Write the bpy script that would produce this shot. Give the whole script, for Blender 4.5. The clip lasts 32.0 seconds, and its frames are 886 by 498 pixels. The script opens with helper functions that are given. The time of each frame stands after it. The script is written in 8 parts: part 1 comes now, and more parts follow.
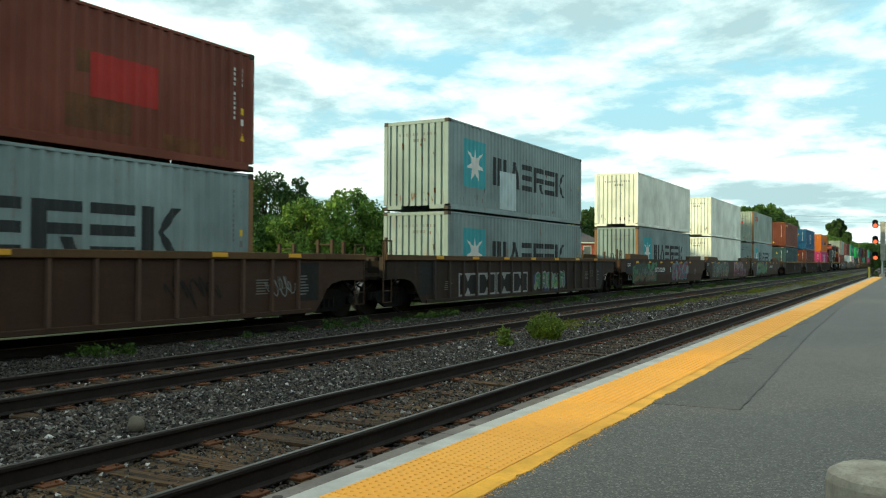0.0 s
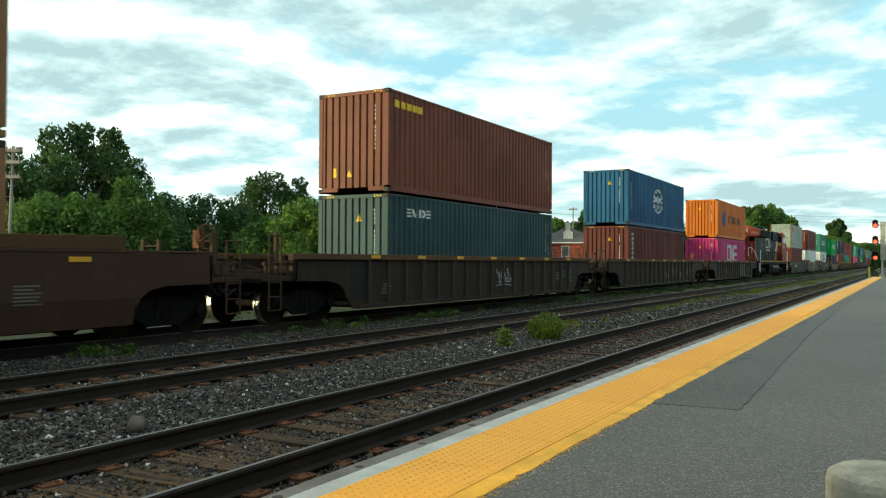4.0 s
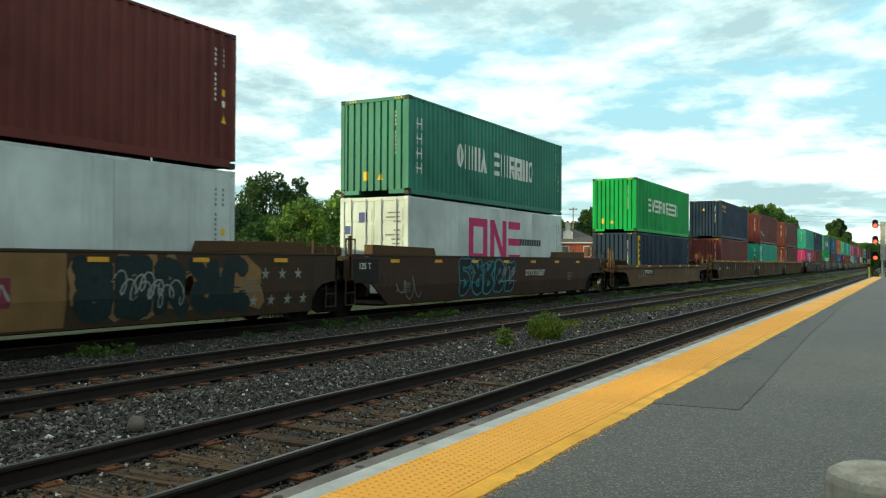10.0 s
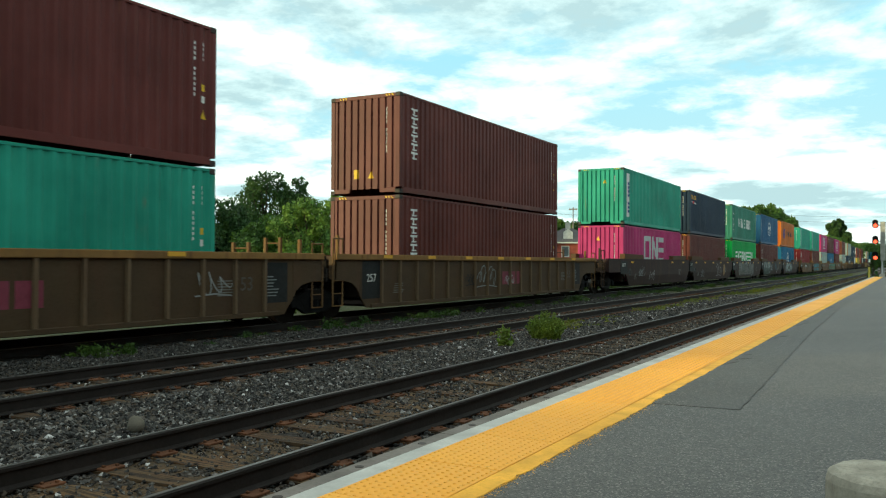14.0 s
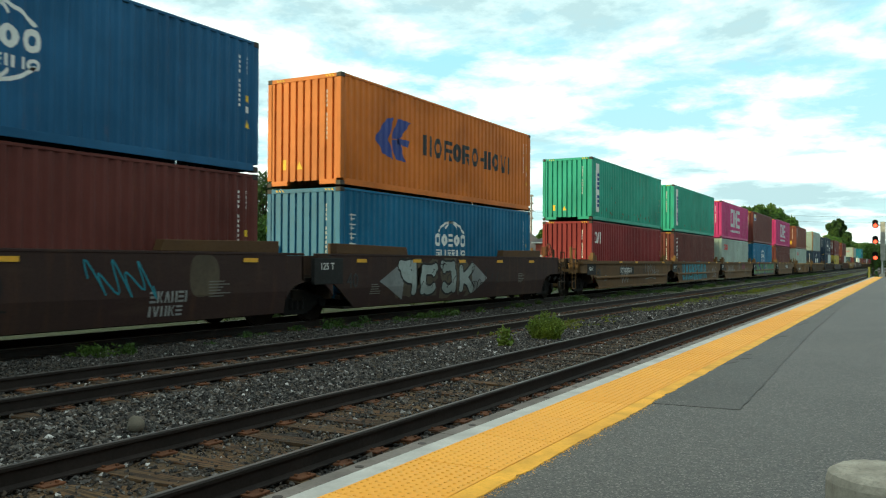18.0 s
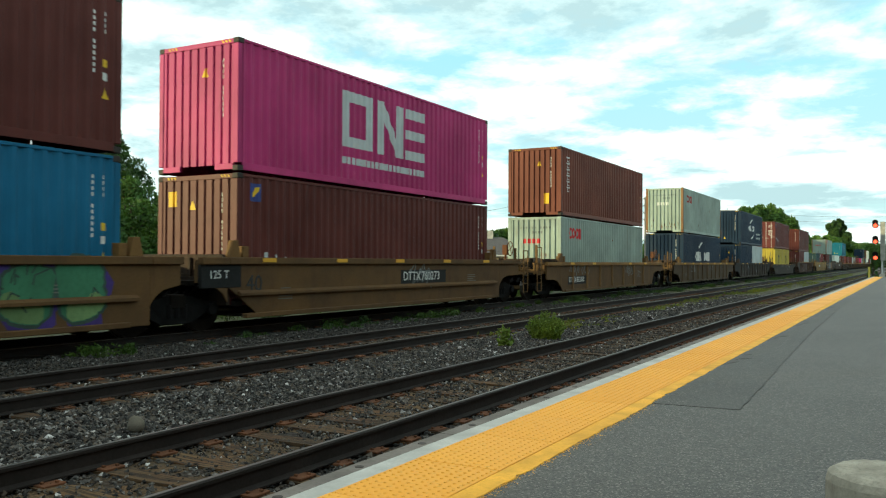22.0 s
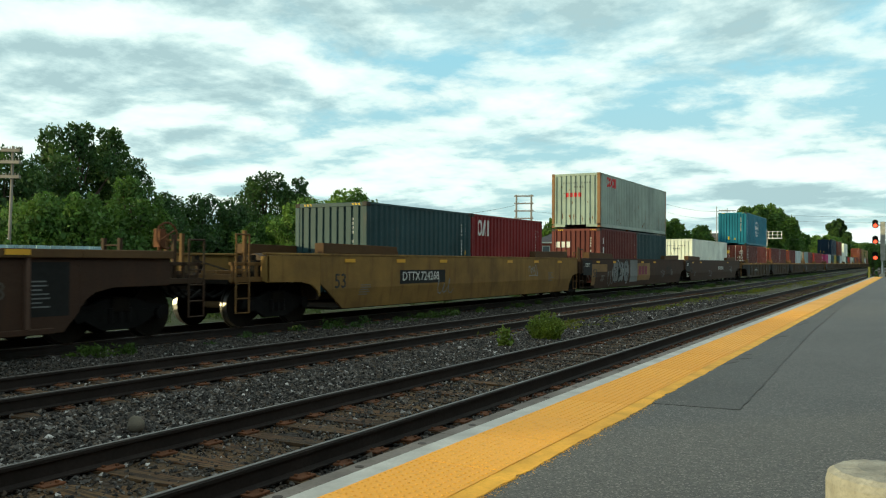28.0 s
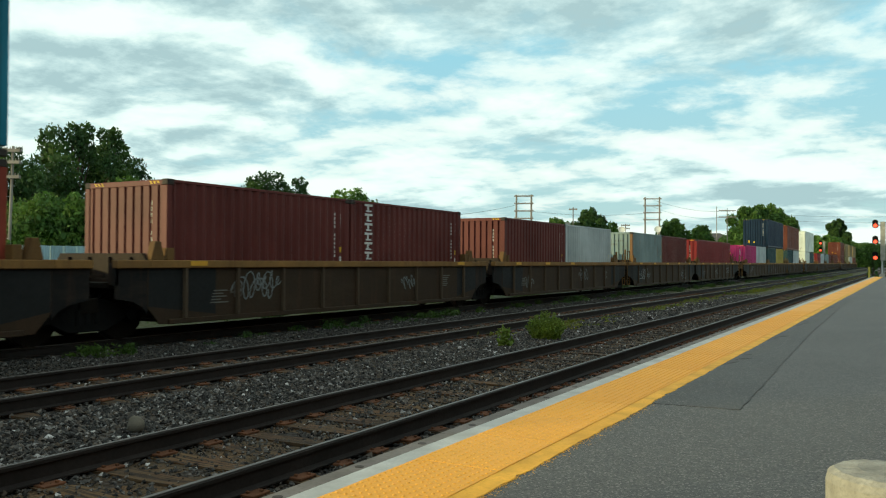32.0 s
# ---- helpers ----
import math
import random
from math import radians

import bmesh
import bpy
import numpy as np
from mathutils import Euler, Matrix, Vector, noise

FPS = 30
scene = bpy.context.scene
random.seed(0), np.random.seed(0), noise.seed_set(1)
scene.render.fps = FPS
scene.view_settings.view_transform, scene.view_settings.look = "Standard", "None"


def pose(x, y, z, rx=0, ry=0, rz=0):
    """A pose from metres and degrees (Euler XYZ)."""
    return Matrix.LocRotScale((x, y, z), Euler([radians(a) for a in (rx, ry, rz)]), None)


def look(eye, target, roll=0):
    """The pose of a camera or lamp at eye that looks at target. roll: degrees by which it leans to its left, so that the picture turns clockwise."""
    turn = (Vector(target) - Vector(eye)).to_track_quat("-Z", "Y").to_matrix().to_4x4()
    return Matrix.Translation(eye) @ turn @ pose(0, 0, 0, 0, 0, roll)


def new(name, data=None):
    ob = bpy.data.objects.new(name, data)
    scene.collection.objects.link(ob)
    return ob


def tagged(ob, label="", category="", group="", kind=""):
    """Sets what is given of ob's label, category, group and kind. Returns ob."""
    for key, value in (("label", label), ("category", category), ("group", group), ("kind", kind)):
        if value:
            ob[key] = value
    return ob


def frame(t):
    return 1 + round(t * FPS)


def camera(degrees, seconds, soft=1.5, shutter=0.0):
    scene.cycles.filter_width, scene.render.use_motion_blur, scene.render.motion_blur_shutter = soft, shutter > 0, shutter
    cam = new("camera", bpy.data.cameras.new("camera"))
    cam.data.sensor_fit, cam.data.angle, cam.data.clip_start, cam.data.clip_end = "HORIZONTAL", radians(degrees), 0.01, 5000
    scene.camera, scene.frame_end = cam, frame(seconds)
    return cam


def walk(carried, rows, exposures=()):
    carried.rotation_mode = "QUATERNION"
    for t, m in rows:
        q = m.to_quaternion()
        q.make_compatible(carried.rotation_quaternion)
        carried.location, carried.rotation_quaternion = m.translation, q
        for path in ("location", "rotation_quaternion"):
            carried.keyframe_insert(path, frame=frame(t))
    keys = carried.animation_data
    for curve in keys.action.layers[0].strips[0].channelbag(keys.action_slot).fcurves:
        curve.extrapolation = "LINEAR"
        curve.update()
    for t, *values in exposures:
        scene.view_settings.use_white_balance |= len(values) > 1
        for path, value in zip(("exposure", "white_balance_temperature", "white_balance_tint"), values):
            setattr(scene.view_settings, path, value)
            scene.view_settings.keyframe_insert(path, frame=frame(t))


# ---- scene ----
# ---------------------------------------------------------------- camera
# z = 0 is the top of the rails; y runs along the tracks, x towards the platform
cam = camera(56.21, 32.0, soft=1.15, shutter=0.07)
EYE = (0.0, 0.0, 1.50)
YAW, PITCH = 0.51067, 0.01466
AIM = (EYE[0] - math.sin(YAW) * math.cos(PITCH) * 10, EYE[1] + math.cos(YAW) * math.cos(PITCH) * 10, EYE[2] + math.sin(PITCH) * 10)
walk(cam, [(0, look(EYE, AIM, 0.304)), (32.0, look(EYE, AIM, 0.304))], exposures=[(0, 0.06, 6250, 0), (12.0, 0.08, 6250, 0), (16.5, 0.22, 6250, 0), (21.0, 0.22, 6250, 0), (24.0, 0.12, 6250, 0), (28.0, -0.15, 6250, 0), (29.8, -0.15, 6250, 0), (31.0, 0.06, 6250, 0), (32.0, -0.20, 6250, 0)])

# ---------------------------------------------------------------- world and sun
SUN_EL, SUN_AZ = radians(6.0), radians(223)      # azimuth clockwise from +y


def node(nt, kind, **sockets):
    n = nt.nodes.new(kind)
    for k, v in sockets.items():
        n.inputs[k].default_value = v
    return n


def mathn(nt, op, a, b=None, c=None, clamp=False):
    n = nt.nodes.new("ShaderNodeMath")
    n.operation, n.use_clamp = op, clamp
    for i, v in enumerate((a, b, c)):
        if v is None:
            continue
        if isinstance(v, (int, float)):
            n.inputs[i].default_value = v
        else:
            nt.links.new(v, n.inputs[i])
    return n.outputs[0]


def ramp(nt, fac, stops):
    n = nt.nodes.new("ShaderNodeValToRGB")
    el = n.color_ramp.elements
    while len(el) < len(stops):
        el.new(0.5)
    for e, (p, c) in zip(el, stops):
        e.position = p
        e.color = (*c, 1) if isinstance(c, tuple) else (c, c, c, 1)
    nt.links.new(fac, n.inputs[0])
    return n.outputs[0]


def mix(nt, fac, a, b, mode="MIX"):
    n = nt.nodes.new("ShaderNodeMix")
    n.data_type, n.blend_type = "RGBA", mode
    for i, v in ((0, fac), (6, a), (7, b)):
        if isinstance(v, (int, float)):
            n.inputs[i].default_value = v
        elif isinstance(v, tuple):
            n.inputs[i].default_value = (*v, 1)
        else:
            nt.links.new(v, n.inputs[i])
    return n.outputs[2]


def noise_tex(nt, vec, scale, detail=4.0, rough=0.55, distort=0.0):
    n = node(nt, "ShaderNodeTexNoise", Scale=scale, Detail=detail, Roughness=rough, Distortion=distort)
    if vec is not None:
        nt.links.new(vec, n.inputs["Vector"])
    return n.outputs["Fac"]


world = bpy.data.worlds.new("evening_sky")
scene.world = world
world.use_nodes = True
wt = world.node_tree
wt.nodes.clear()
sky = wt.nodes.new("ShaderNodeTexSky")
sky.sky_type, sky.sun_disc = "NISHITA", False
sky.sun_elevation, sky.sun_rotation = SUN_EL, SUN_AZ
sky.air_density, sky.dust_density, sky.ozone_density = 1.0, 1.2, 1.5
tc = wt.nodes.new("ShaderNodeTexCoord")
sep = wt.nodes.new("ShaderNodeSeparateXYZ")
wt.links.new(tc.outputs["Generated"], sep.inputs[0])
up = mathn(wt, "ADD", mathn(wt, "MAXIMUM", sep.outputs[2], 0.0), 0.17)
flat = wt.nodes.new("ShaderNodeCombineXYZ")
wt.links.new(mathn(wt, "DIVIDE", sep.outputs[0], up), flat.inputs[0])
wt.links.new(mathn(wt, "DIVIDE", sep.outputs[1], up), flat.inputs[1])
flat.inputs[2].default_value = 3.7


def billow(shrink):
    """Cloud density: large banks with smaller puffs on them, sampled a little nearer the zenith by shrink."""
    v = wt.nodes.new("ShaderNodeVectorMath")
    v.operation = "MULTIPLY"
    v.inputs[1].default_value = (shrink, shrink, 1.0)
    wt.links.new(flat.outputs[0], v.inputs[0])
    bank = noise_tex(wt, v.outputs[0], 0.85, 3.0, 0.5, 0.1)
    puff = noise_tex(wt, v.outputs[0], 2.3, 9.0, 0.6, 0.15)
    return mathn(wt, "ADD", mathn(wt, "MULTIPLY", bank, 0.55), mathn(wt, "MULTIPLY", puff, 0.45))


cover = billow(1.0)
above = billow(0.93)
# the cloud breaks up towards the east and overhead
clear = mathn(wt, "MULTIPLY", ramp(wt, mathn(wt, "MULTIPLY_ADD", sep.outputs[0], 0.5, 0.5), [(0.28, 0.0), (0.50, 1.0)]), ramp(wt, sep.outputs[2], [(0.10, 0.0), (0.26, 1.0)]))
mask = ramp(wt, mathn(wt, "SUBTRACT", cover, mathn(wt, "MULTIPLY", clear, 0.05)), [(0.395, 0.0), (0.445, 0.75), (0.50, 1.0)])
# sides and tops of the puffs stand bright against the sky, thick undersides grey
lit = mathn(wt, "ADD", mathn(wt, "MULTIPLY", mathn(wt, "SUBTRACT", cover, above), 2.6), mathn(wt, "SUBTRACT", 1.02, cover))
shade = ramp(wt, lit, [(0.36, (0.53, 0.70, 0.73)), (0.44, (0.71, 0.89, 0.90)), (0.50, (0.90, 1.05, 1.03)), (0.55, (1.06, 1.18, 1.13)), (0.66, (1.18, 1.22, 1.15))])
shade = mix(wt, ramp(wt, sep.outputs[2], [(0.34, 0.0), (0.60, 0.85)]), shade, (1.12, 1.06, 0.96))      # warmer cloud overhead, towards evening
haze = ramp(wt, sep.outputs[2], [(0.06, (0.68, 0.96, 1.0)), (0.30, (0.47, 0.94, 1.16))])
blue = mix(wt, 0.78, mix(wt, 1.0, sky.outputs[0], (0.10, 0.10, 0.10), "MULTIPLY"), haze)
colour = mix(wt, mask, blue, shade)
bg = node(wt, "ShaderNodeBackground", Strength=1.0)
wt.links.new(colour, bg.inputs[0])
wo = wt.nodes.new("ShaderNodeOutputWorld")
wt.links.new(bg.outputs[0], wo.inputs[0])

sun_data = bpy.data.lights.new("sun", "SUN")
sun_data.energy, sun_data.angle, sun_data.color = 5.0, radians(1.0), (1.0, 0.82, 0.45)
sun = new("sun", sun_data)
SUN_DIR = Vector((math.sin(SUN_AZ) * math.cos(SUN_EL), math.cos(SUN_AZ) * math.cos(SUN_EL), math.sin(SUN_EL)))
sun.matrix_basis = look(SUN_DIR * 300, (0, 0, 0))


# ---------------------------------------------------------------- materials
def bare(name):
    m = bpy.data.materials.new(name)
    m.use_nodes = True
    nt = m.node_tree
    b = nt.nodes["Principled BSDF"]
    b.inputs["Specular IOR Level"].default_value = 0.25
    geo = nt.nodes.new("ShaderNodeTexCoord")
    return m, nt, b, geo.outputs["Object"]


def stretched(nt, vec, sx, sy, sz):
    mp = nt.nodes.new("ShaderNodeMapping")
    mp.inputs["Scale"].default_value = (sx, sy, sz)
    nt.links.new(vec, mp.inputs[0])
    info = nt.nodes.new("ShaderNodeObjectInfo")
    add = nt.nodes.new("ShaderNodeVectorMath")
    add.operation = "MULTIPLY_ADD"
    add.inputs[1].default_value = (37.0, 53.0, 71.0)
    comb = nt.nodes.new("ShaderNodeCombineXYZ")
    for i in range(3):
        nt.links.new(info.outputs["Random"], comb.inputs[i])
    nt.links.new(comb.outputs[0], add.inputs[0])
    nt.links.new(mp.outputs[0], add.inputs[2])
    return add.outputs[0]


def bump(nt, b, height, strength=0.3, dist=0.01):
    n = node(nt, "ShaderNodeBump", Strength=strength, Distance=dist)
    nt.links.new(height, n.inputs["Height"])
    nt.links.new(n.outputs[0], b.inputs["Normal"])


def plain(name, col, rough=0.6, metal=0.0, var=0.25, scale=6.0, bumps=0.15, gloss=0.25):
    """A paint, metal or stone with variation at two scales."""
    m, nt, b, co = bare(name)
    b.inputs["Specular IOR Level"].default_value = gloss
    v = stretched(nt, co, 1, 1, 1)
    n1, n2 = noise_tex(nt, v, scale * 0.25, 3.0), noise_tex(nt, v, scale * 4, 5.0, 0.6)
    dark = tuple(c * (1 - var) for c in col)
    lite = tuple(min(1.0, c * (1 + var)) for c in col)
    c1 = mix(nt, ramp(nt, n1, [(0.3, 0.0), (0.7, 1.0)]), dark, lite)
    c2 = mix(nt, ramp(nt, n2, [(0.45, 0.0), (0.7, 0.5)]), c1, dark)
    nt.links.new(c2, b.inputs["Base Color"])
    b.inputs["Metallic"].default_value = metal
    nt.links.new(mathn(nt, "MULTIPLY_ADD", n2, 0.3, rough - 0.15, clamp=True), b.inputs["Roughness"])
    if bumps:
        bump(nt, b, n2, bumps, 0.004)
    return m


RUST = (0.16, 0.055, 0.02)
PAINTS = {}


def paint(name, col, rust=0.25, rough=0.5, fade=0.2):
    """Weathered steel paint with vertical streaks of dirt and rust."""
    if name in PAINTS:
        return PAINTS[name]
    m, nt, b, co = bare(name)
    v = stretched(nt, co, 1, 1, 1)
    b.inputs["Specular IOR Level"].default_value = 0.12
    streak = noise_tex(nt, stretched(nt, co, 5, 5, 0.35), 1.0, 4.0, 0.6)
    patch = noise_tex(nt, v, 0.5, 4.0, 0.6)
    grain = noise_tex(nt, v, 30.0, 4.0, 0.6)
    faded = tuple(min(1.0, c * (1 + fade) + 0.03 * fade) for c in col)
    dirty = tuple(c * (1 - fade) * 0.9 for c in col)
    c1 = mix(nt, ramp(nt, patch, [(0.3, 0.0), (0.7, 1.0)]), dirty, faded)
    c2 = mix(nt, ramp(nt, streak, [(0.5, 0.0), (0.85, 0.45)]), c1, tuple(c * 0.5 + 0.01 for c in col))
    rm = mathn(nt, "MULTIPLY", ramp(nt, streak, [(0.62 - 0.1 * rust, 0.0), (0.74 - 0.1 * rust, 1.0)]), ramp(nt, noise_tex(nt, v, 1.7, 5.0, 0.7), [(0.52 - 0.08 * rust, 0.0), (0.66, 1.0)]))
    c3 = mix(nt, mathn(nt, "MULTIPLY", rm, min(1.0, rust * 2.2)), c2, mix(nt, grain, RUST, (0.28, 0.12, 0.05)))
    nt.links.new(c3, b.inputs["Base Color"])
    nt.links.new(mathn(nt, "MULTIPLY_ADD", grain, 0.25, rough - 0.12, clamp=True), b.inputs["Roughness"])
    bump(nt, b, grain, 0.08, 0.003)
    PAINTS[name] = m
    return m


def grimy(name, col, grime=0.5):
    """Car-body paint under brake dust: darker towards rust and soot in cloudy patches."""
    if name in PAINTS:
        return PAINTS[name]
    m, nt, b, co = bare(name)
    v = stretched(nt, co, 1, 1, 1)
    patch = noise_tex(nt, v, 0.7, 5.0, 0.65)
    b.inputs["Specular IOR Level"].default_value = 0.12
    streak = noise_tex(nt, stretched(nt, co, 4, 4, 0.5), 1.0, 4.0, 0.6)
    grain = noise_tex(nt, v, 22.0, 5.0, 0.65)
    c1 = mix(nt, ramp(nt, patch, [(0.35, 0.0), (0.68, 1.0)]), col, tuple(c * (1 - grime) + g * grime for c, g in zip(col, (0.035, 0.024, 0.018))))
    c2 = mix(nt, ramp(nt, streak, [(0.52, 0.0), (0.8, 0.7)]), c1, (0.07, 0.035, 0.02))
    c3 = mix(nt, ramp(nt, grain, [(0.5, 0.0), (0.75, 0.5)]), c2, tuple(c * 0.55 for c in col))
    dust = mathn(nt, "MULTIPLY", ramp(nt, noise_tex(nt, stretched(nt, co, 3, 0.6, 2.0), 1.3, 6.0, 0.7), [(0.52, 0.0), (0.72, 0.6)]), ramp(nt, grain, [(0.3, 0.4), (0.6, 1.0)]))
    c3 = mix(nt, dust, c3, tuple(0.5 * c + d for c, d in zip(col, (0.042, 0.028, 0.017))))
    nt.links.new(c3, b.inputs["Base Color"])
    nt.links.new(mathn(nt, "MULTIPLY_ADD", grain, 0.3, 0.55, clamp=True), b.inputs["Roughness"])
    bump(nt, b, grain, 0.2, 0.004)
    PAINTS[name] = m
    return m


# ---------------------------------------------------------------- mesh helpers
def quad_box(bm, x0, x1, y0, y1, z0, z1):
    v = [bm.verts.new(p) for p in ((x0, y0, z0), (x1, y0, z0), (x1, y1, z0), (x0, y1, z0), (x0, y0, z1), (x1, y0, z1), (x1, y1, z1), (x0, y1, z1))]
    for f in ((0, 3, 2, 1), (4, 5, 6, 7), (0, 1, 5, 4), (1, 2, 6, 5), (2, 3, 7, 6), (3, 0, 4, 7)):
        bm.faces.new([v[i] for i in f])
    return v


def tube(bm, a, b, r, n=10, r2=None):
    a, b = Vector(a), Vector(b)
    d = (b - a).normalized()
    s = d.orthogonal().normalized()
    t = d.cross(s)
    r2 = r if r2 is None else r2
    ring = [[bm.verts.new(c + (s * math.cos(2 * math.pi * i / n) + t * math.sin(2 * math.pi * i / n)) * q) for i in range(n)] for c, q in ((a, r), (b, r2))]
    for i in range(n):
        bm.faces.new((ring[0][i], ring[0][(i + 1) % n], ring[1][(i + 1) % n], ring[1][i]))
    bm.faces.new(ring[0][::-1])
    bm.faces.new(ring[1])


def prism(bm, poly, axis, a, b):
    """Extrudes a polygon given in the two other axes along the axis, from a to b."""
    def at(u, v, w):
        return {"x": (w, u, v), "y": (u, w, v), "z": (u, v, w)}[axis]
    lo = [bm.verts.new(at(u, v, a)) for u, v in poly]
    hi = [bm.verts.new(at(u, v, b)) for u, v in poly]
    n = len(poly)
    for i in range(n):
        bm.faces.new((lo[i], lo[(i + 1) % n], hi[(i + 1) % n], hi[i]))
    bm.faces.new(lo[::-1])
    bm.faces.new(hi)


def finish(bm, bevel=0.0):
    if bevel:
        bmesh.ops.bevel(bm, geom=bm.edges[:], offset=bevel, segments=1, affect="EDGES", clamp_overlap=True)
    bmesh.ops.recalc_face_normals(bm, faces=bm.faces[:])
    me = bpy.data.meshes.new("mesh")
    bm.to_mesh(me)
    bm.free()
    me.materials.append(None)
    return me


def put(name, me, material, parent=None, label="", at=(0, 0, 0)):
    """Links a mesh as one object with a material of its own slot."""
    ob = new(name, me)
    if not len(me.materials):
        me.materials.append(None)
    ob.material_slots[0].link = "OBJECT"
    ob.material_slots[0].material = material
    ob.location = at
    if parent:
        ob.parent = parent
    if label:
        tagged(ob, label)
    return ob


def part(name, bm, material, parent, label="", at=(0, 0, 0), bevel=0.0):
    return put(name, finish(bm, bevel), material, parent, label, at)


MESHES = {}


def shared(key, make):
    if key not in MESHES:
        bm = bmesh.new()
        bev = make(bm)
        MESHES[key] = finish(bm, bev if isinstance(bev, float) else 0.0)
    return MESHES[key]


def cloud_mesh(verts, faces, material):
    me = bpy.data.meshes.new("mesh")
    me.from_pydata(verts, [], faces)
    me.materials.append(material)
    return me

# ---------------------------------------------------------------- materials in use
M_STEEL = plain("worn_steel", (0.23, 0.22, 0.21), 0.38, 0.9, 0.2, 8)
M_RAIL_TOP = plain("polished_rail_head", (0.115, 0.11, 0.105), 0.45, 0.8, 0.2, 10, 0.05)
M_RAIL = plain("dark_rusted_rail", (0.0155, 0.012, 0.0105), 0.75, 0.0, 0.35, 9)


def tie_material():
    """Old creosoted timber: long grain, each tie of its own age, rust washed in round the plates."""
    m, nt, b, co = bare("weathered_tie")
    info = nt.nodes.new("ShaderNodeObjectInfo")
    grain = noise_tex(nt, stretched(nt, co, 2.0, 34.0, 34.0), 1.0, 5.0, 0.65)
    patch = noise_tex(nt, stretched(nt, co, 1, 1, 1), 2.4, 4.0, 0.6)
    c = mix(nt, info.outputs["Random"], (0.045, 0.029, 0.016), (0.125, 0.078, 0.036))
    c = mix(nt, ramp(nt, patch, [(0.42, 0.0), (0.66, 0.8)]), c, (0.125, 0.058, 0.025))
    c = mix(nt, ramp(nt, grain, [(0.42, 0.9), (0.56, 0.0)]), c, (0.016, 0.012, 0.009))
    nt.links.new(c, b.inputs["Base Color"])
    b.inputs["Roughness"].default_value = 0.92
    bump(nt, b, grain, 0.8, 0.012)
    return m


M_TIE = tie_material()
M_PLATE = plain("rusty_tie_plate", (0.115, 0.047, 0.021), 0.85, 0.0, 0.4, 14, 0.4)
M_GRIME = plain("brake_dust_grime", (0.012, 0.010, 0.008), 0.85, 0.0, 0.4, 10, 0.15, 0.06)
M_BLACK = plain("black_iron", (0.008, 0.008, 0.008), 0.7, 0.0, 0.4, 10, 0.15, 0.06)
M_CONC = plain("pale_concrete", (0.42, 0.40, 0.35), 0.9, 0.0, 0.25, 10, 0.5)
M_PLUG = plain("dark_timber_plug", (0.075, 0.066, 0.06), 0.9)
M_EDGE = plain("grey_edge_concrete", (0.17, 0.152, 0.135), 0.9, 0.0, 0.3, 10, 0.4)
M_WHITE = plain("white_line_paint", (0.47, 0.47, 0.435), 0.7, 0.0, 0.2, 14, 0.2)
M_POLE = plain("grey_weathered_pole", (0.23, 0.21, 0.185), 0.9, 0.0, 0.25, 5, 0.3)
M_GALV = plain("galvanised_steel", (0.45, 0.46, 0.46), 0.45, 0.7, 0.15, 6)
M_CAST = plain("black_corner_casting", (0.04, 0.035, 0.03), 0.7, 0.2, 0.4, 9)


def ballast_material():
    m, nt, b, co = bare("ballast_bed")
    v = node(nt, "ShaderNodeTexVoronoi", Scale=17.0)
    nt.links.new(co, v.inputs["Vector"])
    rnd = nt.nodes.new("ShaderNodeSeparateColor")
    nt.links.new(v.outputs["Color"], rnd.inputs[0])
    patch = noise_tex(nt, co, 0.4, 4.0)
    c = mix(nt, rnd.outputs[0], (0.020, 0.018, 0.016), (0.13, 0.12, 0.108))
    c = mix(nt, ramp(nt, v.outputs["Distance"], [(0.25, 0.0), (0.6, 0.9)]), c, (0.018, 0.016, 0.014))
    c = mix(nt, ramp(nt, patch, [(0.40, 0.0), (0.70, 0.7)]), c, (0.055, 0.037, 0.022))
    away = nt.nodes.new("ShaderNodeSeparateXYZ")
    nt.links.new(co, away.inputs[0])
    tuft = mathn(nt, "MULTIPLY", ramp(nt, noise_tex(nt, co, 1.1, 6.0, 0.7), [(0.40, 0.0), (0.62, 0.85)]), ramp(nt, mathn(nt, "MULTIPLY", away.outputs[1], 0.01), [(0.14, 0.0), (0.42, 1.0)]))
    c = mix(nt, tuft, c, mix(nt, noise_tex(nt, co, 9.0, 4.0, 0.6), (0.07, 0.105, 0.03), (0.19, 0.165, 0.09)))
    nt.links.new(c, b.inputs["Base Color"])
    b.inputs["Roughness"].default_value = 0.9
    bump(nt, b, mathn(nt, "SUBTRACT", 1.0, v.outputs["Distance"]), 0.9, 0.05)
    return m


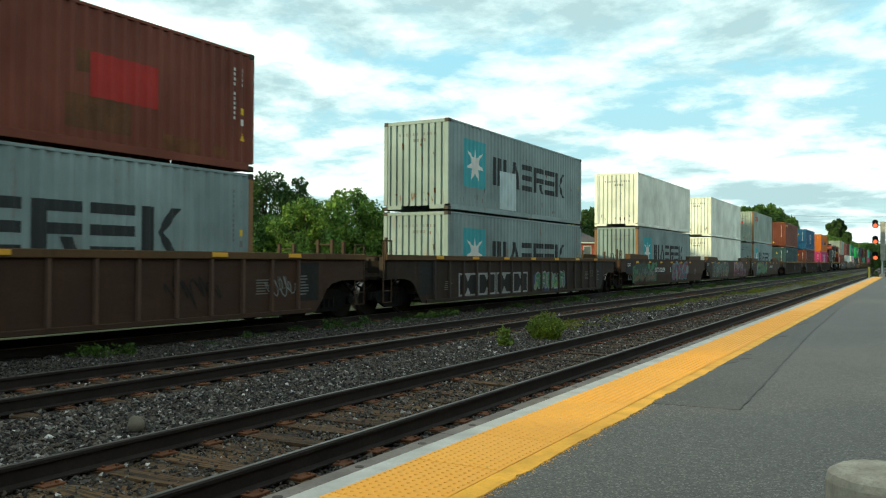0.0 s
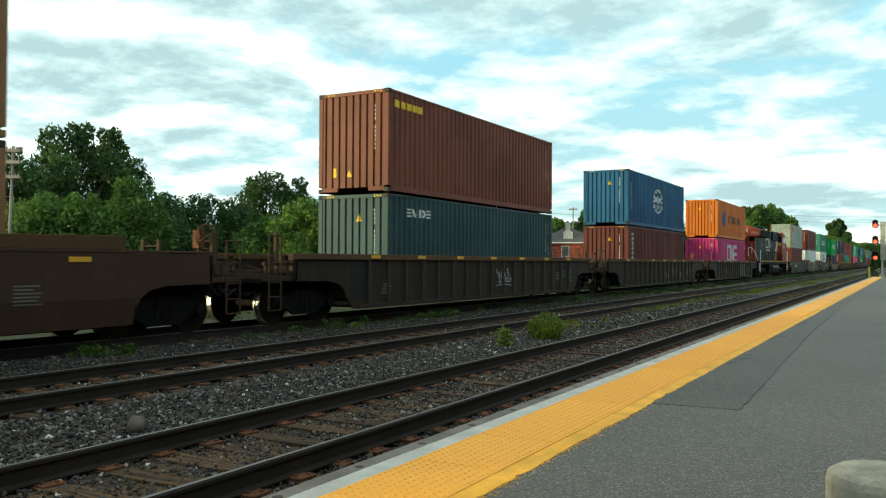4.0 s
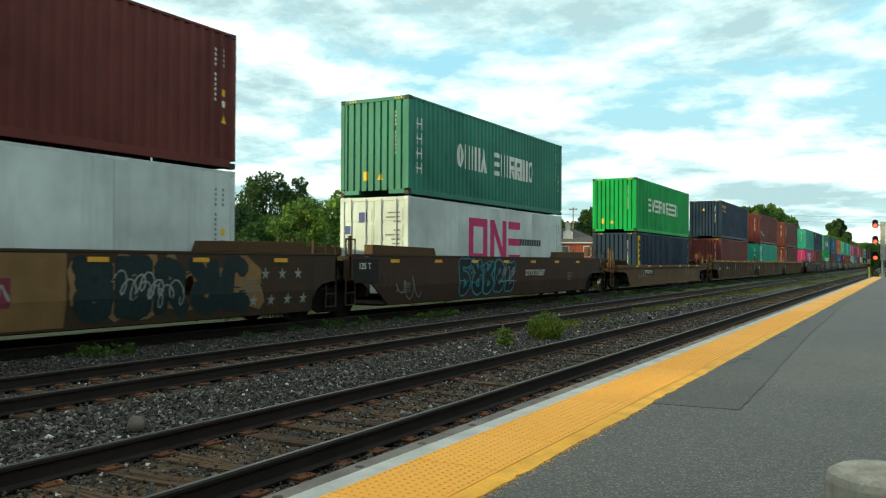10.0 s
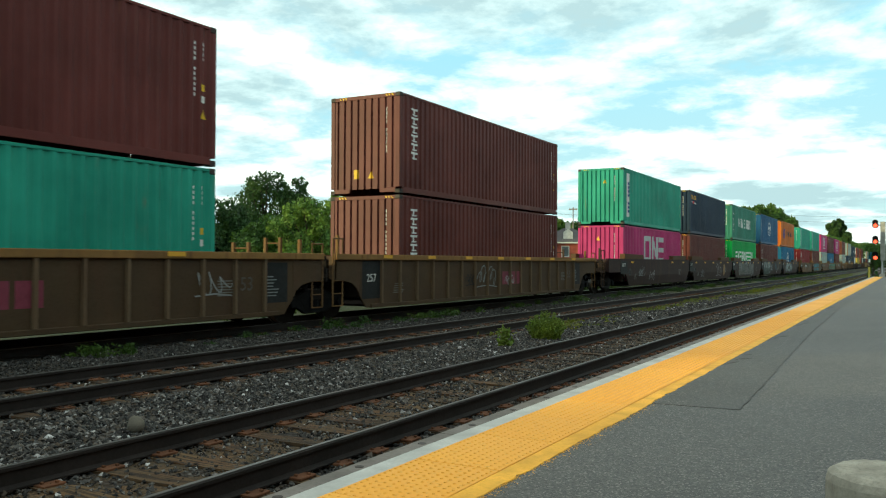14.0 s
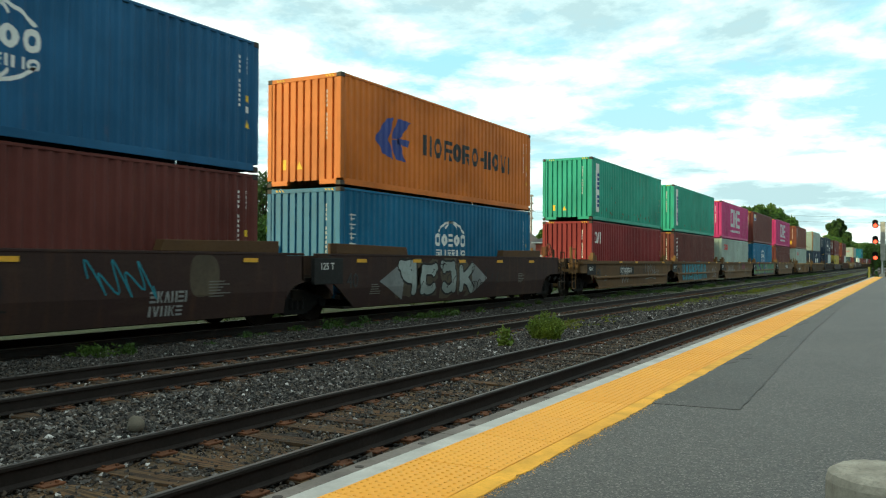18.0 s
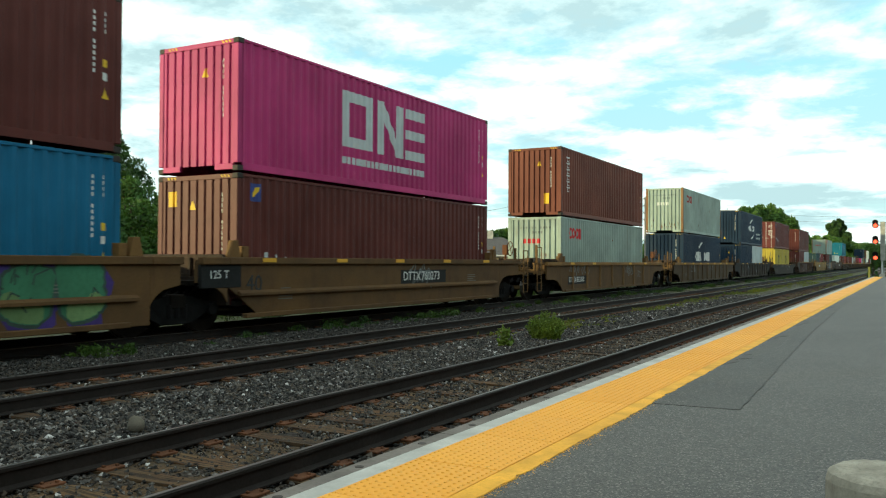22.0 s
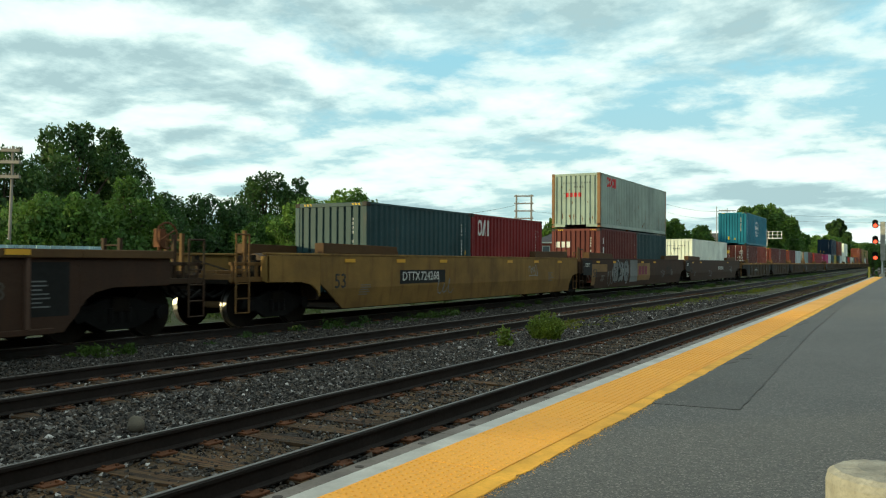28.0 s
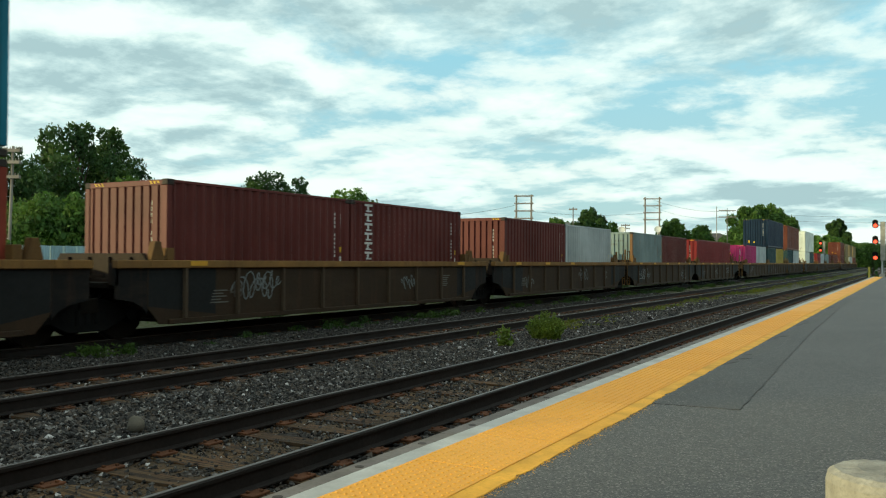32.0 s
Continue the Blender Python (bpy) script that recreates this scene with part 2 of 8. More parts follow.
def stone_material(name="crushed_stone", stone_share=1.0):
    m, nt, b, co = bare(name)
    g = nt.nodes.new("ShaderNodeNewGeometry")
    rnd = g.outputs["Random Per Island"]
    c = ramp(nt, rnd, [(0.0, (0.012, 0.012, 0.012)), (0.34, (0.040, 0.039, 0.037)), (0.62, (0.105, 0.100, 0.093)), (0.82, (0.085, 0.064, 0.045)), (0.93, (0.20, 0.19, 0.175)), (0.978, (0.30, 0.29, 0.28)), (1.0, (0.62, 0.61, 0.59))])
    n = noise_tex(nt, co, 40.0, 4.0)
    c = mix(nt, ramp(nt, n, [(0.4, 0.0), (0.7, 0.5)]), c, (0.02, 0.018, 0.017))
    c = mix(nt, 1.0 - stone_share, c, (0.016, 0.015, 0.013))
    nt.links.new(c, b.inputs["Base Color"])
    b.inputs["Roughness"].default_value = 0.85
    bump(nt, b, n, 0.4, 0.006)
    return m


def grass_ground():
    m, nt, b, co = bare("rough_grass_ground")
    n1, n2 = noise_tex(nt, co, 0.15, 5.0), noise_tex(nt, co, 3.0, 6.0, 0.7)
    c = mix(nt, ramp(nt, n1, [(0.35, 0.0), (0.65, 1.0)]), (0.022, 0.038, 0.011), (0.045, 0.042, 0.02))
    c = mix(nt, ramp(nt, n2, [(0.4, 0.0), (0.7, 0.8)]), c, (0.016, 0.026, 0.008))
    nt.links.new(c, b.inputs["Base Color"])
    b.inputs["Roughness"].default_value = 1.0
    bump(nt, b, n2, 1.0, 0.1)
    return m


def asphalt(name, tone):
    m, nt, b, co = bare(name)
    n1, n2 = noise_tex(nt, co, 0.5, 5.0, 0.6), noise_tex(nt, co, 34.0, 7.0, 0.85)
    n3 = noise_tex(nt, co, 2.6, 5.0, 0.65, 0.4)
    c = mix(nt, ramp(nt, n1, [(0.3, 0.0), (0.7, 1.0)]), tuple(tone * k for k in (0.74, 0.69, 0.60)), tuple(tone * k for k in (1.18, 1.12, 0.99)))
    c = mix(nt, ramp(nt, n3, [(0.55, 0.0), (0.75, 0.45)]), c, tuple(tone * k for k in (0.72, 0.69, 0.60)))
    c = mix(nt, ramp(nt, n2, [(0.38, 0.8), (0.5, 0.0)]), c, (tone * 0.35,) * 3)
    c = mix(nt, ramp(nt, n2, [(0.57, 0.0), (0.68, 0.75)]), c, (tone * 2.6,) * 3)
    chip = node(nt, "ShaderNodeTexVoronoi", Scale=95.0)
    nt.links.new(co, chip.inputs["Vector"])
    tint = nt.nodes.new("ShaderNodeSeparateColor")
    nt.links.new(chip.outputs["Color"], tint.inputs[0])
    c = mix(nt, ramp(nt, tint.outputs[0], [(0.0, 0.85), (0.5, 0.0)]), c, (tone * 0.3,) * 3)
    c = mix(nt, ramp(nt, tint.outputs[1], [(0.84, 0.0), (0.94, 0.8)]), c, (tone * 2.6, tone * 2.4, tone * 2.1))
    nt.links.new(c, b.inputs["Base Color"])
    b.inputs["Roughness"].default_value = 0.66
    b.inputs["Specular IOR Level"].default_value = 0.42
    bump(nt, b, n2, 0.5, 0.004)
    return m


def leaf_material(name, col):
    m, nt, b, co = bare(name)
    g = nt.nodes.new("ShaderNodeNewGeometry")
    n = noise_tex(nt, co, 0.7, 3.0)
    dark, lite = tuple(c * 0.5 for c in col), tuple(c * 1.6 for c in col)
    c = mix(nt, g.outputs["Random Per Island"], dark, lite)
    c = mix(nt, ramp(nt, n, [(0.42, 0.0), (0.66, 0.8)]), c, (col[0] * 1.9, col[1] * 1.6, col[2] * 0.8))
    nt.links.new(c, b.inputs["Base Color"])
    b.inputs["Roughness"].default_value = 0.6
    b.inputs["Transmission Weight"].default_value = 0.0
    tr = nt.nodes.new("ShaderNodeBsdfTranslucent")
    nt.links.new(c, tr.inputs[0])
    ms = nt.nodes.new("ShaderNodeMixShader")
    ms.inputs[0].default_value = 0.3
    nt.links.new(b.outputs[0], ms.inputs[1])
    nt.links.new(tr.outputs[0], ms.inputs[2])
    nt.links.new(ms.outputs[0], nt.nodes["Material Output"].inputs[0])
    return m


def tactile_yellow():
    m, nt, b, co = bare("tactile_yellow")
    n1, n2 = noise_tex(nt, co, 1.3, 4.0), noise_tex(nt, co, 25.0, 5.0, 0.65)
    info = nt.nodes.new("ShaderNodeObjectInfo")
    c = mix(nt, info.outputs["Random"], (0.84, 0.37, 0.035), (0.92, 0.44, 0.055))
    c = mix(nt, ramp(nt, n1, [(0.4, 0.0), (0.7, 0.4)]), c, (0.88, 0.45, 0.10))
    c = mix(nt, ramp(nt, n2, [(0.55, 0.0), (0.78, 0.5)]), c, (0.33, 0.2, 0.06))
    nt.links.new(c, b.inputs["Base Color"])
    b.inputs["Roughness"].default_value = 0.65
    bump(nt, b, n2, 0.2, 0.003)
    return m


M_BALLAST, M_STONE, M_GRASS = ballast_material(), stone_material(), grass_ground()
# the same stone mixed halfway to near-black
M_STONE_DARK = stone_material("dark_stone", 0.5)
M_ASPHALT, M_PATCH = asphalt("grey_asphalt", 0.092), asphalt("dark_asphalt_patch", 0.070)
M_LEAF = [leaf_material("leaves_dark", (0.033, 0.072, 0.022)), leaf_material("leaves_mid", (0.055, 0.115, 0.026)), leaf_material("leaves_light", (0.085, 0.16, 0.032))]
M_WEED_DARK = leaf_material("low_weed_leaves", (0.034, 0.070, 0.016))
M_WEED_DRY = leaf_material("dry_weed_leaves", (0.115, 0.140, 0.026))
M_WEED = leaf_material("weed_leaves", (0.125, 0.185, 0.03))
M_BARK = plain("bark", (0.07, 0.055, 0.042), 0.95, 0.0, 0.4, 10, 0.6)
M_TACTILE = tactile_yellow()
M_YPAINT = plain("worn_yellow_paint", (0.84, 0.42, 0.045), 0.75, 0.0, 0.22, 12, 0.3)

# ---------------------------------------------------------------- ground and tracks
TRACK_A, TRACK_B, TRACK_C = -4.957, -9.228, -13.83
PLAT_Z, EDGE_X, WHITE_X, TILE_X, YELLOW_X = 0.20, -3.10, -2.965, -2.809, -2.065


def ground_sheet():
    bm = bmesh.new()
    xs = [-3500, -600, -150, -60, -30, -19.5, -17.2, -16.2, -3.4, 20, 60, 150, 600, 3500]
    zs = [-0.6, -0.6, -0.6, -0.6, -0.62, -0.6, -0.5, -0.30, -0.30, -0.30, -0.3, -0.3, -0.3, -0.3]
    ys = [-3500, -600, -100, 0, 60, 150, 400, 900, 3500]
    g = [[bm.verts.new((x, y, z)) for x, z in zip(xs, zs)] for y in ys]
    for j in range(len(ys) - 1):
        for i in range(len(xs) - 1):
            bm.faces.new((g[j][i], g[j][i + 1], g[j + 1][i + 1], g[j + 1][i]))
    tagged(part("ground", bm, M_GRASS, None), "rough grassy ground beside the railway tracks", "ground", kind="structure")


ground_sheet()


def ballast_bed():
    """The bed under the three tracks, with shallow cribs and shoulders."""
    bm = bmesh.new()
    xs = np.linspace(-16.9, -3.02, 60)
    ys = np.concatenate([np.arange(-30, 70, 0.8), np.geomspace(70, 900, 60)])
    def z(x, y):
        k = min(abs(x - c) for c in (TRACK_A, TRACK_B, TRACK_C))
        base = -0.212 if k < 1.25 else -0.212 + 0.037 * math.sin(min(1.0, (k - 1.25) / 0.9) * math.pi)
        if x < -15.6:
            base -= (-15.6 - x) * 0.28
        return base + 0.012 * noise.noise((x * 1.3, y * 1.3, 0))
    g = [[bm.verts.new((x, y, z(x, y))) for x in xs] for y in ys]
    for j in range(len(ys) - 1):
        for i in range(len(xs) - 1):
            bm.faces.new((g[j][i], g[j][i + 1], g[j + 1][i + 1], g[j + 1][i]))
    tagged(part("ballast_bed", bm, M_BALLAST, None), "dark crushed stone ballast under the tracks", "ballast", kind="structure")


ballast_bed()


def shade_strip():
    """Dark sheet that paints the train's shade on the bed under the far track, with a ragged edge."""
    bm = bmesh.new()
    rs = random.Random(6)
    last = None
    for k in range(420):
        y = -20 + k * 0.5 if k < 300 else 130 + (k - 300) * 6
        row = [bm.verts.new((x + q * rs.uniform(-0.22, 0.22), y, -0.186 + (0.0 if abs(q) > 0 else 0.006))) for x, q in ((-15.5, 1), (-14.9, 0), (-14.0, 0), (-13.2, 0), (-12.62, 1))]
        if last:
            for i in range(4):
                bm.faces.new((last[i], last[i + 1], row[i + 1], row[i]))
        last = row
    ob = part("sooty_ballast", bm, M_SHADE, bpy.data.objects["ballast_bed"], "dark strip that paints the train's shade on the ballast")


def crib_dirt():
    """Trodden brown dirt and fines that fill the cribs of the two near tracks almost to the ties' tops."""
    rs = random.Random(9)
    for cx in (TRACK_A, TRACK_B):
        bm = bmesh.new()
        last = None
        for k in range(330):
            y = 1 + k * 0.25 if k < 280 else 71 + (k - 280) * 4
            row = [bm.verts.new((cx + x, y, -0.204 + rs.uniform(-0.012, 0.010))) for x in (-0.69, -0.5, -0.25, 0.0, 0.25, 0.5, 0.69)]
            if last:
                for i in range(6):
                    bm.faces.new((last[i], last[i + 1], row[i + 1], row[i]))
            last = row
        part("crib_dirt", bm, M_DIRT, bpy.data.objects["ballast_bed"], "brown dirt and rust fines between the rails")


def dirt_material():
    m, nt, b, co = bare("crib_dirt")
    n1, n2, n3 = noise_tex(nt, co, 2.2, 5.0, 0.65), noise_tex(nt, co, 24.0, 6.0, 0.75), noise_tex(nt, co, 60.0, 3.0, 0.6)
    c = mix(nt, ramp(nt, n1, [(0.35, 0.0), (0.65, 1.0)]), (0.060, 0.042, 0.024), (0.135, 0.094, 0.052))
    c = mix(nt, ramp(nt, n1, [(0.50, 0.0), (0.68, 0.8)]), c, (0.14, 0.075, 0.034))
    c = mix(nt, ramp(nt, n2, [(0.40, 0.8), (0.52, 0.0)]), c, (0.014, 0.011, 0.008))
    c = mix(nt, ramp(nt, n3, [(0.66, 0.0), (0.72, 0.7)]), c, (0.20, 0.18, 0.15))
    nt.links.new(c, b.inputs["Base Color"])
    b.inputs["Roughness"].default_value = 0.95
    bump(nt, b, n2, 0.9, 0.02)
    return m


M_DIRT = dirt_material()
crib_dirt()
# near-black colour stands in for the shade below the cars
M_SHADE = plain("sooty_ballast", (0.011, 0.010, 0.009), 0.95, 0.0, 0.5, 30, 0.8)
shade_strip()

RAIL_FOOT = [(-0.07, -0.172), (0.07, -0.172), (0.07, -0.16), (0.012, -0.145), (0.010, -0.045), (0.036, -0.036), (0.036, -0.012), (-0.036, -0.012), (-0.036, -0.036), (-0.010, -0.045), (-0.012, -0.145), (-0.07, -0.16)]
RAIL_HEAD = [(-0.019, -0.012), (0.019, -0.012), (0.019, -0.002), (0.016, 0.0), (-0.016, 0.0), (-0.019, -0.002)]


def track(name, cx, label, single_ties, first):
    """A track: two rails with bright running heads on timber ties with rusty plates."""
    base = tagged(new(name), label, "railway track", kind="structure")
    base.location = (cx, 0, 0)
    def profile(key, prof):
        return shared(("rail", key), lambda bm: prism(bm, prof, "y", -40.0, 900.0))
    for sx in (-0.7525, 0.7525):
        r = put("rail", profile("foot", RAIL_FOOT), M_RAIL, base, at=(sx, 0, 0))
        put("rail_head", profile("head", RAIL_HEAD), M_RAIL_TOP, r, "bright worn running surface")
    rnd = random.Random(first)
    def tie_mesh(i):
        def make(bm):
            q = random.Random(i)
            quad_box(bm, -1.3, 1.3, -0.115, 0.115, -0.36, -0.178)
            bmesh.ops.subdivide_edges(bm, edges=[e for e in bm.edges if abs((e.verts[0].co - e.verts[1].co).x) > 1], cuts=6)
            for v in bm.verts:
                v.co += Vector((0, q.uniform(-0.012, 0.012), q.uniform(-0.012, 0.006)))
        return shared(("tie", i), make)
    plate = shared("tie_plate", lambda bm: [quad_box(bm, -0.18, 0.18, -0.095, 0.095, -0.180, -0.160)] + [quad_box(bm, sx - 0.014, sx + 0.014, sy - 0.012, sy + 0.012, -0.162, -0.142) for sx, sy in ((-0.095, 0.05), (0.095, -0.05), (0.145, 0.04))] and 0.004)
    n = int((900 + 5) / 0.53)
    lot = bmesh.new()
    for k in range(n):
        y = -5 + k * 0.53 + rnd.uniform(-0.04, 0.04)
        if y > 160:
            continue
        if first <= y < single_ties:
            t = put("tie", tie_mesh(rnd.randrange(8)), M_TIE, base, at=(rnd.uniform(-0.05, 0.05), y, rnd.uniform(-0.022, 0.003)))
            t.rotation_euler = (0, 0, rnd.uniform(-0.015, 0.015))
            for sx in (-0.7525, 0.7525):
                put("tie_plate", plate, M_PLATE, t, at=(sx - t.location.x, 0, 0))
        else:
            quad_box(lot, -1.3, 1.3, y - 0.11, y + 0.11, -0.36, -0.18)
    tagged(part("far_ties", lot, M_TIE, base), kind="stuff")
    return base


track("track_1", TRACK_A, "near railway track with rusty plates on worn timber ties", 48, 2)
track("track_2", TRACK_B, "middle railway track with dark rails on timber ties", 46, 6)
track("track_3", TRACK_C, "far railway track that carries the freight train", 30, 12)


def scatter_stones(name, label, areas, seed, material):
    """Loose crushed stone: thousands of angular pieces lying on the bed."""
    rs = np.random.RandomState(seed)
    base = np.array([(1, 0, 0), (-1, 0, 0), (0, 1, 0), (0, -1, 0), (0, 0, 1), (0, 0, -1)], float)
    tri = np.array([(0, 2, 4), (2, 1, 4), (1, 3, 4), (3, 0, 4), (2, 0, 5), (1, 2, 5), (3, 1, 5), (0, 3, 5)])
    P, S = [], []
    for x0, x1, y0, y1, z, per, size in areas:
        k = int((x1 - x0) * (y1 - y0) * per)
        P.append(np.stack([rs.uniform(x0, x1, k), rs.uniform(y0, y1, k), z + rs.uniform(-0.012, 0.012, k)], 1))
        S.append(size * rs.lognormal(0, 0.3, k))
    P, S = np.concatenate(P), np.concatenate(S)
    k = len(P)
    V = base[None] * rs.uniform(0.55, 1.1, (k, 6, 1)) + rs.normal(0, 0.16, (k, 6, 3))
    a, b = rs.uniform(0, 6.28, k), rs.uniform(-0.7, 0.7, k)
    ca, sa, cb, sb = np.cos(a), np.sin(a), np.cos(b), np.sin(b)
    x, y, z = V[..., 0], V[..., 1], V[..., 2] * 0.8
    y, z = y * cb[:, None] - z * sb[:, None], y * sb[:, None] + z * cb[:, None]
    x, y = x * ca[:, None] - y * sa[:, None], x * sa[:, None] + y * ca[:, None]
    V = np.stack([x, y, z], -1) * S[:, None, None] + P[:, None, :]
    F = (tri[None] + 6 * np.arange(k)[:, None, None]).reshape(-1, 3)
    me = cloud_mesh(V.reshape(-1, 3).tolist(), F.tolist(), material)
    tagged(new(name, me), label, "gravel", kind="stuff")


scatter_stones("ballast_stones", "loose dark grey crushed stone between the tracks", [
    (-8.0, -6.15, 3.0, 20, -0.168, 760, 0.025), (-8.0, -6.15, 20, 45, -0.165, 190, 0.036),
    (-6.15, -3.2, 3.0, 16, -0.194, 400, 0.020), (-6.15, -3.2, 16, 36, -0.194, 170, 0.025),
    (-10.5, -8.0, 5.0, 22, -0.194, 230, 0.023), (-10.5, -8.0, 22, 40, -0.194, 90, 0.028)], 3, M_STONE)
scatter_stones("dark_stones", "darker crushed stone beside the far track", [
    (-12.7, -10.5, 6.0, 24, -0.165, 420, 0.028), (-12.7, -10.5, 24, 45, -0.165, 120, 0.036)], 13, M_STONE_DARK)

# ---------------------------------------------------------------- platform
PLAT_Y0, PLAT_Y1 = -25.0, 92.0


def platform():
    base = tagged(new("platform"), "low asphalt station platform with a yellow tactile edge", "platform", kind="structure")
    bm = bmesh.new()
    quad_box(bm, YELLOW_X - 0.2, 14.0, PLAT_Y0, PLAT_Y1, -0.6, PLAT_Z)
    part("asphalt", bm, M_ASPHALT, base, "grey worn asphalt surface")
    bm = bmesh.new()
    for a, b in ((EDGE_X, WHITE_X),):
        y = PLAT_Y0
        while y < PLAT_Y1:
            e = min(y + 3.05, PLAT_Y1)
            quad_box(bm, EDGE_X, TILE_X + 0.05, y + 0.006, e - 0.006, -0.6, PLAT_Z - 0.004)
            y = e
    part("edge_timber", bm, M_EDGE, base, "grey weathered timber edge")
    plug = shared("timber_plug", lambda bm: tube(bm, (0, 0, 0), (0, 0, 0.004), 0.03, 14))
    y = 2.0
    while y < 30:
        put("timber_plug", plug, M_PLUG, base, at=(EDGE_X + 0.07, y, PLAT_Z - 0.005))
        y += 0.78
    bm = bmesh.new()
    quad_box(bm, WHITE_X, TILE_X - 0.004, PLAT_Y0, PLAT_Y1, PLAT_Z - 0.03, PLAT_Z + 0.002)
    part("white_line", bm, M_WHITE, base, "white painted line")
    bm = bmesh.new()
    quad_box(bm, TILE_X + 0.05, YELLOW_X - 0.19, PLAT_Y0, PLAT_Y1, -0.5, PLAT_Z - 0.012)
    part("tile_bed", bm, M_EDGE, base)
    bm = bmesh.new()
    rnd = random.Random(4)
    last, wide = None, 0.0
    ys = np.concatenate([np.arange(PLAT_Y0, 2.0, 0.5), np.arange(2.0, 20.0, 0.03), np.arange(20.0, PLAT_Y1 + 0.1, 0.25)])
    for y in ys:
        # ragged outer edge of the sprayed paint
        wide = 0.8 * wide + rnd.uniform(-0.008, 0.008)
        x = YELLOW_X + wide + rnd.uniform(-0.006, 0.006)
        row = [bm.verts.new(p) for p in ((TILE_X + 0.608, y, PLAT_Z + 0.005), (x, y, PLAT_Z + 0.004), (x + 0.002, y, PLAT_Z - 0.004))]
        if last:
            for i in range(2):
                bm.faces.new((last[i], last[i + 1], row[i + 1], row[i]))
        last = row
    for _ in range(2600):
        y, q, r = 2.6 + 15 * rnd.random() ** 1.6, rnd.expovariate(45.0), rnd.uniform(0.002, 0.006)
        bm.faces.new([bm.verts.new((YELLOW_X + q + r * a, y + 1.6 * r * b2, PLAT_Z + 0.0035)) for a, b2 in ((-1, -0.6), (0.7, -1), (1, 0.5), (-0.4, 1))])
    part("yellow_stripe", bm, M_YPAINT, base, "worn yellow painted stripe")
    tile = shared("tactile_tile", lambda bm: quad_box(bm, 0, 0.606, 0.003, 0.912, -0.025, 0.010) and 0.003)
    y = 1.0 - 0.915 * 12
    while y < 60.0:
        put("tactile_tile", tile, M_TACTILE, base, at=(TILE_X, y, PLAT_Z + rnd.uniform(-0.001, 0.0015)))
        y += 0.915
    panel = shared("tactile_panel", lambda bm: quad_box(bm, 0, 0.606, 0.003, 2.742, -0.025, 0.010) and 0.003)
    while y < PLAT_Y1 - 2.7:
        put("tactile_tile", panel, M_TACTILE, base, at=(TILE_X, y, PLAT_Z))
        y += 2.745
    verts, faces = [], []
    ring = [(math.cos(a), math.sin(a)) for a in (i * math.pi / 3 for i in range(6))]
    y = 2.6
    while y < 24.0:
        for i in range(10):
            x, o = TILE_X + 0.033 + i * 0.06, len(verts)
            verts += [(x + 0.0125 * c, y + 0.0125 * s, PLAT_Z + 0.0095) for c, s in ring] + [(x + 0.007 * c, y + 0.007 * s, PLAT_Z + 0.0155) for c, s in ring]
            faces += [(o + j, o + (j + 1) % 6, o + 6 + (j + 1) % 6, o + 6 + j) for j in range(6)] + [tuple(range(o + 6, o + 12))]
        y += 0.061
    d = new("tactile_domes", cloud_mesh(verts, faces, M_TACTILE))
    d.parent = base
    tagged(d, kind="stuff")


platform()

# ---------------------------------------------------------------- containers
HALF_W = 1.219


def corrugation(length, pitch, depth, start, lip=0.14, slope=0.22):
    """Break points (s, depth) of a trapezoid profile between two posts."""
    n = max(1, round((length - 2 * start) / pitch))
    p = (length - 2 * start) / n
    out = [(start, 0.0)]
    for i in range(n):
        s = start + i * p
        out += [(s + lip * p, 0.0), (s + (lip + slope) * p, depth), (s + (1 - lip - slope) * p, depth), (s + (1 - lip) * p, 0.0)]
    return out + [(length - start, 0.0)]


def side_profile(length):
    return corrugation(length, 0.2785, 0.036, 0.15)


END_PROFILE = corrugation(2 * HALF_W, 0.245, 0.055, 0.14, 0.35, 0.07)


def sheet(bm, prof, place, z0, z1):
    lo = [bm.verts.new(place(s, d, z0)) for s, d in prof]
    hi = [bm.verts.new(place(s, d, z1)) for s, d in prof]
    for i in range(len(prof) - 1):
        bm.faces.new((lo[i], lo[i + 1], hi[i + 1], hi[i]))


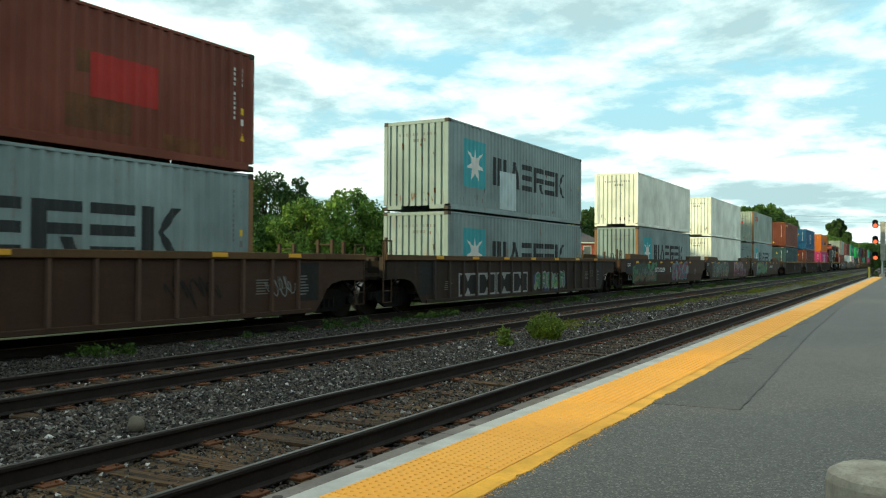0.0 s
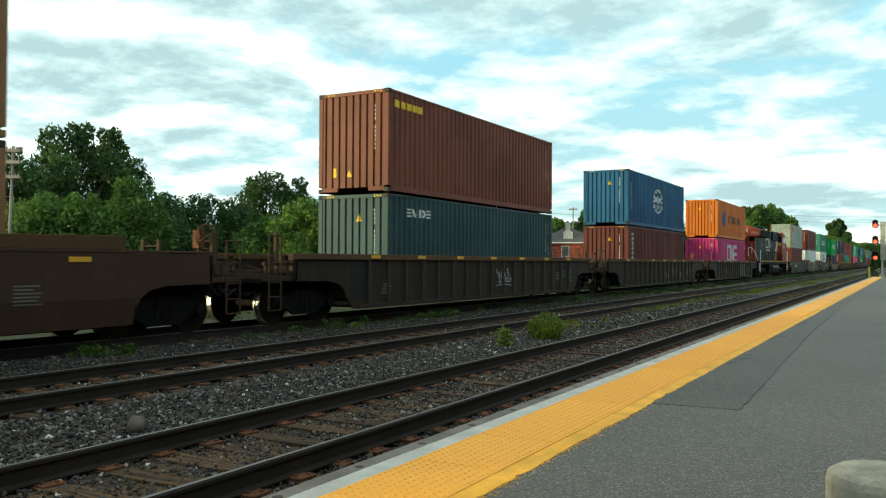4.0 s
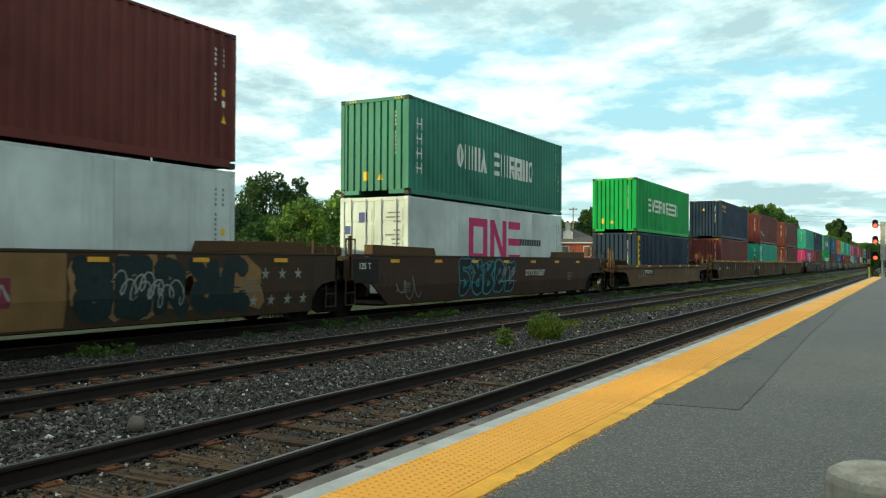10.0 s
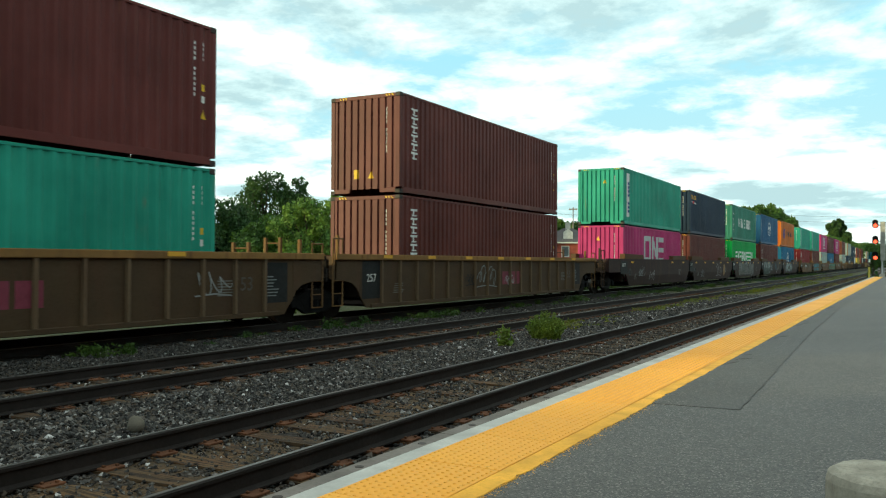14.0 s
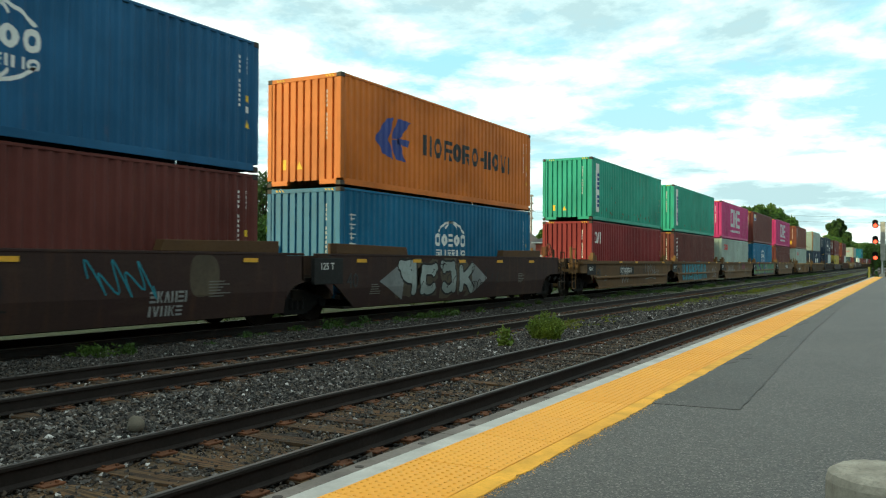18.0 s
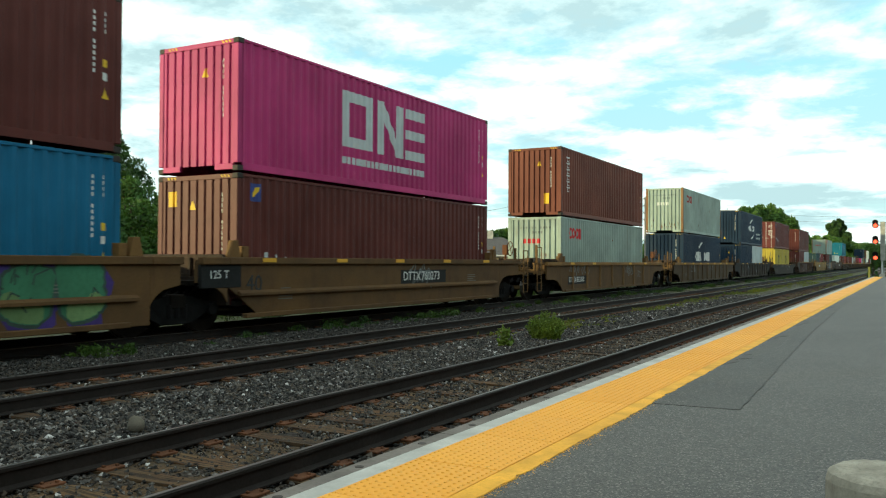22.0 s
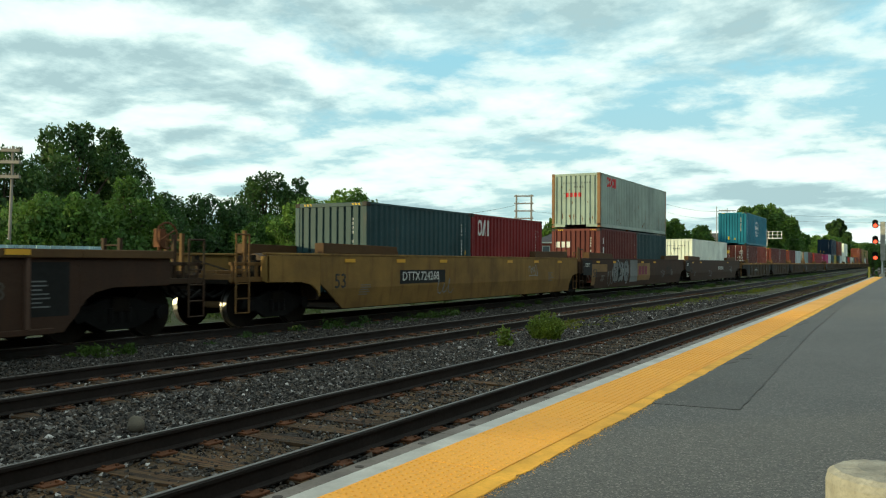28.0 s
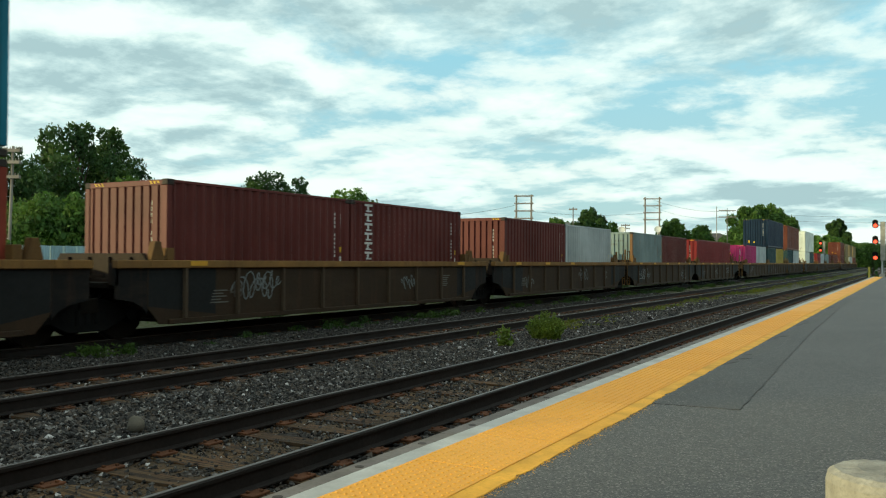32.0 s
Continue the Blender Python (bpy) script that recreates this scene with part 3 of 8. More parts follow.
def container(length, height, material, frame_mat, label, door=False, door_mat=None, smooth=False):
    """A steel container: posts, rails, corrugated panels and castings; its near end is at y = 0."""
    ob = tagged(new("shipping_container"), label, "shipping container", "containers on the train")
    L, H, W = length, height, HALF_W
    pale = any(w in label.split()[0:3] for w in ("white", "grey", "pale", "cream", "off-white"))
    post = shared(("post", H), lambda bm: quad_box(bm, -0.075, 0.075, -0.07, 0.07, 0.17, H - 0.12) and 0.012)
    rail = shared(("rail_top", L), lambda bm: quad_box(bm, -0.03, 0.03, 0.16, L - 0.16, -0.06, 0.0) and 0.006)
    sill = shared(("rail_low", L), lambda bm: quad_box(bm, -0.025, 0.025, 0.16, L - 0.16, 0.0, 0.16) and 0.006)
    head = shared("end_head", lambda bm: quad_box(bm, -W + 0.15, W - 0.15, -0.05, 0.05, -0.11, 0.0) and 0.008)
    foot = shared("end_foot", lambda bm: quad_box(bm, -W + 0.15, W - 0.15, -0.05, 0.05, 0.03, 0.16) and 0.008)
    tunnel = shared("end_foot_tunnel", lambda bm: quad_box(bm, 0.53, W - 0.15, -0.05, 0.05, 0.03, 0.16) and 0.008)
    cast = shared("casting", lambda bm: quad_box(bm, -0.083, 0.083, -0.09, 0.09, -0.06, 0.06) and 0.012)
    sp = side_profile(L)
    if smooth:
        bay = (L - 0.28) / 4
        side = shared(("flat_side", L, H), lambda bm: quad_box(bm, W - 0.03, W - 0.006, 0.004, bay - 0.004, 0.15, H - 0.05) and 0.003)
    else:
        side = shared(("side", L, H), lambda bm: sheet(bm, sp, lambda s, d, z: (W - 0.008 - d, s, z), 0.15, H - 0.05))
    back = shared(("back", L, H), lambda bm: sheet(bm, sp, lambda s, d, z: (-W + 0.008 + d, s, z), 0.15, H - 0.05))
    for sx in (-1, 1):
        for sy in (0.07, L - 0.07):
            put("corner_post", post, frame_mat, ob, at=(sx * (W - 0.078), sy, 0))
            for z in (0.059, H - 0.059):
                put("corner_casting", cast, frame_mat if pale else M_CAST, ob, at=(sx * (W - 0.083), sy + (0.02 if sy < 1 else -0.02), z))
        put("top_rail", rail, material, ob, at=(sx * (W - 0.034), 0, H - 0.008))
        put("bottom_rail", sill, material, ob, at=(sx * (W - 0.028), 0, 0.02))
    for k in range(4 if smooth else 1):
        put("side_panel", side, material, ob, at=(0, 0.14 + k * bay if smooth else 0, 0))
    put("side_panel", back, material, ob)
    for sy in (0.055, L - 0.055):
        put("end_head", head, material, ob, at=(0, sy, H - 0.01))
        if sy > 1 or door:
            put("end_foot", foot, material, ob, at=(0, sy, 0))
        else:
            for x in (0, -W - 0.38):
                put("end_foot", tunnel, material, ob, at=(x, sy, 0))
    near = shared(("near_end", H), lambda bm: sheet(bm, END_PROFILE, lambda s, d, z: (W - s, 0.02 + d, z), 0.14, H - 0.1))
    far = shared(("far_end", H), lambda bm: sheet(bm, END_PROFILE, lambda s, d, z: (W - s, -0.02 - d, z), 0.14, H - 0.1))
    put("end_panel", far, material, ob, at=(0, L, 0))
    if door:
        dm = door_mat or material
        leaf = shared(("door", H), lambda bm: [quad_box(bm, 0.0, 1.07, 0, 0.045, 0.15, H - 0.12)] + [quad_box(bm, 0.06, 1.01, -0.012, 0.01, z, z + 0.36) for z in np.arange(0.3, H - 0.6, 0.47)] and 0.006)
        rod = shared(("rod", H), lambda bm: tube(bm, (0, 0, 0.06), (0, 0, H - 0.06), 0.018, 8))
        lever = shared("lever", lambda bm: [quad_box(bm, -0.02, 0.34, -0.02, 0.0, 0.0, 0.03), quad_box(bm, -0.04, 0.04, -0.025, 0.01, -0.06, 0.09)] and 0.003)
        for x in (-1.075, 0.005):
            d = put("door", leaf, dm, ob, at=(x, 0.03, 0))
            for rx in (0.27, 0.80):
                r = put("lock_rod", rod, M_GALV, d, at=(rx, -0.035, 0))
                put("door_lever", lever, M_GALV, d, at=(rx, -0.045, 1.05 + 0.12 * (rx > 0.5)))
    else:
        put("end_panel", near, material, ob)
    roof = shared(("roof", L), lambda bm: sheet(bm, corrugation(L, 0.21, 0.02, 0.12), lambda s, d, z: (z, s, -0.012 - d), -W + 0.06, W - 0.06))
    put("roof", roof, material, ob, at=(0, 0, H))
    return ob


# ---------------------------------------------------------------- well cars
WHEEL_R = 0.4826
WHEELS = []          # (object, radius)


def bogie(parent, y, material, name="bogie"):
    """A two-axle freight truck: side frames, bolster and two wheelsets that turn."""
    def frame_mesh(bm):
        prism(bm, [(-1.18, 0.42), (-1.12, 0.62), (-0.62, 0.66), (-0.36, 0.78), (0.36, 0.78), (0.62, 0.66), (1.12, 0.62), (1.18, 0.42), (0.78, 0.42), (0.40, 0.20), (-0.40, 0.20), (-0.78, 0.42)], "x", -0.06, 0.06)
        return 0.015
    def trim(bm):
        for sy in (-1, 1):
            prism(bm, [(sy * 0.34, 0.55), (sy * 0.62, 0.56), (sy * 0.42, 0.34)], "x", 0.058, 0.066)
            tube(bm, (0.0, sy * 0.915, 0.48), (0.14, sy * 0.915, 0.48), 0.12, 12)
        for i in range(3):
            tube(bm, (0.03, -0.2 + 0.2 * i, 0.33), (0.03, -0.2 + 0.2 * i, 0.60), 0.075, 8)
    b = put(name, shared("bolster", lambda bm: quad_box(bm, -1.1, 1.1, -0.2, 0.2, 0.52, 0.8) and 0.02), M_GRIME, parent, at=(0, y, 0))
    for sx in (-1, 1):
        put("side_frame", shared("side_frame", frame_mesh), material, b, at=(sx * 1.0, 0, 0))
    tagged(put("spring_nest", shared("truck_trim", trim), M_BLACK, b, at=(1.0, 0, 0)), kind="stuff")
    def wheelset(bm):
        for sx in (-1, 1):
            tube(bm, (sx * 0.70, 0, 0), (sx * 0.82, 0, 0), WHEEL_R, 24)
            tube(bm, (sx * 0.665, 0, 0), (sx * 0.70, 0, 0), WHEEL_R + 0.026, 24)
            tube(bm, (sx * 0.82, 0, 0), (sx * 0.85, 0, 0), WHEEL_R * 0.45, 16)
        tube(bm, (-1.02, 0, 0), (1.02, 0, 0), 0.08, 10)
    ws = shared("wheelset", wheelset)
    if len(ws.materials) < 2:
        ws.materials.append(M_STEEL)
        for f in ws.polygons:
            r = math.hypot(f.center.y, f.center.z)
            if r > WHEEL_R * 0.9 and abs(f.normal.x) < 0.3:
                f.material_index = 1
    for sy in (-0.915, 0.915):
        w = put("wheelset", shared("wheelset", wheelset), M_GRIME, b, "dark steel wheels on an axle", at=(0, sy, WHEEL_R))
        WHEELS.append((w, WHEEL_R, ("freight", sy)))
    return b


M_DECK = grimy("rusty_grimy_deck", (0.022, 0.015, 0.010), 0.6)
M_SHOULDER = grimy("tan_brown_shoulder", (0.085, 0.046, 0.019), 0.45)
M_TANK = grimy("dusty_tank", (0.075, 0.05, 0.032), 0.5)
M_SILL_BLACK = grimy("black_end_sill", (0.008, 0.009, 0.0095), 0.3)


def end_fittings(parent, y0, y1, material, trim_mat, tall, kind, top, chord_mat, clear):
    """Deck over the bogie from the well's end y0 to y1: side sills, ladders, brake gear, posts and hoses."""
    s = 1 if y1 > y0 else -1
    n = abs(y1 - y0)
    long_end = n > 2.2
    def mk(bm):
        quad_box(bm, -1.25, 1.25, 0, n, 0.98, 1.08)
        quad_box(bm, -0.22, 0.22, 0, n, 0.72, 0.98)
        return 0.008
    def beams(bm):
        for y in np.arange(0.3, n, 0.6):
            quad_box(bm, -1.2, 1.2, y, y + 0.07, 1.08, 1.15)
        for x in (-0.55, 0.15):
            quad_box(bm, x, x + 0.09, 0, n, 1.08, 1.2)
    d = put("end_deck", shared(("deck", round(n, 2)), mk), M_GRIME, parent, at=(0, y0, 0))
    d.scale = (1, s, 1)
    g = tagged(put("deck_grating", shared(("beams", round(n, 2)), beams), M_DECK, parent, at=(0, y0, 0)), kind="stuff")
    g.scale = (1, s, 1)
    e = n - 0.95 if long_end else n - 0.12
    x0, x1 = (1.45, 1.50) if kind == "smooth" else (1.40, 1.44)
    high = top - 0.04
    def sill(bm):
        # full height over the truck, cut out below round its frame
        if clear > 0.15:
            a = min(clear, e - 0.9)
            pts = [(0.0, 0.30), (a, 0.30), (a + 0.16, 0.62), (a + 0.36, 0.88), (a + 0.7, 0.99), (e, 1.01), (e, high), (0.0, high)]
        else:
            low = 0.78 if kind == "flat" else 1.0
            pts = [(0.0, 0.62 * low), (0.12, 0.80 * low), (0.32, 0.93 * low), (0.7, low), (e, low + 0.01), (e, high), (0.0, high)]
        prism(bm, pts, "x", x0, x1)
        quad_box(bm, x1 - 0.2, x1, e - 0.07, e - 0.002, 1.03, high - 0.02)
        return 0.006
    for sx in (-1, 1):
        k = put("side_sill", shared(("sill", kind, round(n, 2), round(clear, 2)), sill), M_SILL_BLACK if kind == "flat" and material.name not in ("car_paint_tan", "car_paint_olive") else material, parent, at=(0, y0, 0))
        k.scale = (sx, s, 1)
        lip = (1.36, 1.512, top - 0.035, top + 0.02) if kind == "smooth" else (1.36, 1.52, top - 0.15, top)
        k = put("top_chord", shared(("chord_end", kind, round(n, 2)), lambda bm: quad_box(bm, lip[0], lip[1], 0.002, e + 0.02, lip[2], lip[3]) and 0.012), chord_mat, parent, at=(0, y0, 0))
        k.scale = (sx, s, 1)
    if long_end:
        def railing(bm):
            for z, r in ((1.08, 0.055), (1.42, 0.035)):
                quad_box(bm, 1.24, 1.24 + 2 * r, e - 0.1, n - 0.02, z - r, z + r)
            for y in (e + 0.12, (e + n) / 2, n - 0.1):
                quad_box(bm, 1.25, 1.31, y - 0.03, y + 0.03, 1.08, 1.44)
            quad_box(bm, 0.2, 1.3, n - 0.16, n - 0.06, 1.0, 1.2)
            for q in (0.35, 0.75):
                quad_box(bm, q, q + 0.06, e - 0.1, n - 0.1, 1.2, 1.27)
            return 0.006
        k = put("end_railing", shared(("end_railing", round(n, 2)), railing), trim_mat, parent, "rusty end platform railing", at=(0, y0, 0))
        k.scale = (1, s, 1)
    def bulk(bm):
        prism(bm, [(-1.34, 0.55), (1.34, 0.55), (1.34, 1.45), (1.2, 1.62), (-1.2, 1.62), (-1.34, 1.45)], "y", -0.05, 0.05)
        for x in (-0.9, -0.3, 0.3, 0.9):
            quad_box(bm, x - 0.04, x + 0.04, -0.11, -0.05, 0.6, 1.55)
        return 0.01
    put("bulkhead", shared("bulkhead", bulk), M_DECK, parent, at=(0, y0 - s * 0.12, 0))
    if n > 1.0:
        def grab(bm):
            for y in (-0.2, 0.2):
                tube(bm, (1.42, y, 0.36), (1.42, y, tall), 0.021, 6)
            for z in (0.37, 0.68, 1.0, 1.3):
                tube(bm, (1.42, -0.216, z), (1.42, 0.216, z), 0.014, 6)
            tube(bm, (1.42, -0.216, tall), (1.42, 0.216, tall), 0.02, 6)
        put("ladder", shared(("ladder", tall), grab), trim_mat, parent, at=(0, y0 + s * (n - 0.26), 0))
        def tank(bm):
            tube(bm, (0.55, -0.55, 1.42), (0.55, 0.55, 1.42), 0.24, 16)
            for y in (-0.35, 0.35):
                quad_box(bm, 0.3, 0.8, y - 0.04, y + 0.04, 1.08, 1.22)
        if long_end:
            put("air_tank", shared("air_tank", tank), M_TANK, parent, at=(0, y0 + s * 0.75, 0))
        def valve(bm):
            quad_box(bm, 0.55, 1.0, -0.15, 0.15, 1.1, 1.5)
            tube(bm, (0.78, 0, 1.5), (0.78, 0, 1.62), 0.09, 8)
            tube(bm, (0.6, -0.3, 1.2), (-0.5, -0.5, 1.5), 0.025, 6)
            tube(bm, (0.9, 0.3, 1.15), (-0.3, 0.6, 1.35), 0.03, 6)
            tube(bm, (1.0, -0.1, 1.3), (1.3, -0.5, 1.0), 0.022, 6)
            tube(bm, (-0.9, -0.1, 1.12), (-0.9, -0.1, 1.6), 0.09, 8)
            quad_box(bm, -1.1, -0.7, -0.3, 0.0, 1.1, 1.4)
        put("brake_valve", shared("brake_valve", valve), M_GRIME, parent, at=(0, y0 + s * min(1.6, n * 0.6), 0))
        def wheel(bm):
            tube(bm, (0.75, 0.1, 1.08), (0.75, 0.1, 1.95), 0.04, 6)
            quad_box(bm, 0.66, 0.84, 0.02, 0.18, 1.75, 2.12)
            for i in range(16):
                a, b2 = i * math.pi / 8, (i + 1) * math.pi / 8
                tube(bm, (0.95 , 0.1 + 0.26 * math.cos(a), 1.98 + 0.26 * math.sin(a)), (0.95, 0.1 + 0.26 * math.cos(b2), 1.98 + 0.26 * math.sin(b2)), 0.02, 5)
            for a in (0.5, 0.5 + math.pi / 2):
                tube(bm, (0.95, 0.1 - 0.26 * math.cos(a), 1.98 - 0.26 * math.sin(a)), (0.95, 0.1 + 0.26 * math.cos(a), 1.98 + 0.26 * math.sin(a)), 0.014, 5)
        if long_end and s > 0:
            put("brake_wheel", shared("brake_wheel", wheel), M_PLATE, parent, "rusty hand-brake wheel", at=(0, y0 + s * (n - 0.7), 0))
        def post2(bm):
            for x in (-1.1, -0.6):
                quad_box(bm, x - 0.04, x + 0.04, -0.04, 0.04, 1.12, tall + 0.05)
            tube(bm, (-1.1, 0, tall - 0.1), (-0.6, 0, tall - 0.1), 0.02, 6)
        put("guard_post", shared(("post1", tall), lambda bm: quad_box(bm, 1.11, 1.19, -0.04, 0.04, 1.12, tall + 0.1) and 0.008), trim_mat, parent, at=(0, y0 + s * (n - 0.6), 0))
        put("guard_frame", shared(("guard", tall), post2), trim_mat, parent, at=(0, y0 + s * (n - 0.45), 0))
    if kind in ("flat", "ledge"):
        def guide(bm):
            prism(bm, [(-0.16, 0.0), (0.16, 0.0), (0.07, 0.36), (-0.07, 0.36)], "x", 1.24, 1.40)
            quad_box(bm, 1.05, 1.40, -0.4, -0.22, 0.0, 0.24)
            return 0.01
        w = put("container_guide", shared("container_guide", guide), trim_mat, parent, at=(0, y0 - s * 0.28, top))
        w.scale = (1, s, 1)
    def hoses(bm):
        for k in range(3):
            x = 0.4 + 0.25 * k
            pts = [(x, 0.0, 1.05), (x + 0.05, 0.25, 0.80), (x, 0.5, 0.70), (x - 0.05, 0.8, 0.86)]
            for a, b2 in zip(pts, pts[1:]):
                tube(bm, a, b2, 0.03, 6)
    h = tagged(put("air_hose", shared("hoses", hoses), M_BLACK, parent, at=(0, y1 - s * 0.4, 0)), kind="stuff")
    h.scale = (1, s, 1)
    def coup(bm):
        quad_box(bm, -0.13, 0.13, -0.3, 0.35, 0.74, 0.98)
        quad_box(bm, -0.2, 0.22, 0.2, 0.42, 0.70, 1.02)
        return 0.02
    c = put("coupler", shared("coupler", coup), M_GRIME, parent, at=(0, y1, 0))
    c.scale = (1, s, 1)


def well_car(kind, colour, half, near, far, near_bogie, far_bogie, label, trim_mat, rib_mat, chord_mat):
    """One well unit about its middle. kind: ribbed, smooth, ledge or low; near, far: the ends of its decks."""
    ob = tagged(new("well_car"), label, "rail car", "well cars of the train")
    X = 1.50
    top = {"ribbed": 1.67, "smooth": 1.65, "ledge": 1.56, "low": 1.35, "flat": 1.49}[kind]
    # clear length of side beyond the well's end before the truck's cut-out
    over = [abs(b2 if b2 is not None else e) - half - 1.42 for b2, e in ((near_bogie, near), (far_bogie, far))]
    cuts = tuple(c <= 0.15 for c in over)
    def shell(bm):
        z0 = 0.30 if kind == "smooth" else 0.27
        lo = [(-half, 0.95), (-half + 1.0, z0)] if kind in ("smooth", "ledge") else [(-half, 0.60), (-half + 0.3, z0)] if cuts[0] else [(-half, z0)]
        hi = [(half - 0.3, z0), (half, 0.60)] if cuts[1] and kind not in ("smooth", "ledge") else [(half, z0)]
        x0, x1 = (X - 0.05, X) if kind == "smooth" else (X - 0.10, X - 0.06)
        if kind == "smooth":
            prism(bm, [(-half, 0.95), (-half + 0.23, 0.8), (half, 0.8), (half, top), (-half, top)], "x", x0, x1)
            old = set(bm.verts)
            prism(bm, [(-half + 0.23, 0.8), (-half + 1.0, z0), (half, z0), (half, 0.8)], "x", x0, x1)
            for v in set(bm.verts) - old:
                v.co.x -= (0.8 - v.co.z) * 0.16
            return 0.0
        prism(bm, lo + hi + [(half, top), (-half, top)], "x", x0, x1)
        return 0.006
    for sx, nm in ((1, 1), (-1, -1)):
        w = put("side_wall", shared(("wall", kind, half, cuts), shell), colour, ob)
        w.scale = (sx, 1, 1)
        if kind != "smooth":
            chord = put("top_chord", shared(("chord", kind, half), lambda bm: quad_box(bm, X - 0.14, X + 0.02, -half, half, top - 0.15, top) and 0.012), chord_mat, ob)
            chord.scale = (sx, 1, 1)
            low = put("bottom_chord", shared(("lchord", kind, half), lambda bm: quad_box(bm, X - 0.12, X + (0.03 if kind == "ledge" else -0.01), -half + 0.5, half - 0.5, 0.26, 0.36) and 0.012), colour, ob)
            low.scale = (sx, 1, 1)
        else:
            lip = put("top_chord", shared(("lip", half), lambda bm: quad_box(bm, X - 0.14, X + 0.012, -half, half, top - 0.035, top + 0.02) and 0.008), colour, ob)
            lip.scale = (sx, 1, 1)
            for s in (-1, 1):
                k = put("shoulder", shared(("shoulder", s), lambda bm: prism(bm, [(0, 0), (s * 3.4, 0), (s * 3.3, 0.22), (0, 0.26)], "x", X - 0.34, X - 0.06) or 0.01), M_SHOULDER, ob, at=(0, -s * (half - 0.2), top + 0.02))
                k.scale = (sx, 1, 1)
        if kind == "ledge":
            g = put("ledge", shared(("ledge", half), lambda bm: prism(bm, [(X - 0.07, 0.86), (X + 0.03, 0.80), (X + 0.03, 0.74), (X - 0.07, 0.74)], "y", -half + 0.3, half - 0.3) or 0.004), colour, ob)
            g.scale = (sx, 1, 1)
    if kind in ("ribbed", "flat"):
        pitch = 0.92 if kind == "ribbed" else 1.78 if near_bogie is not None and far_bogie is not None and half < 7 else 1.46
        n = int((2 * half - 1.2) / pitch)
        for i in range(n + 1):
            y = -n * pitch / 2 + i * pitch
            put("rib", shared(("rib", kind), lambda bm: prism(bm, [(-0.05, 0.0), (0.05, 0.0), (0.035, 0.07), (-0.035, 0.07)], "z", 0.36, top - 0.13) or 0.006), rib_mat, ob, at=(X - 0.062, y, 0)).rotation_euler = (0, 0, -math.pi / 2)
    put("well_floor", shared(("wfloor", half), lambda bm: [quad_box(bm, -1.4, 1.4, -half + 0.6, half - 0.6, 0.28, 0.34)] and 0.01), M_GRIME, ob)
    end_fittings(ob, -half, near, colour, trim_mat, 2.05, kind, top, chord_mat, -1.0 if kind in ("smooth", "ledge") else over[0])
    end_fittings(ob, half, far, colour, trim_mat, 1.9, kind, top, chord_mat, over[1])
    if near_bogie is not None:
        bogie(ob, near_bogie, M_BLACK)
    if far_bogie is not None:
        bogie(ob, far_bogie, M_BLACK)
    return ob

# ---------------------------------------------------------------- the train's make-up
WAY = [(0, 0.000), (2, 43.082), (4, 86.224), (6, 129.369), (8, 172.460), (10, 215.439), (12, 258.251), (14, 300.874), (16, 343.288), (18, 385.493), (20, 427.484), (22, 469.294), (24, 510.955), (26, 552.493), (28, 593.933), (30, 635.220), (32, 676.093)]
COLOURS = {
    "grey": ((0.20, 0.265, 0.265), 0.35, "grey-blue"), "white": ((0.68, 0.72, 0.64), 0.02, "cream white"), "mist": ((0.265, 0.325, 0.285), 0.3, "pale grey-green"),
    "brown": ((0.092, 0.024, 0.019), 0.12, "brown"), "red_brown": ((0.106, 0.025, 0.021), 0.12, "reddish brown"), "rust": ((0.135, 0.040, 0.024), 0.2, "rust brown"),
    "blue": ((0.012, 0.078, 0.17), 0.1, "mid blue"), "sea_blue": ((0.010, 0.104, 0.20), 0.08, "sea blue"), "teal_blue": ((0.014, 0.137, 0.202), 0.08, "teal blue"), "orange": ((0.45, 0.125, 0.016), 0.06, "orange"), "pink": ((0.36, 0.028, 0.13), 0.06, "magenta pink"),
    "green": ((0.008, 0.28, 0.055), 0.04, "bright green"), "ship_green": ((0.032, 0.166, 0.115), 0.2, "dull green"), "teal": ((0.028, 0.26, 0.18), 0.25, "sea green"),
    "navy": ((0.0075, 0.022, 0.045), 0.1, "navy blue"), "slate": ((0.024, 0.056, 0.062), 0.12, "slate green"), "red": ((0.17, 0.016, 0.018), 0.1, "dark red"), "orange_red": ((0.22, 0.042, 0.024), 0.15, "orange red"),
    "yellow": ((0.360, 0.281, 0.043), 0.12, "mustard yellow"), "ice": ((0.403, 0.446, 0.446), 0.1, "pale ice-white"), "reefer": ((0.47, 0.53, 0.515), 0.08, "white refrigerated")}
CARS = {"brown": (0.048, 0.027, 0.018), "dark": (0.023, 0.018, 0.015), "tan": (0.122, 0.068, 0.026), "olive": (0.066, 0.042, 0.021), "yellow": (0.24, 0.145, 0.042), "maroon": (0.032, 0.018, 0.017), "camo": (0.045, 0.032, 0.02), "sooty": (0.038, 0.025, 0.014)}
H95, H85, L40, L20 = 2.896, 2.591, 12.192, 6.058


def cmat(c):
    col, rust, _ = COLOURS[c]
    return paint("container_paint_" + c, col, rust)


M_FRAME_RUST = paint("rusted_post_paint", (0.20, 0.11, 0.05), 0.9)
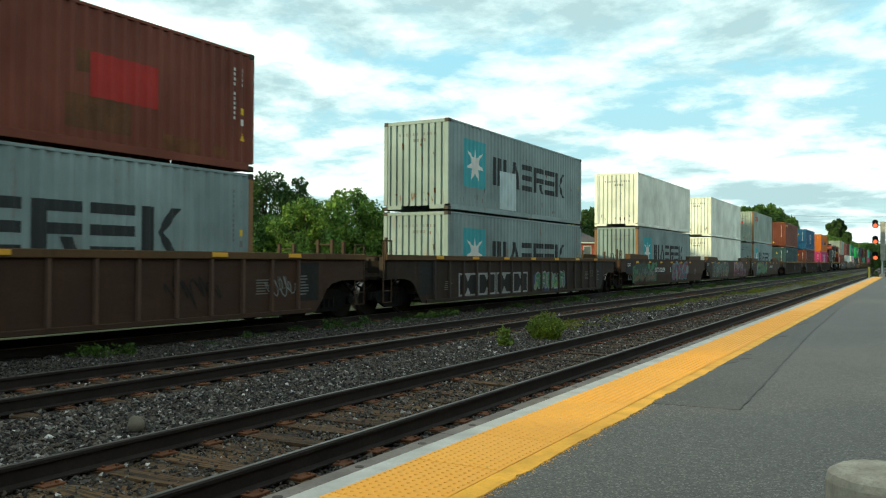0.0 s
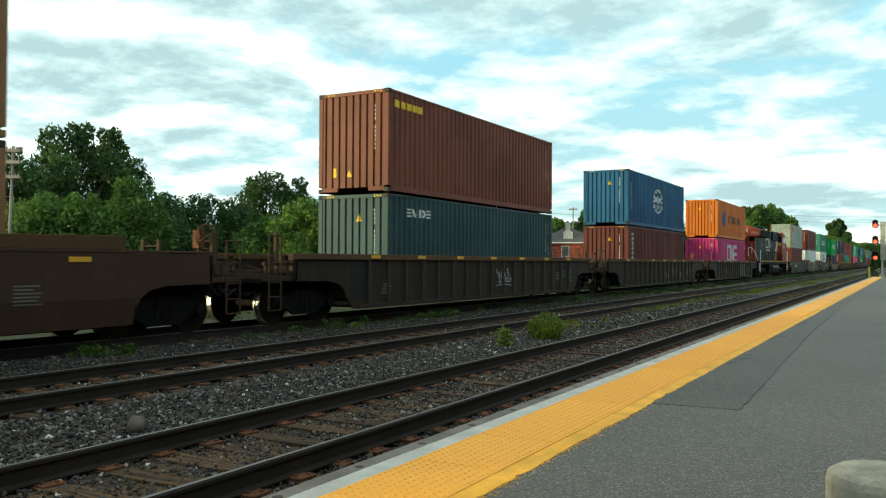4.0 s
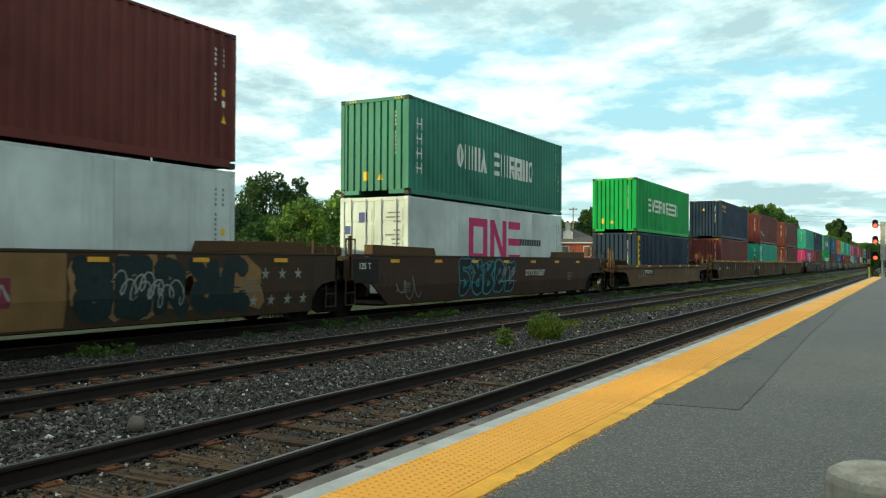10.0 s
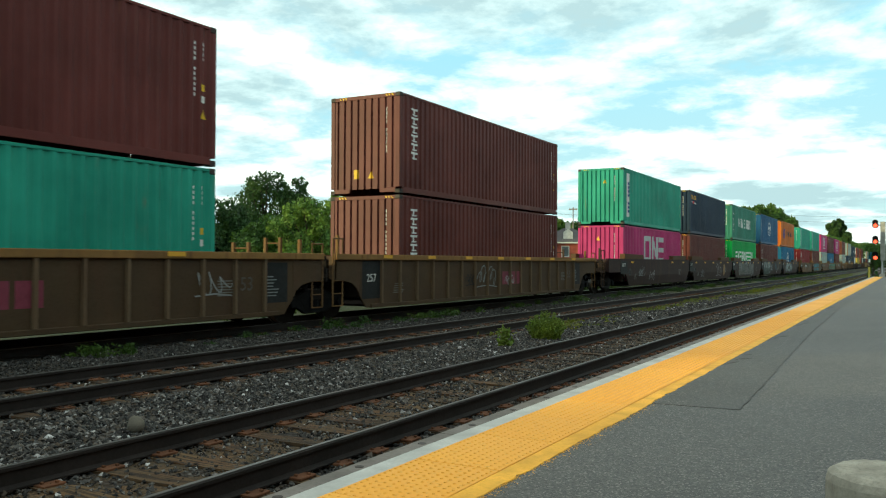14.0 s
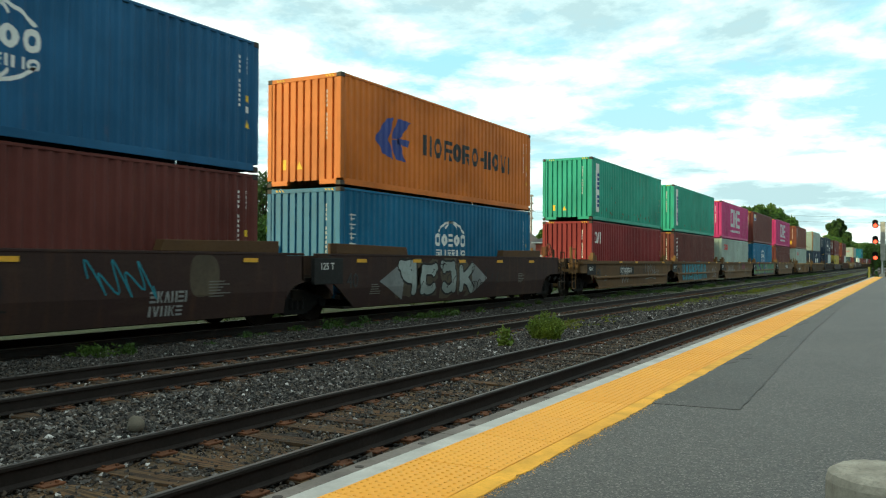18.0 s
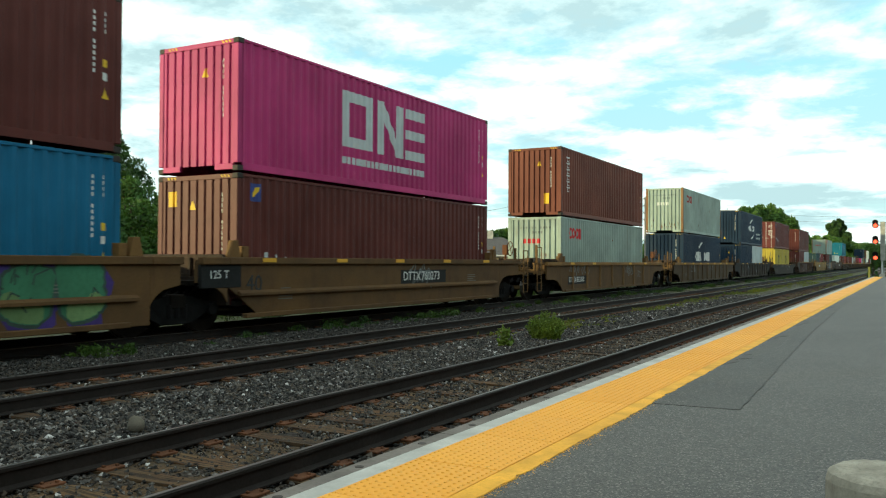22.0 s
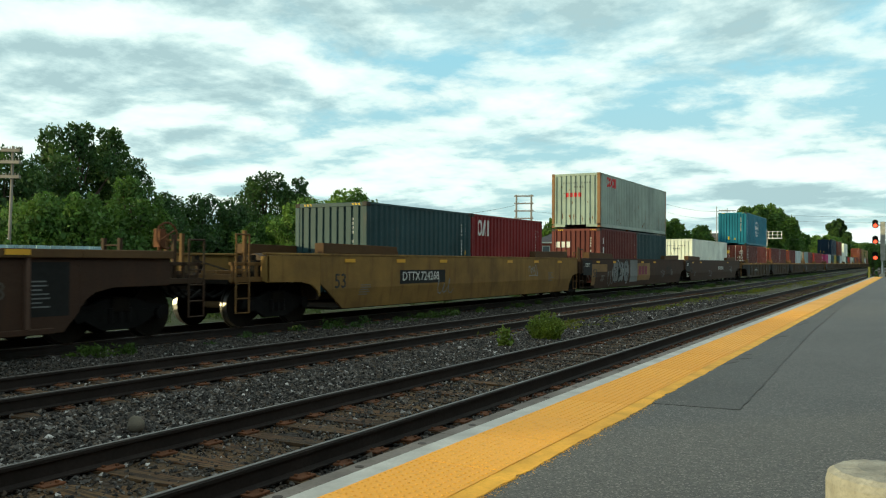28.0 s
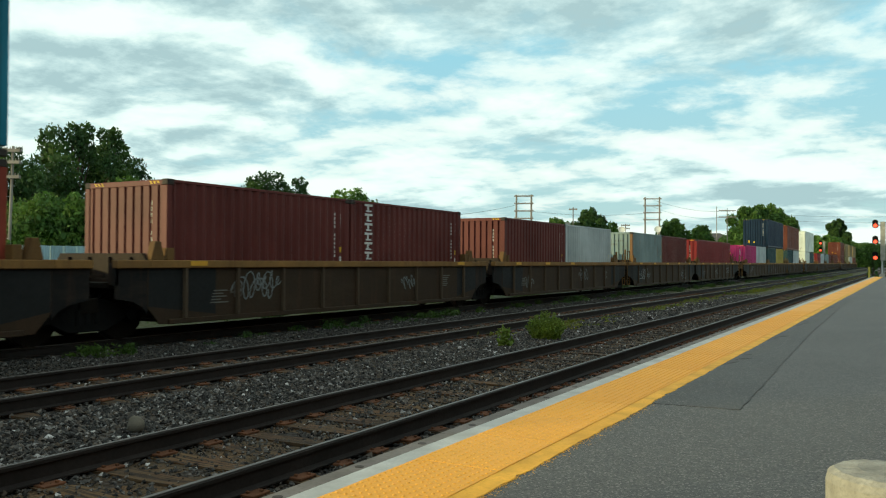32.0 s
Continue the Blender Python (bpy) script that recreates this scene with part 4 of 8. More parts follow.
# distance along the train, car kind and paint, joined to the next, upper container, lower containers
# a container is (paint, height, length, logo, door end seen)
TRAIN = [
    (-40.76, "ribbed", "brown", 0, ("blue", H95, L40, "", 0), [("grey", H85, L40, "", 0)]),
    (-19.45, "ribbed", "brown", 0, ("brown", H95, L40, "", 0), [("rust", H85, L40, "", 0)]),
    (1.74, "ribbed", "brown", 0, ("rust", H85, L40, "redpatch", 0), [("grey", H95, L40, "star", 0)]),
    (22.84, "ribbed", "dark", 0, ("grey", H95, L40, "star_patch", 0), [("grey", H85, L40, "star", 0)]),
    (43.92, "smooth", "brown", 1, ("white", H95, L40, "", 0), [("grey", H95, L40, "star", 0)]),
    (62.97, "smooth", "brown", 1, ("white", H95, L40, "", 0), [("white", H95, L40, "", 0)]),
    (82.20, "smooth", "brown", 0, ("mist", H95, L40, "red4", 0), [("grey", H95, L40, "star", 0)]),
    (105.60, "ribbed", "dark", 0, ("rust", H95, L40, "yellow5", 0), [("slate", H95, L40, "gold_word_w", 0)]),
    (128.34, "ribbed", "dark", 0, ("blue", H95, L40, "globe", 0), [("brown", H95, L40, "column", 0)]),
    (151.60, "ribbed", "dark", 0, ("orange", H95, L40, "bird", 0), [("pink", H95, L40, "three", 0)]),
    (197.35, "smooth", "brown", 1, ("mist", H95, L40, "red4", 0), [("red_brown", H95, L40, "", 0)]),
    (216.61, "smooth", "camo", 1, ("red_brown", H95, L40, "column", 0), [("reefer", H95, L40, "two_stripes", 1)]),
    (235.89, "smooth", "brown", 0, ("ship_green", H95, L40, "two_words", 0), [("reefer", H95, L40, "three_m", 1)]),
    (259.02, "low", "tan", 0, ("green", H95, L40, "wide_word", 0), [("navy", H85, L40, "yellow_panel", 0)]),
    (282.14, "ribbed", "olive", 1, ("navy", H95, L40, "gold_word", 0), [("red_brown", H95, L40, "", 0)]),
    (301.46, "ribbed", "olive", 1, ("red_brown", H95, L40, "flag", 0), [("teal", H95, L40, "panel_column", 0)]),
    (320.84, "ribbed", "olive", 0, ("brown", H95, L40, "column", 0), [("brown", H95, L40, "column", 0)]),
    (342.17, "smooth40", "maroon", 1, ("teal", H95, L40, "panel_column", 0), [("pink", H95, L40, "three", 0)]),
    (356.97, "smooth40", "maroon", 1, ("navy", H95, L40, "gold_word", 0), [("brown", H95, L40, "", 0)]),
    (372.17, "smooth40", "maroon", 1, ("ship_green", H95, L40, "two_words", 0), [("green", H95, L40, "wide_word_big", 0)]),
    (387.38, "smooth40", "maroon", 1, ("blue", H95, L40, "globe", 0), [("brown", H95, L40, "column", 0)]),
    (402.64, "smooth40", "maroon", 0, ("orange", H95, L40, "bird", 0), [("sea_blue", H95, L40, "globe", 0)]),
    (421.95, "ledge", "tan", 1, ("teal", H95, L40, "panel_column_rust", 0), [("red", H95, L40, "ring_bars", 0)]),
    (437.26, "ledge", "tan", 1, ("teal", H95, L40, "panel_column_rust", 0), [("brown", H95, L40, "column", 0)]),
    (452.35, "ledge", "tan", 1, ("pink", H95, L40, "three_sub", 0), [("mist", H95, L40, "red4", 0)]),
    (467.49, "ledge", "tan", 1, ("brown", H95, L40, "beam", 0), [("sea_blue", H95, L40, "globe", 0)]),
    (482.72, "ledge", "tan", 0, ("pink", H95, L40, "three_sub", 0), [("brown", H95, L40, "flag", 0)]),
    (501.88, "flat", "tan", 0, ("rust", H95, L40, "column", 0), [("mist", H95, L40, "red4", 0)]),
    (523.47, "flat53", "olive", 0, ("mist", H95, L40, "red4_faded", 0), [("navy", H95, L40, "swoop_low", 0)]),
    (544.60, "flat53", "dark", 0, ("navy", H95, L40, "swoop", 0), [("navy", H85, L20, "", 0), ("ice", H85, L20, "", 0)]),
    (566.05, "low53", "dark", 0, ("red_brown", H95, L40, "flag", 1), [("yellow", H85, L20, "stacked", 0), ("yellow", H85, L20, "stacked", 0)]),
    (588.86, "ribbed", "brown", 0, ("brown", H95, L40, "kcol", 0), [("brown", H85, L20, "", 0), ("ice", H85, L20, "", 0)]),
    (612.27, "smooth", "yellow", 1, None, [("slate", H85, L20, "", 0), ("red", H85, L20, "ring_bars", 0)]),
    (631.56, "smooth", "brown", 1, ("mist", H85, L40, "red4", 0), [("red_brown", H85, L20, "tall_bars", 0), ("slate", H85, L20, "", 0)]),
    (650.74, "smooth", "brown", 0, None, [("white", H85, L20, "", 0), ("white", H85, L20, "", 0)]),
    (672.09, "flat", "sooty", 1, ("teal_blue", H95, L40, "globe", 0), [("brown", H85, L20, "column", 1), ("orange_red", H85, L20, "", 0)]),
    (687.58, "flat", "sooty", 1, None, [("red_brown", H85, L20, "", 0), ("red_brown", H85, L20, "column", 0)]),
    (703.14, "flat", "sooty", 1, None, [("red_brown", H85, L20, "", 0), ("ice", H85, L20, "", 0)]),
    (718.98, "flat", "sooty", 1, None, [("grey", H85, L20, "", 0), ("red_brown", H85, L20, "", 0)]),
    (734.25, "flat", "sooty", 0, None, [("red", H85, L40, "", 0)]),
    (753.76, "flat", "sooty", 1, None, [("pink", H85, L20, "", 0), ("ice", H85, L20, "", 0)]),
    (767.34, "flat", "sooty", 1, ("navy", H95, L40, "", 0), [("slate", H85, L20, "", 0), ("yellow", H85, L20, "", 0)]),
    (783.20, "flat", "sooty", 1, ("rust", H95, L40, "", 0), [("slate", H85, L20, "", 0), ("ice", H85, L20, "", 0)]),
    (803.03, "flat", "sooty", 1, ("white", H95, L40, "", 0), [("white", H85, L20, "", 0), ("slate", H85, L20, "", 0)]),
    (820.88, "flat", "sooty", 1, None, [("red", H85, L20, "", 0), ("ice", H85, L20, "", 0)]),
    (836.74, "flat", "sooty", 1, None, [("grey", H85, L20, "", 0), ("red_brown", H85, L20, "", 0)]),
    (852.61, "flat", "sooty", 0, None, [("rust", H85, L40, "", 0)]),
    (873.42, "flat", "sooty", 1, ("rust", H95, L40, "", 0), [("brown", H85, L40, "", 0)]),
    (889.29, "flat", "sooty", 1, ("sand", H95, L40, "", 0), [("olive_x", H85, L40, "", 0)]),
    (905.15, "flat", "sooty", 1, ("sand", H95, L40, "", 0), [("ice", H85, L40, "", 0)]),
    (921.01, "flat", "sooty", 0, ("sand", H95, L40, "", 0), [("rust", H85, L40, "", 0)])]
COLOURS["sand"] = ((0.22, 0.165, 0.075), 0.2, "faded sand yellow")
COLOURS["olive_x"] = ((0.25, 0.2, 0.08), 0.2, "ochre")
HALF = {"ribbed": 8.35, "smooth": 8.45, "smooth40": 6.75, "ledge": 6.6, "flat": 6.75, "flat53": 8.1, "low": 8.2, "low53": 8.2}
CAR_WORDS = {"ribbed": "ribbed", "smooth": "smooth-sided", "smooth40": "smooth-sided", "ledge": "ledged", "flat": "ribbed", "flat53": "ribbed", "low": "low-sided", "low53": "low-sided"}
TINT = {"brown": "dirty brown", "dark": "grimy dark brown", "tan": "grimy ochre", "olive": "weathered olive brown", "yellow": "yellow-ochre", "maroon": "dark maroon", "camo": "patchy painted brown", "sooty": "sooty dark brown"}
MOVING = []          # (thing, distance along the train, z)
LOCO_0, LOCO_1 = 169.57, 191.57
CENTRES = [u + 6.096 for u, *_ in TRAIN]


def make_train():
    n = len(TRAIN)
    for i, (u, kind, tint, joined, upper, lower) in enumerate(TRAIN):
        c, half = CENTRES[i], HALF[kind]
        def edge(j, k, s):
            # end of the deck and the bogie between this unit and the neighbour k
            if not 0 <= k < n:
                return s * (half + 2.9), s * (half + 1.35)
            if s > 0 and c < LOCO_0 < CENTRES[k]:
                return LOCO_0 - 0.55 - c, half + 1.25
            if s < 0 and c > LOCO_1 > CENTRES[k]:
                return LOCO_1 + 0.5 - c, -half - 1.25
            mid = (CENTRES[k] - c) / 2
            if TRAIN[min(i, k)][3]:
                return mid - s * 0.15, (mid if s > 0 else None)
            return mid - s * 0.4, mid - s * max(1.55, min(2.2, abs(mid) - half - 0.9))
        near, nb = edge(i, i - 1, -1)
        far, fb = edge(i, i + 1, 1)
        kind0 = {"smooth40": "smooth", "flat53": "flat", "low53": "low"}.get(kind, kind)
        tmat = grimy("fitting_paint", (0.16, 0.088, 0.03), 0.5) if tint in ("tan", "olive", "yellow", "sooty") else grimy("fitting_brown", (0.05, 0.032, 0.02), 0.5)
        words = "%s %s well car %s" % (TINT[tint], CAR_WORDS[kind], "carrying stacked containers" if upper else "carrying low containers")
        chords = grimy("chord_ochre", (0.25, 0.135, 0.042), 0.45) if tint in ("olive", "sooty") or (kind0 == "flat" and tint == "tan") else grimy("chord_rust", (0.105, 0.062, 0.028), 0.5) if kind == "ribbed" else grimy("car_paint_" + tint, CARS[tint], 0.55)
        car = well_car(kind0, grimy("car_paint_" + tint, CARS[tint], 0.55), half, near, far, nb, fb, words, tmat, grimy("rib_paint_" + tint, tuple(min(0.4, c * 1.7 + 0.012) for c in CARS[tint]), 0.35), chords)
        MOVING.append((car, c, 0.0))
        z = 0.50
        s = u
        for k, (cc, hh, ll, logo, door) in enumerate(lower):
            lab = "%s corrugated steel container %s in a well car" % (COLOURS[cc][2], "of half length" if ll < 7 else "of full length")
            smooth = cc == "reefer"
            b = container(ll, hh, cmat(cc), M_FRAME_RUST if cc in ("grey",) and not i % 2 else cmat(cc), lab, bool(door), cmat("reefer") if smooth else None, smooth)
            MOVING.append((b, s, z))
            LOGOS.append((b, ll, hh, cc, logo, i, "low"))
            s += ll + 0.076
        if upper:
            cc, hh, ll, logo, door = upper
            z = 0.50 + max(h for _, h, *_ in lower) + 0.05
            lab = "%s corrugated steel container stacked on another container" % COLOURS[cc][2]
            b = container(ll, hh, cmat(cc), M_FRAME_RUST if cc in ("grey", "mist") and i % 4 != 3 else cmat(cc), lab, bool(door))
            MOVING.append((b, u, z))
            LOGOS.append((b, ll, hh, cc, logo, i, "up"))


LOGOS = []
make_train()


# ---------------------------------------------------------------- locomotive
def locomotive():
    ob = tagged(new("locomotive"), "black and orange-red diesel freight locomotive in mid train", "locomotive")
    green = plain("locomotive_black", (0.005, 0.0125, 0.0135), 0.5, 0.0, 0.35, 3, 0.05, 0.06)
    red = paint("locomotive_red", (0.185, 0.020, 0.012), 0.05, 0.45)
    vivid = paint("locomotive_orange", (0.30, 0.052, 0.026), 0.02, 0.45)
    pale = paint("locomotive_white", (0.50, 0.49, 0.44), 0.05, 0.5)
    dark = M_BLACK
    L = LOCO_1 - LOCO_0
    def add(name, f, mat, label="", bevel=0.02, at=(0, 0, 0), parent=None):
        bm = bmesh.new()
        f(bm)
        return part(name, bm, mat, parent or ob, label, at, bevel)
    add("underframe", lambda bm: [quad_box(bm, -1.5, 1.5, 0.35, L - 0.35, 1.35, 1.72), quad_box(bm, -0.6, 0.6, 0.2, L - 0.2, 0.85, 1.35)], dark)
    stripe = grimy("walkway_yellow", (0.34, 0.20, 0.035), 0.35)
    y = 1.6
    while y < L - 4.6:
        add("walkway_edge", lambda bm: quad_box(bm, 1.50, 1.53, y, y + 1.32, 1.60, 1.73), stripe, bevel=0.004)
        y += 1.42
    add("walkway_edge", lambda bm: quad_box(bm, 1.50, 1.53, y, L - 0.8, 1.60, 1.73), stripe, bevel=0.004)
    add("hood", lambda bm: prism(bm, [(-0.96, 1.72), (0.96, 1.72), (0.96, 4.60), (0.82, 4.88), (-0.82, 4.88), (-0.98, 4.60)], "y", 1.75, 16.9), green, bevel=0.03)
    # hood doors, grilles and louvres
    for k in range(9):
        y = 2.6 + k * 1.5
        d = add("hood_door", lambda bm: quad_box(bm, 0.975, 0.995, y, y + 1.36, 1.85, 3.75), green, bevel=0.006)
        add("door_latch", lambda bm: quad_box(bm, 0.99, 1.02, y + 1.15, y + 1.22, 2.5, 2.66), M_STEEL, bevel=0.004, parent=d)
    add("upper_panel", lambda bm: quad_box(bm, 0.975, 0.992, 7.1, 11.9, 3.8, 4.58), green, bevel=0.006)
    add("upper_panel", lambda bm: quad_box(bm, 0.975, 1.16, 12.0, 16.85, 3.95, 4.90), green, bevel=0.05)
    for y in (12.3, 13.7, 15.1):
        add("air_grille", lambda bm: [quad_box(bm, 1.15, 1.175, y, y + 0.95, 4.10 + 0.09 * j, 4.15 + 0.09 * j) for j in range(7)], dark, bevel=0.0)
    # radiator section with its wide wings and peaked roof
    add("radiator_wing", lambda bm: prism(bm, [(-1.47, 4.08), (1.47, 4.08), (1.55, 4.66), (0, 5.13), (-1.55, 4.66)], "y", 0.75, 7.1), dark, "black radiator overhang", bevel=0.02)
    add("wing_face", lambda bm: prism(bm, [(-1.48, 4.06), (1.48, 4.06), (1.56, 4.66), (0.28, 5.12), (-0.28, 5.12), (-1.56, 4.66)], "y", 0.66, 0.76), vivid, "orange end of the radiator roof", bevel=0.01)
    add("radiator_roof", lambda bm: prism(bm, [(-1.58, 4.65), (0, 5.14), (1.58, 4.65), (1.58, 4.70), (0, 5.19), (-1.58, 4.70)], "y", 0.68, 7.1), plain("roof_grey", (0.10, 0.095, 0.085), 0.8), bevel=0.006)
    add("exhaust_housing", lambda bm: quad_box(bm, -0.85, 0.85, 7.1, 9.0, 4.8, 5.22), green, bevel=0.03)
    horn = add("horn", lambda bm: [tube(bm, (0.3, 10.6 + k * 0.16, 4.98), (0.3, 10.9 + k * 0.16, 4.98), 0.05, 8, 0.09) for k in range(3)], dark, bevel=0.0)
    # end wall
    add("end_wall", lambda bm: prism(bm, [(-0.97, 1.78), (-0.97, 1.5), (-0.34, 1.16), (0.34, 1.16), (0.97, 1.5), (0.97, 1.78)], "z", 1.72, 4.12), red, "red faceted end wall", bevel=0.02)
    for x in (-0.72, 0.30):
        add("anti_climber", lambda bm: quad_box(bm, x, x + 0.22, 0.42, 0.50, 1.72, 2.85), red, bevel=0.01)
    for sx in (-1, 1):
        add("end_window", lambda bm: prism(bm, [(sx * 0.45, 1.20), (sx * 0.88, 1.432), (sx * 0.88, 1.46), (sx * 0.45, 1.24)], "z", 3.60, 4.02), dark, bevel=0.006)
    add("end_recess", lambda bm: quad_box(bm, -0.16, 0.16, 1.13, 1.17, 3.35, 3.86), dark, bevel=0.01)
    lens = plain("lamp_glass", (0.75, 0.74, 0.68), 0.12, 0.0, 0.05)
    add("headlight", lambda bm: [tube(bm, (x, 1.06, 4.00), (x, 1.17, 4.00), 0.085, 16) for x in (-0.105, 0.105)], lens, "paired clear headlights", bevel=0.0)
    add("end_grab", lambda bm: [tube(bm, (x, 1.22, 2.4), (x, 1.22, 3.3), 0.02, 6) for x in (-0.68, 0.68)], pale, bevel=0.0)
    # cab
    c0 = 16.85
    add("cab", lambda bm: prism(bm, [(c0, 1.72), (c0 + 2.9, 1.72), (c0 + 2.9, 3.95), (c0 + 2.7, 4.74), (c0, 4.88)], "x", -1.5, 1.5), red, "red cab", bevel=0.04)
    add("cab_roof", lambda bm: prism(bm, [(c0 - 0.03, 4.88), (c0 + 2.75, 4.74), (c0 + 2.75, 4.80), (c0 - 0.03, 4.96)], "x", -1.38, 1.38), plain("cab_roof_grey", (0.36, 0.36, 0.34), 0.6), bevel=0.01)
    add("roof_unit", lambda bm: quad_box(bm, 0.3, 1.1, c0 + 1.1, c0 + 2.0, 4.86, 5.02), dark, bevel=0.02)
    add("cab_back", lambda bm: quad_box(bm, 1.0, 1.5, c0 - 0.05, c0 + 0.02, 2.45, 4.85), vivid, "orange back wall of the cab", bevel=0.01)
    add("back_window", lambda bm: quad_box(bm, 1.12, 1.38, c0 - 0.07, c0 - 0.04, 3.85, 4.5), dark, bevel=0.02)
    disc = add("badge", lambda bm: tube(bm, (1.25, c0 - 0.075, 3.6), (1.25, c0 - 0.05, 3.6), 0.17, 20), plain("badge_yellow", (0.6, 0.4, 0.08), 0.5), "round yellow badge", bevel=0.0)
    glass = plain("window_glass", (0.10, 0.15, 0.16), 0.06, 0.0, 0.1)
    w = add("cab_window", lambda bm: [quad_box(bm, 1.495, 1.52, c0 + 0.45, c0 + 2.45, 3.74, 3.80), quad_box(bm, 1.495, 1.52, c0 + 0.45, c0 + 2.45, 4.5, 4.56)] + [quad_box(bm, 1.495, 1.52, c0 + q, c0 + q + 0.06, 3.74, 4.56) for q in (0.45, 0.95, 1.85, 2.40)], M_GALV, "aluminium window frame", bevel=0.004)
    for a, b in ((0.5, 0.96), (1.0, 1.86), (1.9, 2.41)):
        add("pane", lambda bm: quad_box(bm, 1.49, 1.508, c0 + a, c0 + b, 3.79, 4.51), glass, parent=w, bevel=0.0)
    add("sun_awning", lambda bm: prism(bm, [(1.5, 4.52), (1.9, 4.3), (1.9, 4.33), (1.5, 4.56)], "y", c0 + 0.7, c0 + 2.3), green, bevel=0.0)
    add("nose", lambda bm: prism(bm, [(c0 + 2.85, 1.72), (L - 0.75, 1.72), (L - 0.75, 3.5), (L - 0.95, 3.65), (c0 + 2.85, 4.05)], "x", -1.25, 1.45), red, "sloped red nose", bevel=0.05)
    for y in (c0 + 0.45, c0 + 1.75):
        add("vent", lambda bm: [quad_box(bm, 1.495, 1.52, y, y + 0.9, 1.95 + 0.08 * j, 1.99 + 0.08 * j) for j in range(9)], red, bevel=0.0)
    # painted bands behind the cab
    for poly, mt in (([(c0 - 2.3, 2.72), (c0 - 1.95, 2.72), (c0 - 1.95, 3.1)], pale), ([(c0 - 1.9, 2.72), (c0 - 0.95, 2.72), (c0 - 0.06, 3.55), (c0 - 0.06, 4.15), (c0 - 0.8, 4.15)], pale), ([(c0 - 0.85, 2.65), (c0 - 0.06, 2.65), (c0 - 0.06, 3.45)], vivid), ([(c0 - 2.6, 1.8), (c0 - 0.9, 1.8), (c0 - 0.6, 2.6), (c0 - 2.0, 2.6)], stripe)):
        pts = []
        for q in poly:
            if q not in pts:
                pts.append(q)
        add("livery_band", lambda bm: prism(bm, pts, "x", 1.0, 1.03), mt, bevel=0.0)
    # painted mark on the hood: plain strokes
    add("hood_mark", lambda bm: [quad_box(bm, 0.992, 1.012, a, b, c, d) for a, b, c, d in ((8.05, 9.4, 3.88, 4.05), (8.05, 8.22, 3.05, 3.88), (8.22, 9.4, 3.05, 3.2), (9.4, 9.92, 3.05, 3.2), (9.75, 9.92, 3.2, 4.05), (10.93, 11.1, 3.05, 4.05))] + [prism(bm, [(9.75, 4.05), (9.97, 4.05), (11.1, 3.05), (10.88, 3.05)], "x", 0.990, 1.0135)], pale, "white painted mark", bevel=0.0)
    add("hood_mark", lambda bm: [quad_box(bm, 0.992, 1.012, 8.1 + 0.33 * k, 8.34 + 0.33 * k, 2.72, 2.88) for k in range(9)], pale, bevel=0.0)
    add("wing_mark", lambda bm: [quad_box(bm, a, b, 0.642, 0.662, c, d) for a, b, c, d in ((-0.42, -0.04, 4.79, 4.86), (-0.42, -0.35, 4.53, 4.79), (-0.42, -0.04, 4.46, 4.53), (-0.04, 0.09, 4.46, 4.53), (0.02, 0.09, 4.53, 4.86), (0.33, 0.40, 4.46, 4.86))] + [prism(bm, [(0.02, 4.86), (0.11, 4.86), (0.40, 4.46), (0.31, 4.46)], "y", 0.640, 0.664)], pale, bevel=0.0)
    for x in (-1.27, 0.66):
        put("number", text_mesh("3011", 0.38), pale, ob, "white road number", at=(x, 0.650, 4.24)).rotation_euler = (math.pi / 2, 0, 0)
    put("number", text_mesh("3011", 0.52), pale, ob, "white road number", at=(1.512, c0 + 0.85, 3.2)).rotation_euler = (math.pi / 2, 0, math.pi / 2)
    for y, z in ((5.2, 3.2), (8.6, 2.35), (11.6, 3.3), (12.6, 3.25), (13.9, 2.2), (15.6, 3.4), (14.6, 3.7)):
        add("warning_label", lambda bm: quad_box(bm, 0.994, 1.004, y, y + 0.16, z, z + 0.24), pale, bevel=0.0)
    # fuel tank, air reservoirs, trucks
    add("fuel_tank", lambda bm: prism(bm, [(-1.4, 0.55), (-1.0, 0.3), (1.0, 0.3), (1.4, 0.55), (1.45, 1.3), (-1.45, 1.3)], "y", 7.5, 14.6), dark, bevel=0.04)
    for y in (8.9, 11.4):
        add("air_reservoir", lambda bm: tube(bm, (1.38, y, 1.02), (1.38, y + 2.2, 1.02), 0.24, 16), paint("reservoir_black", (0.03, 0.035, 0.035), 0.05), bevel=0.0)
    for k, y in enumerate((4.1, 18.0)):
        def truck_frame(bm):
            for sx in (-1, 1):
                prism(bm, [(-2.6, 0.62), (-2.4, 1.02), (2.4, 1.02), (2.6, 0.62), (2.2, 0.5), (1.4, 0.66), (0.6, 0.5), (-0.6, 0.5), (-1.4, 0.66), (-2.2, 0.5)], "x", sx * 1.06 - 0.07, sx * 1.06 + 0.07)
                for q in (-2.0, 0.0, 2.0):
                    prism(bm, [(q - 0.26, 0.3), (q + 0.26, 0.3), (q + 0.3, 0.78), (q - 0.3, 0.78)], "x", sx * 1.12 - 0.08, sx * 1.12 + 0.1)
        t = add("truck", truck_frame, M_GRIME, "three-axle truck", bevel=0.02, at=(0, y, 0))
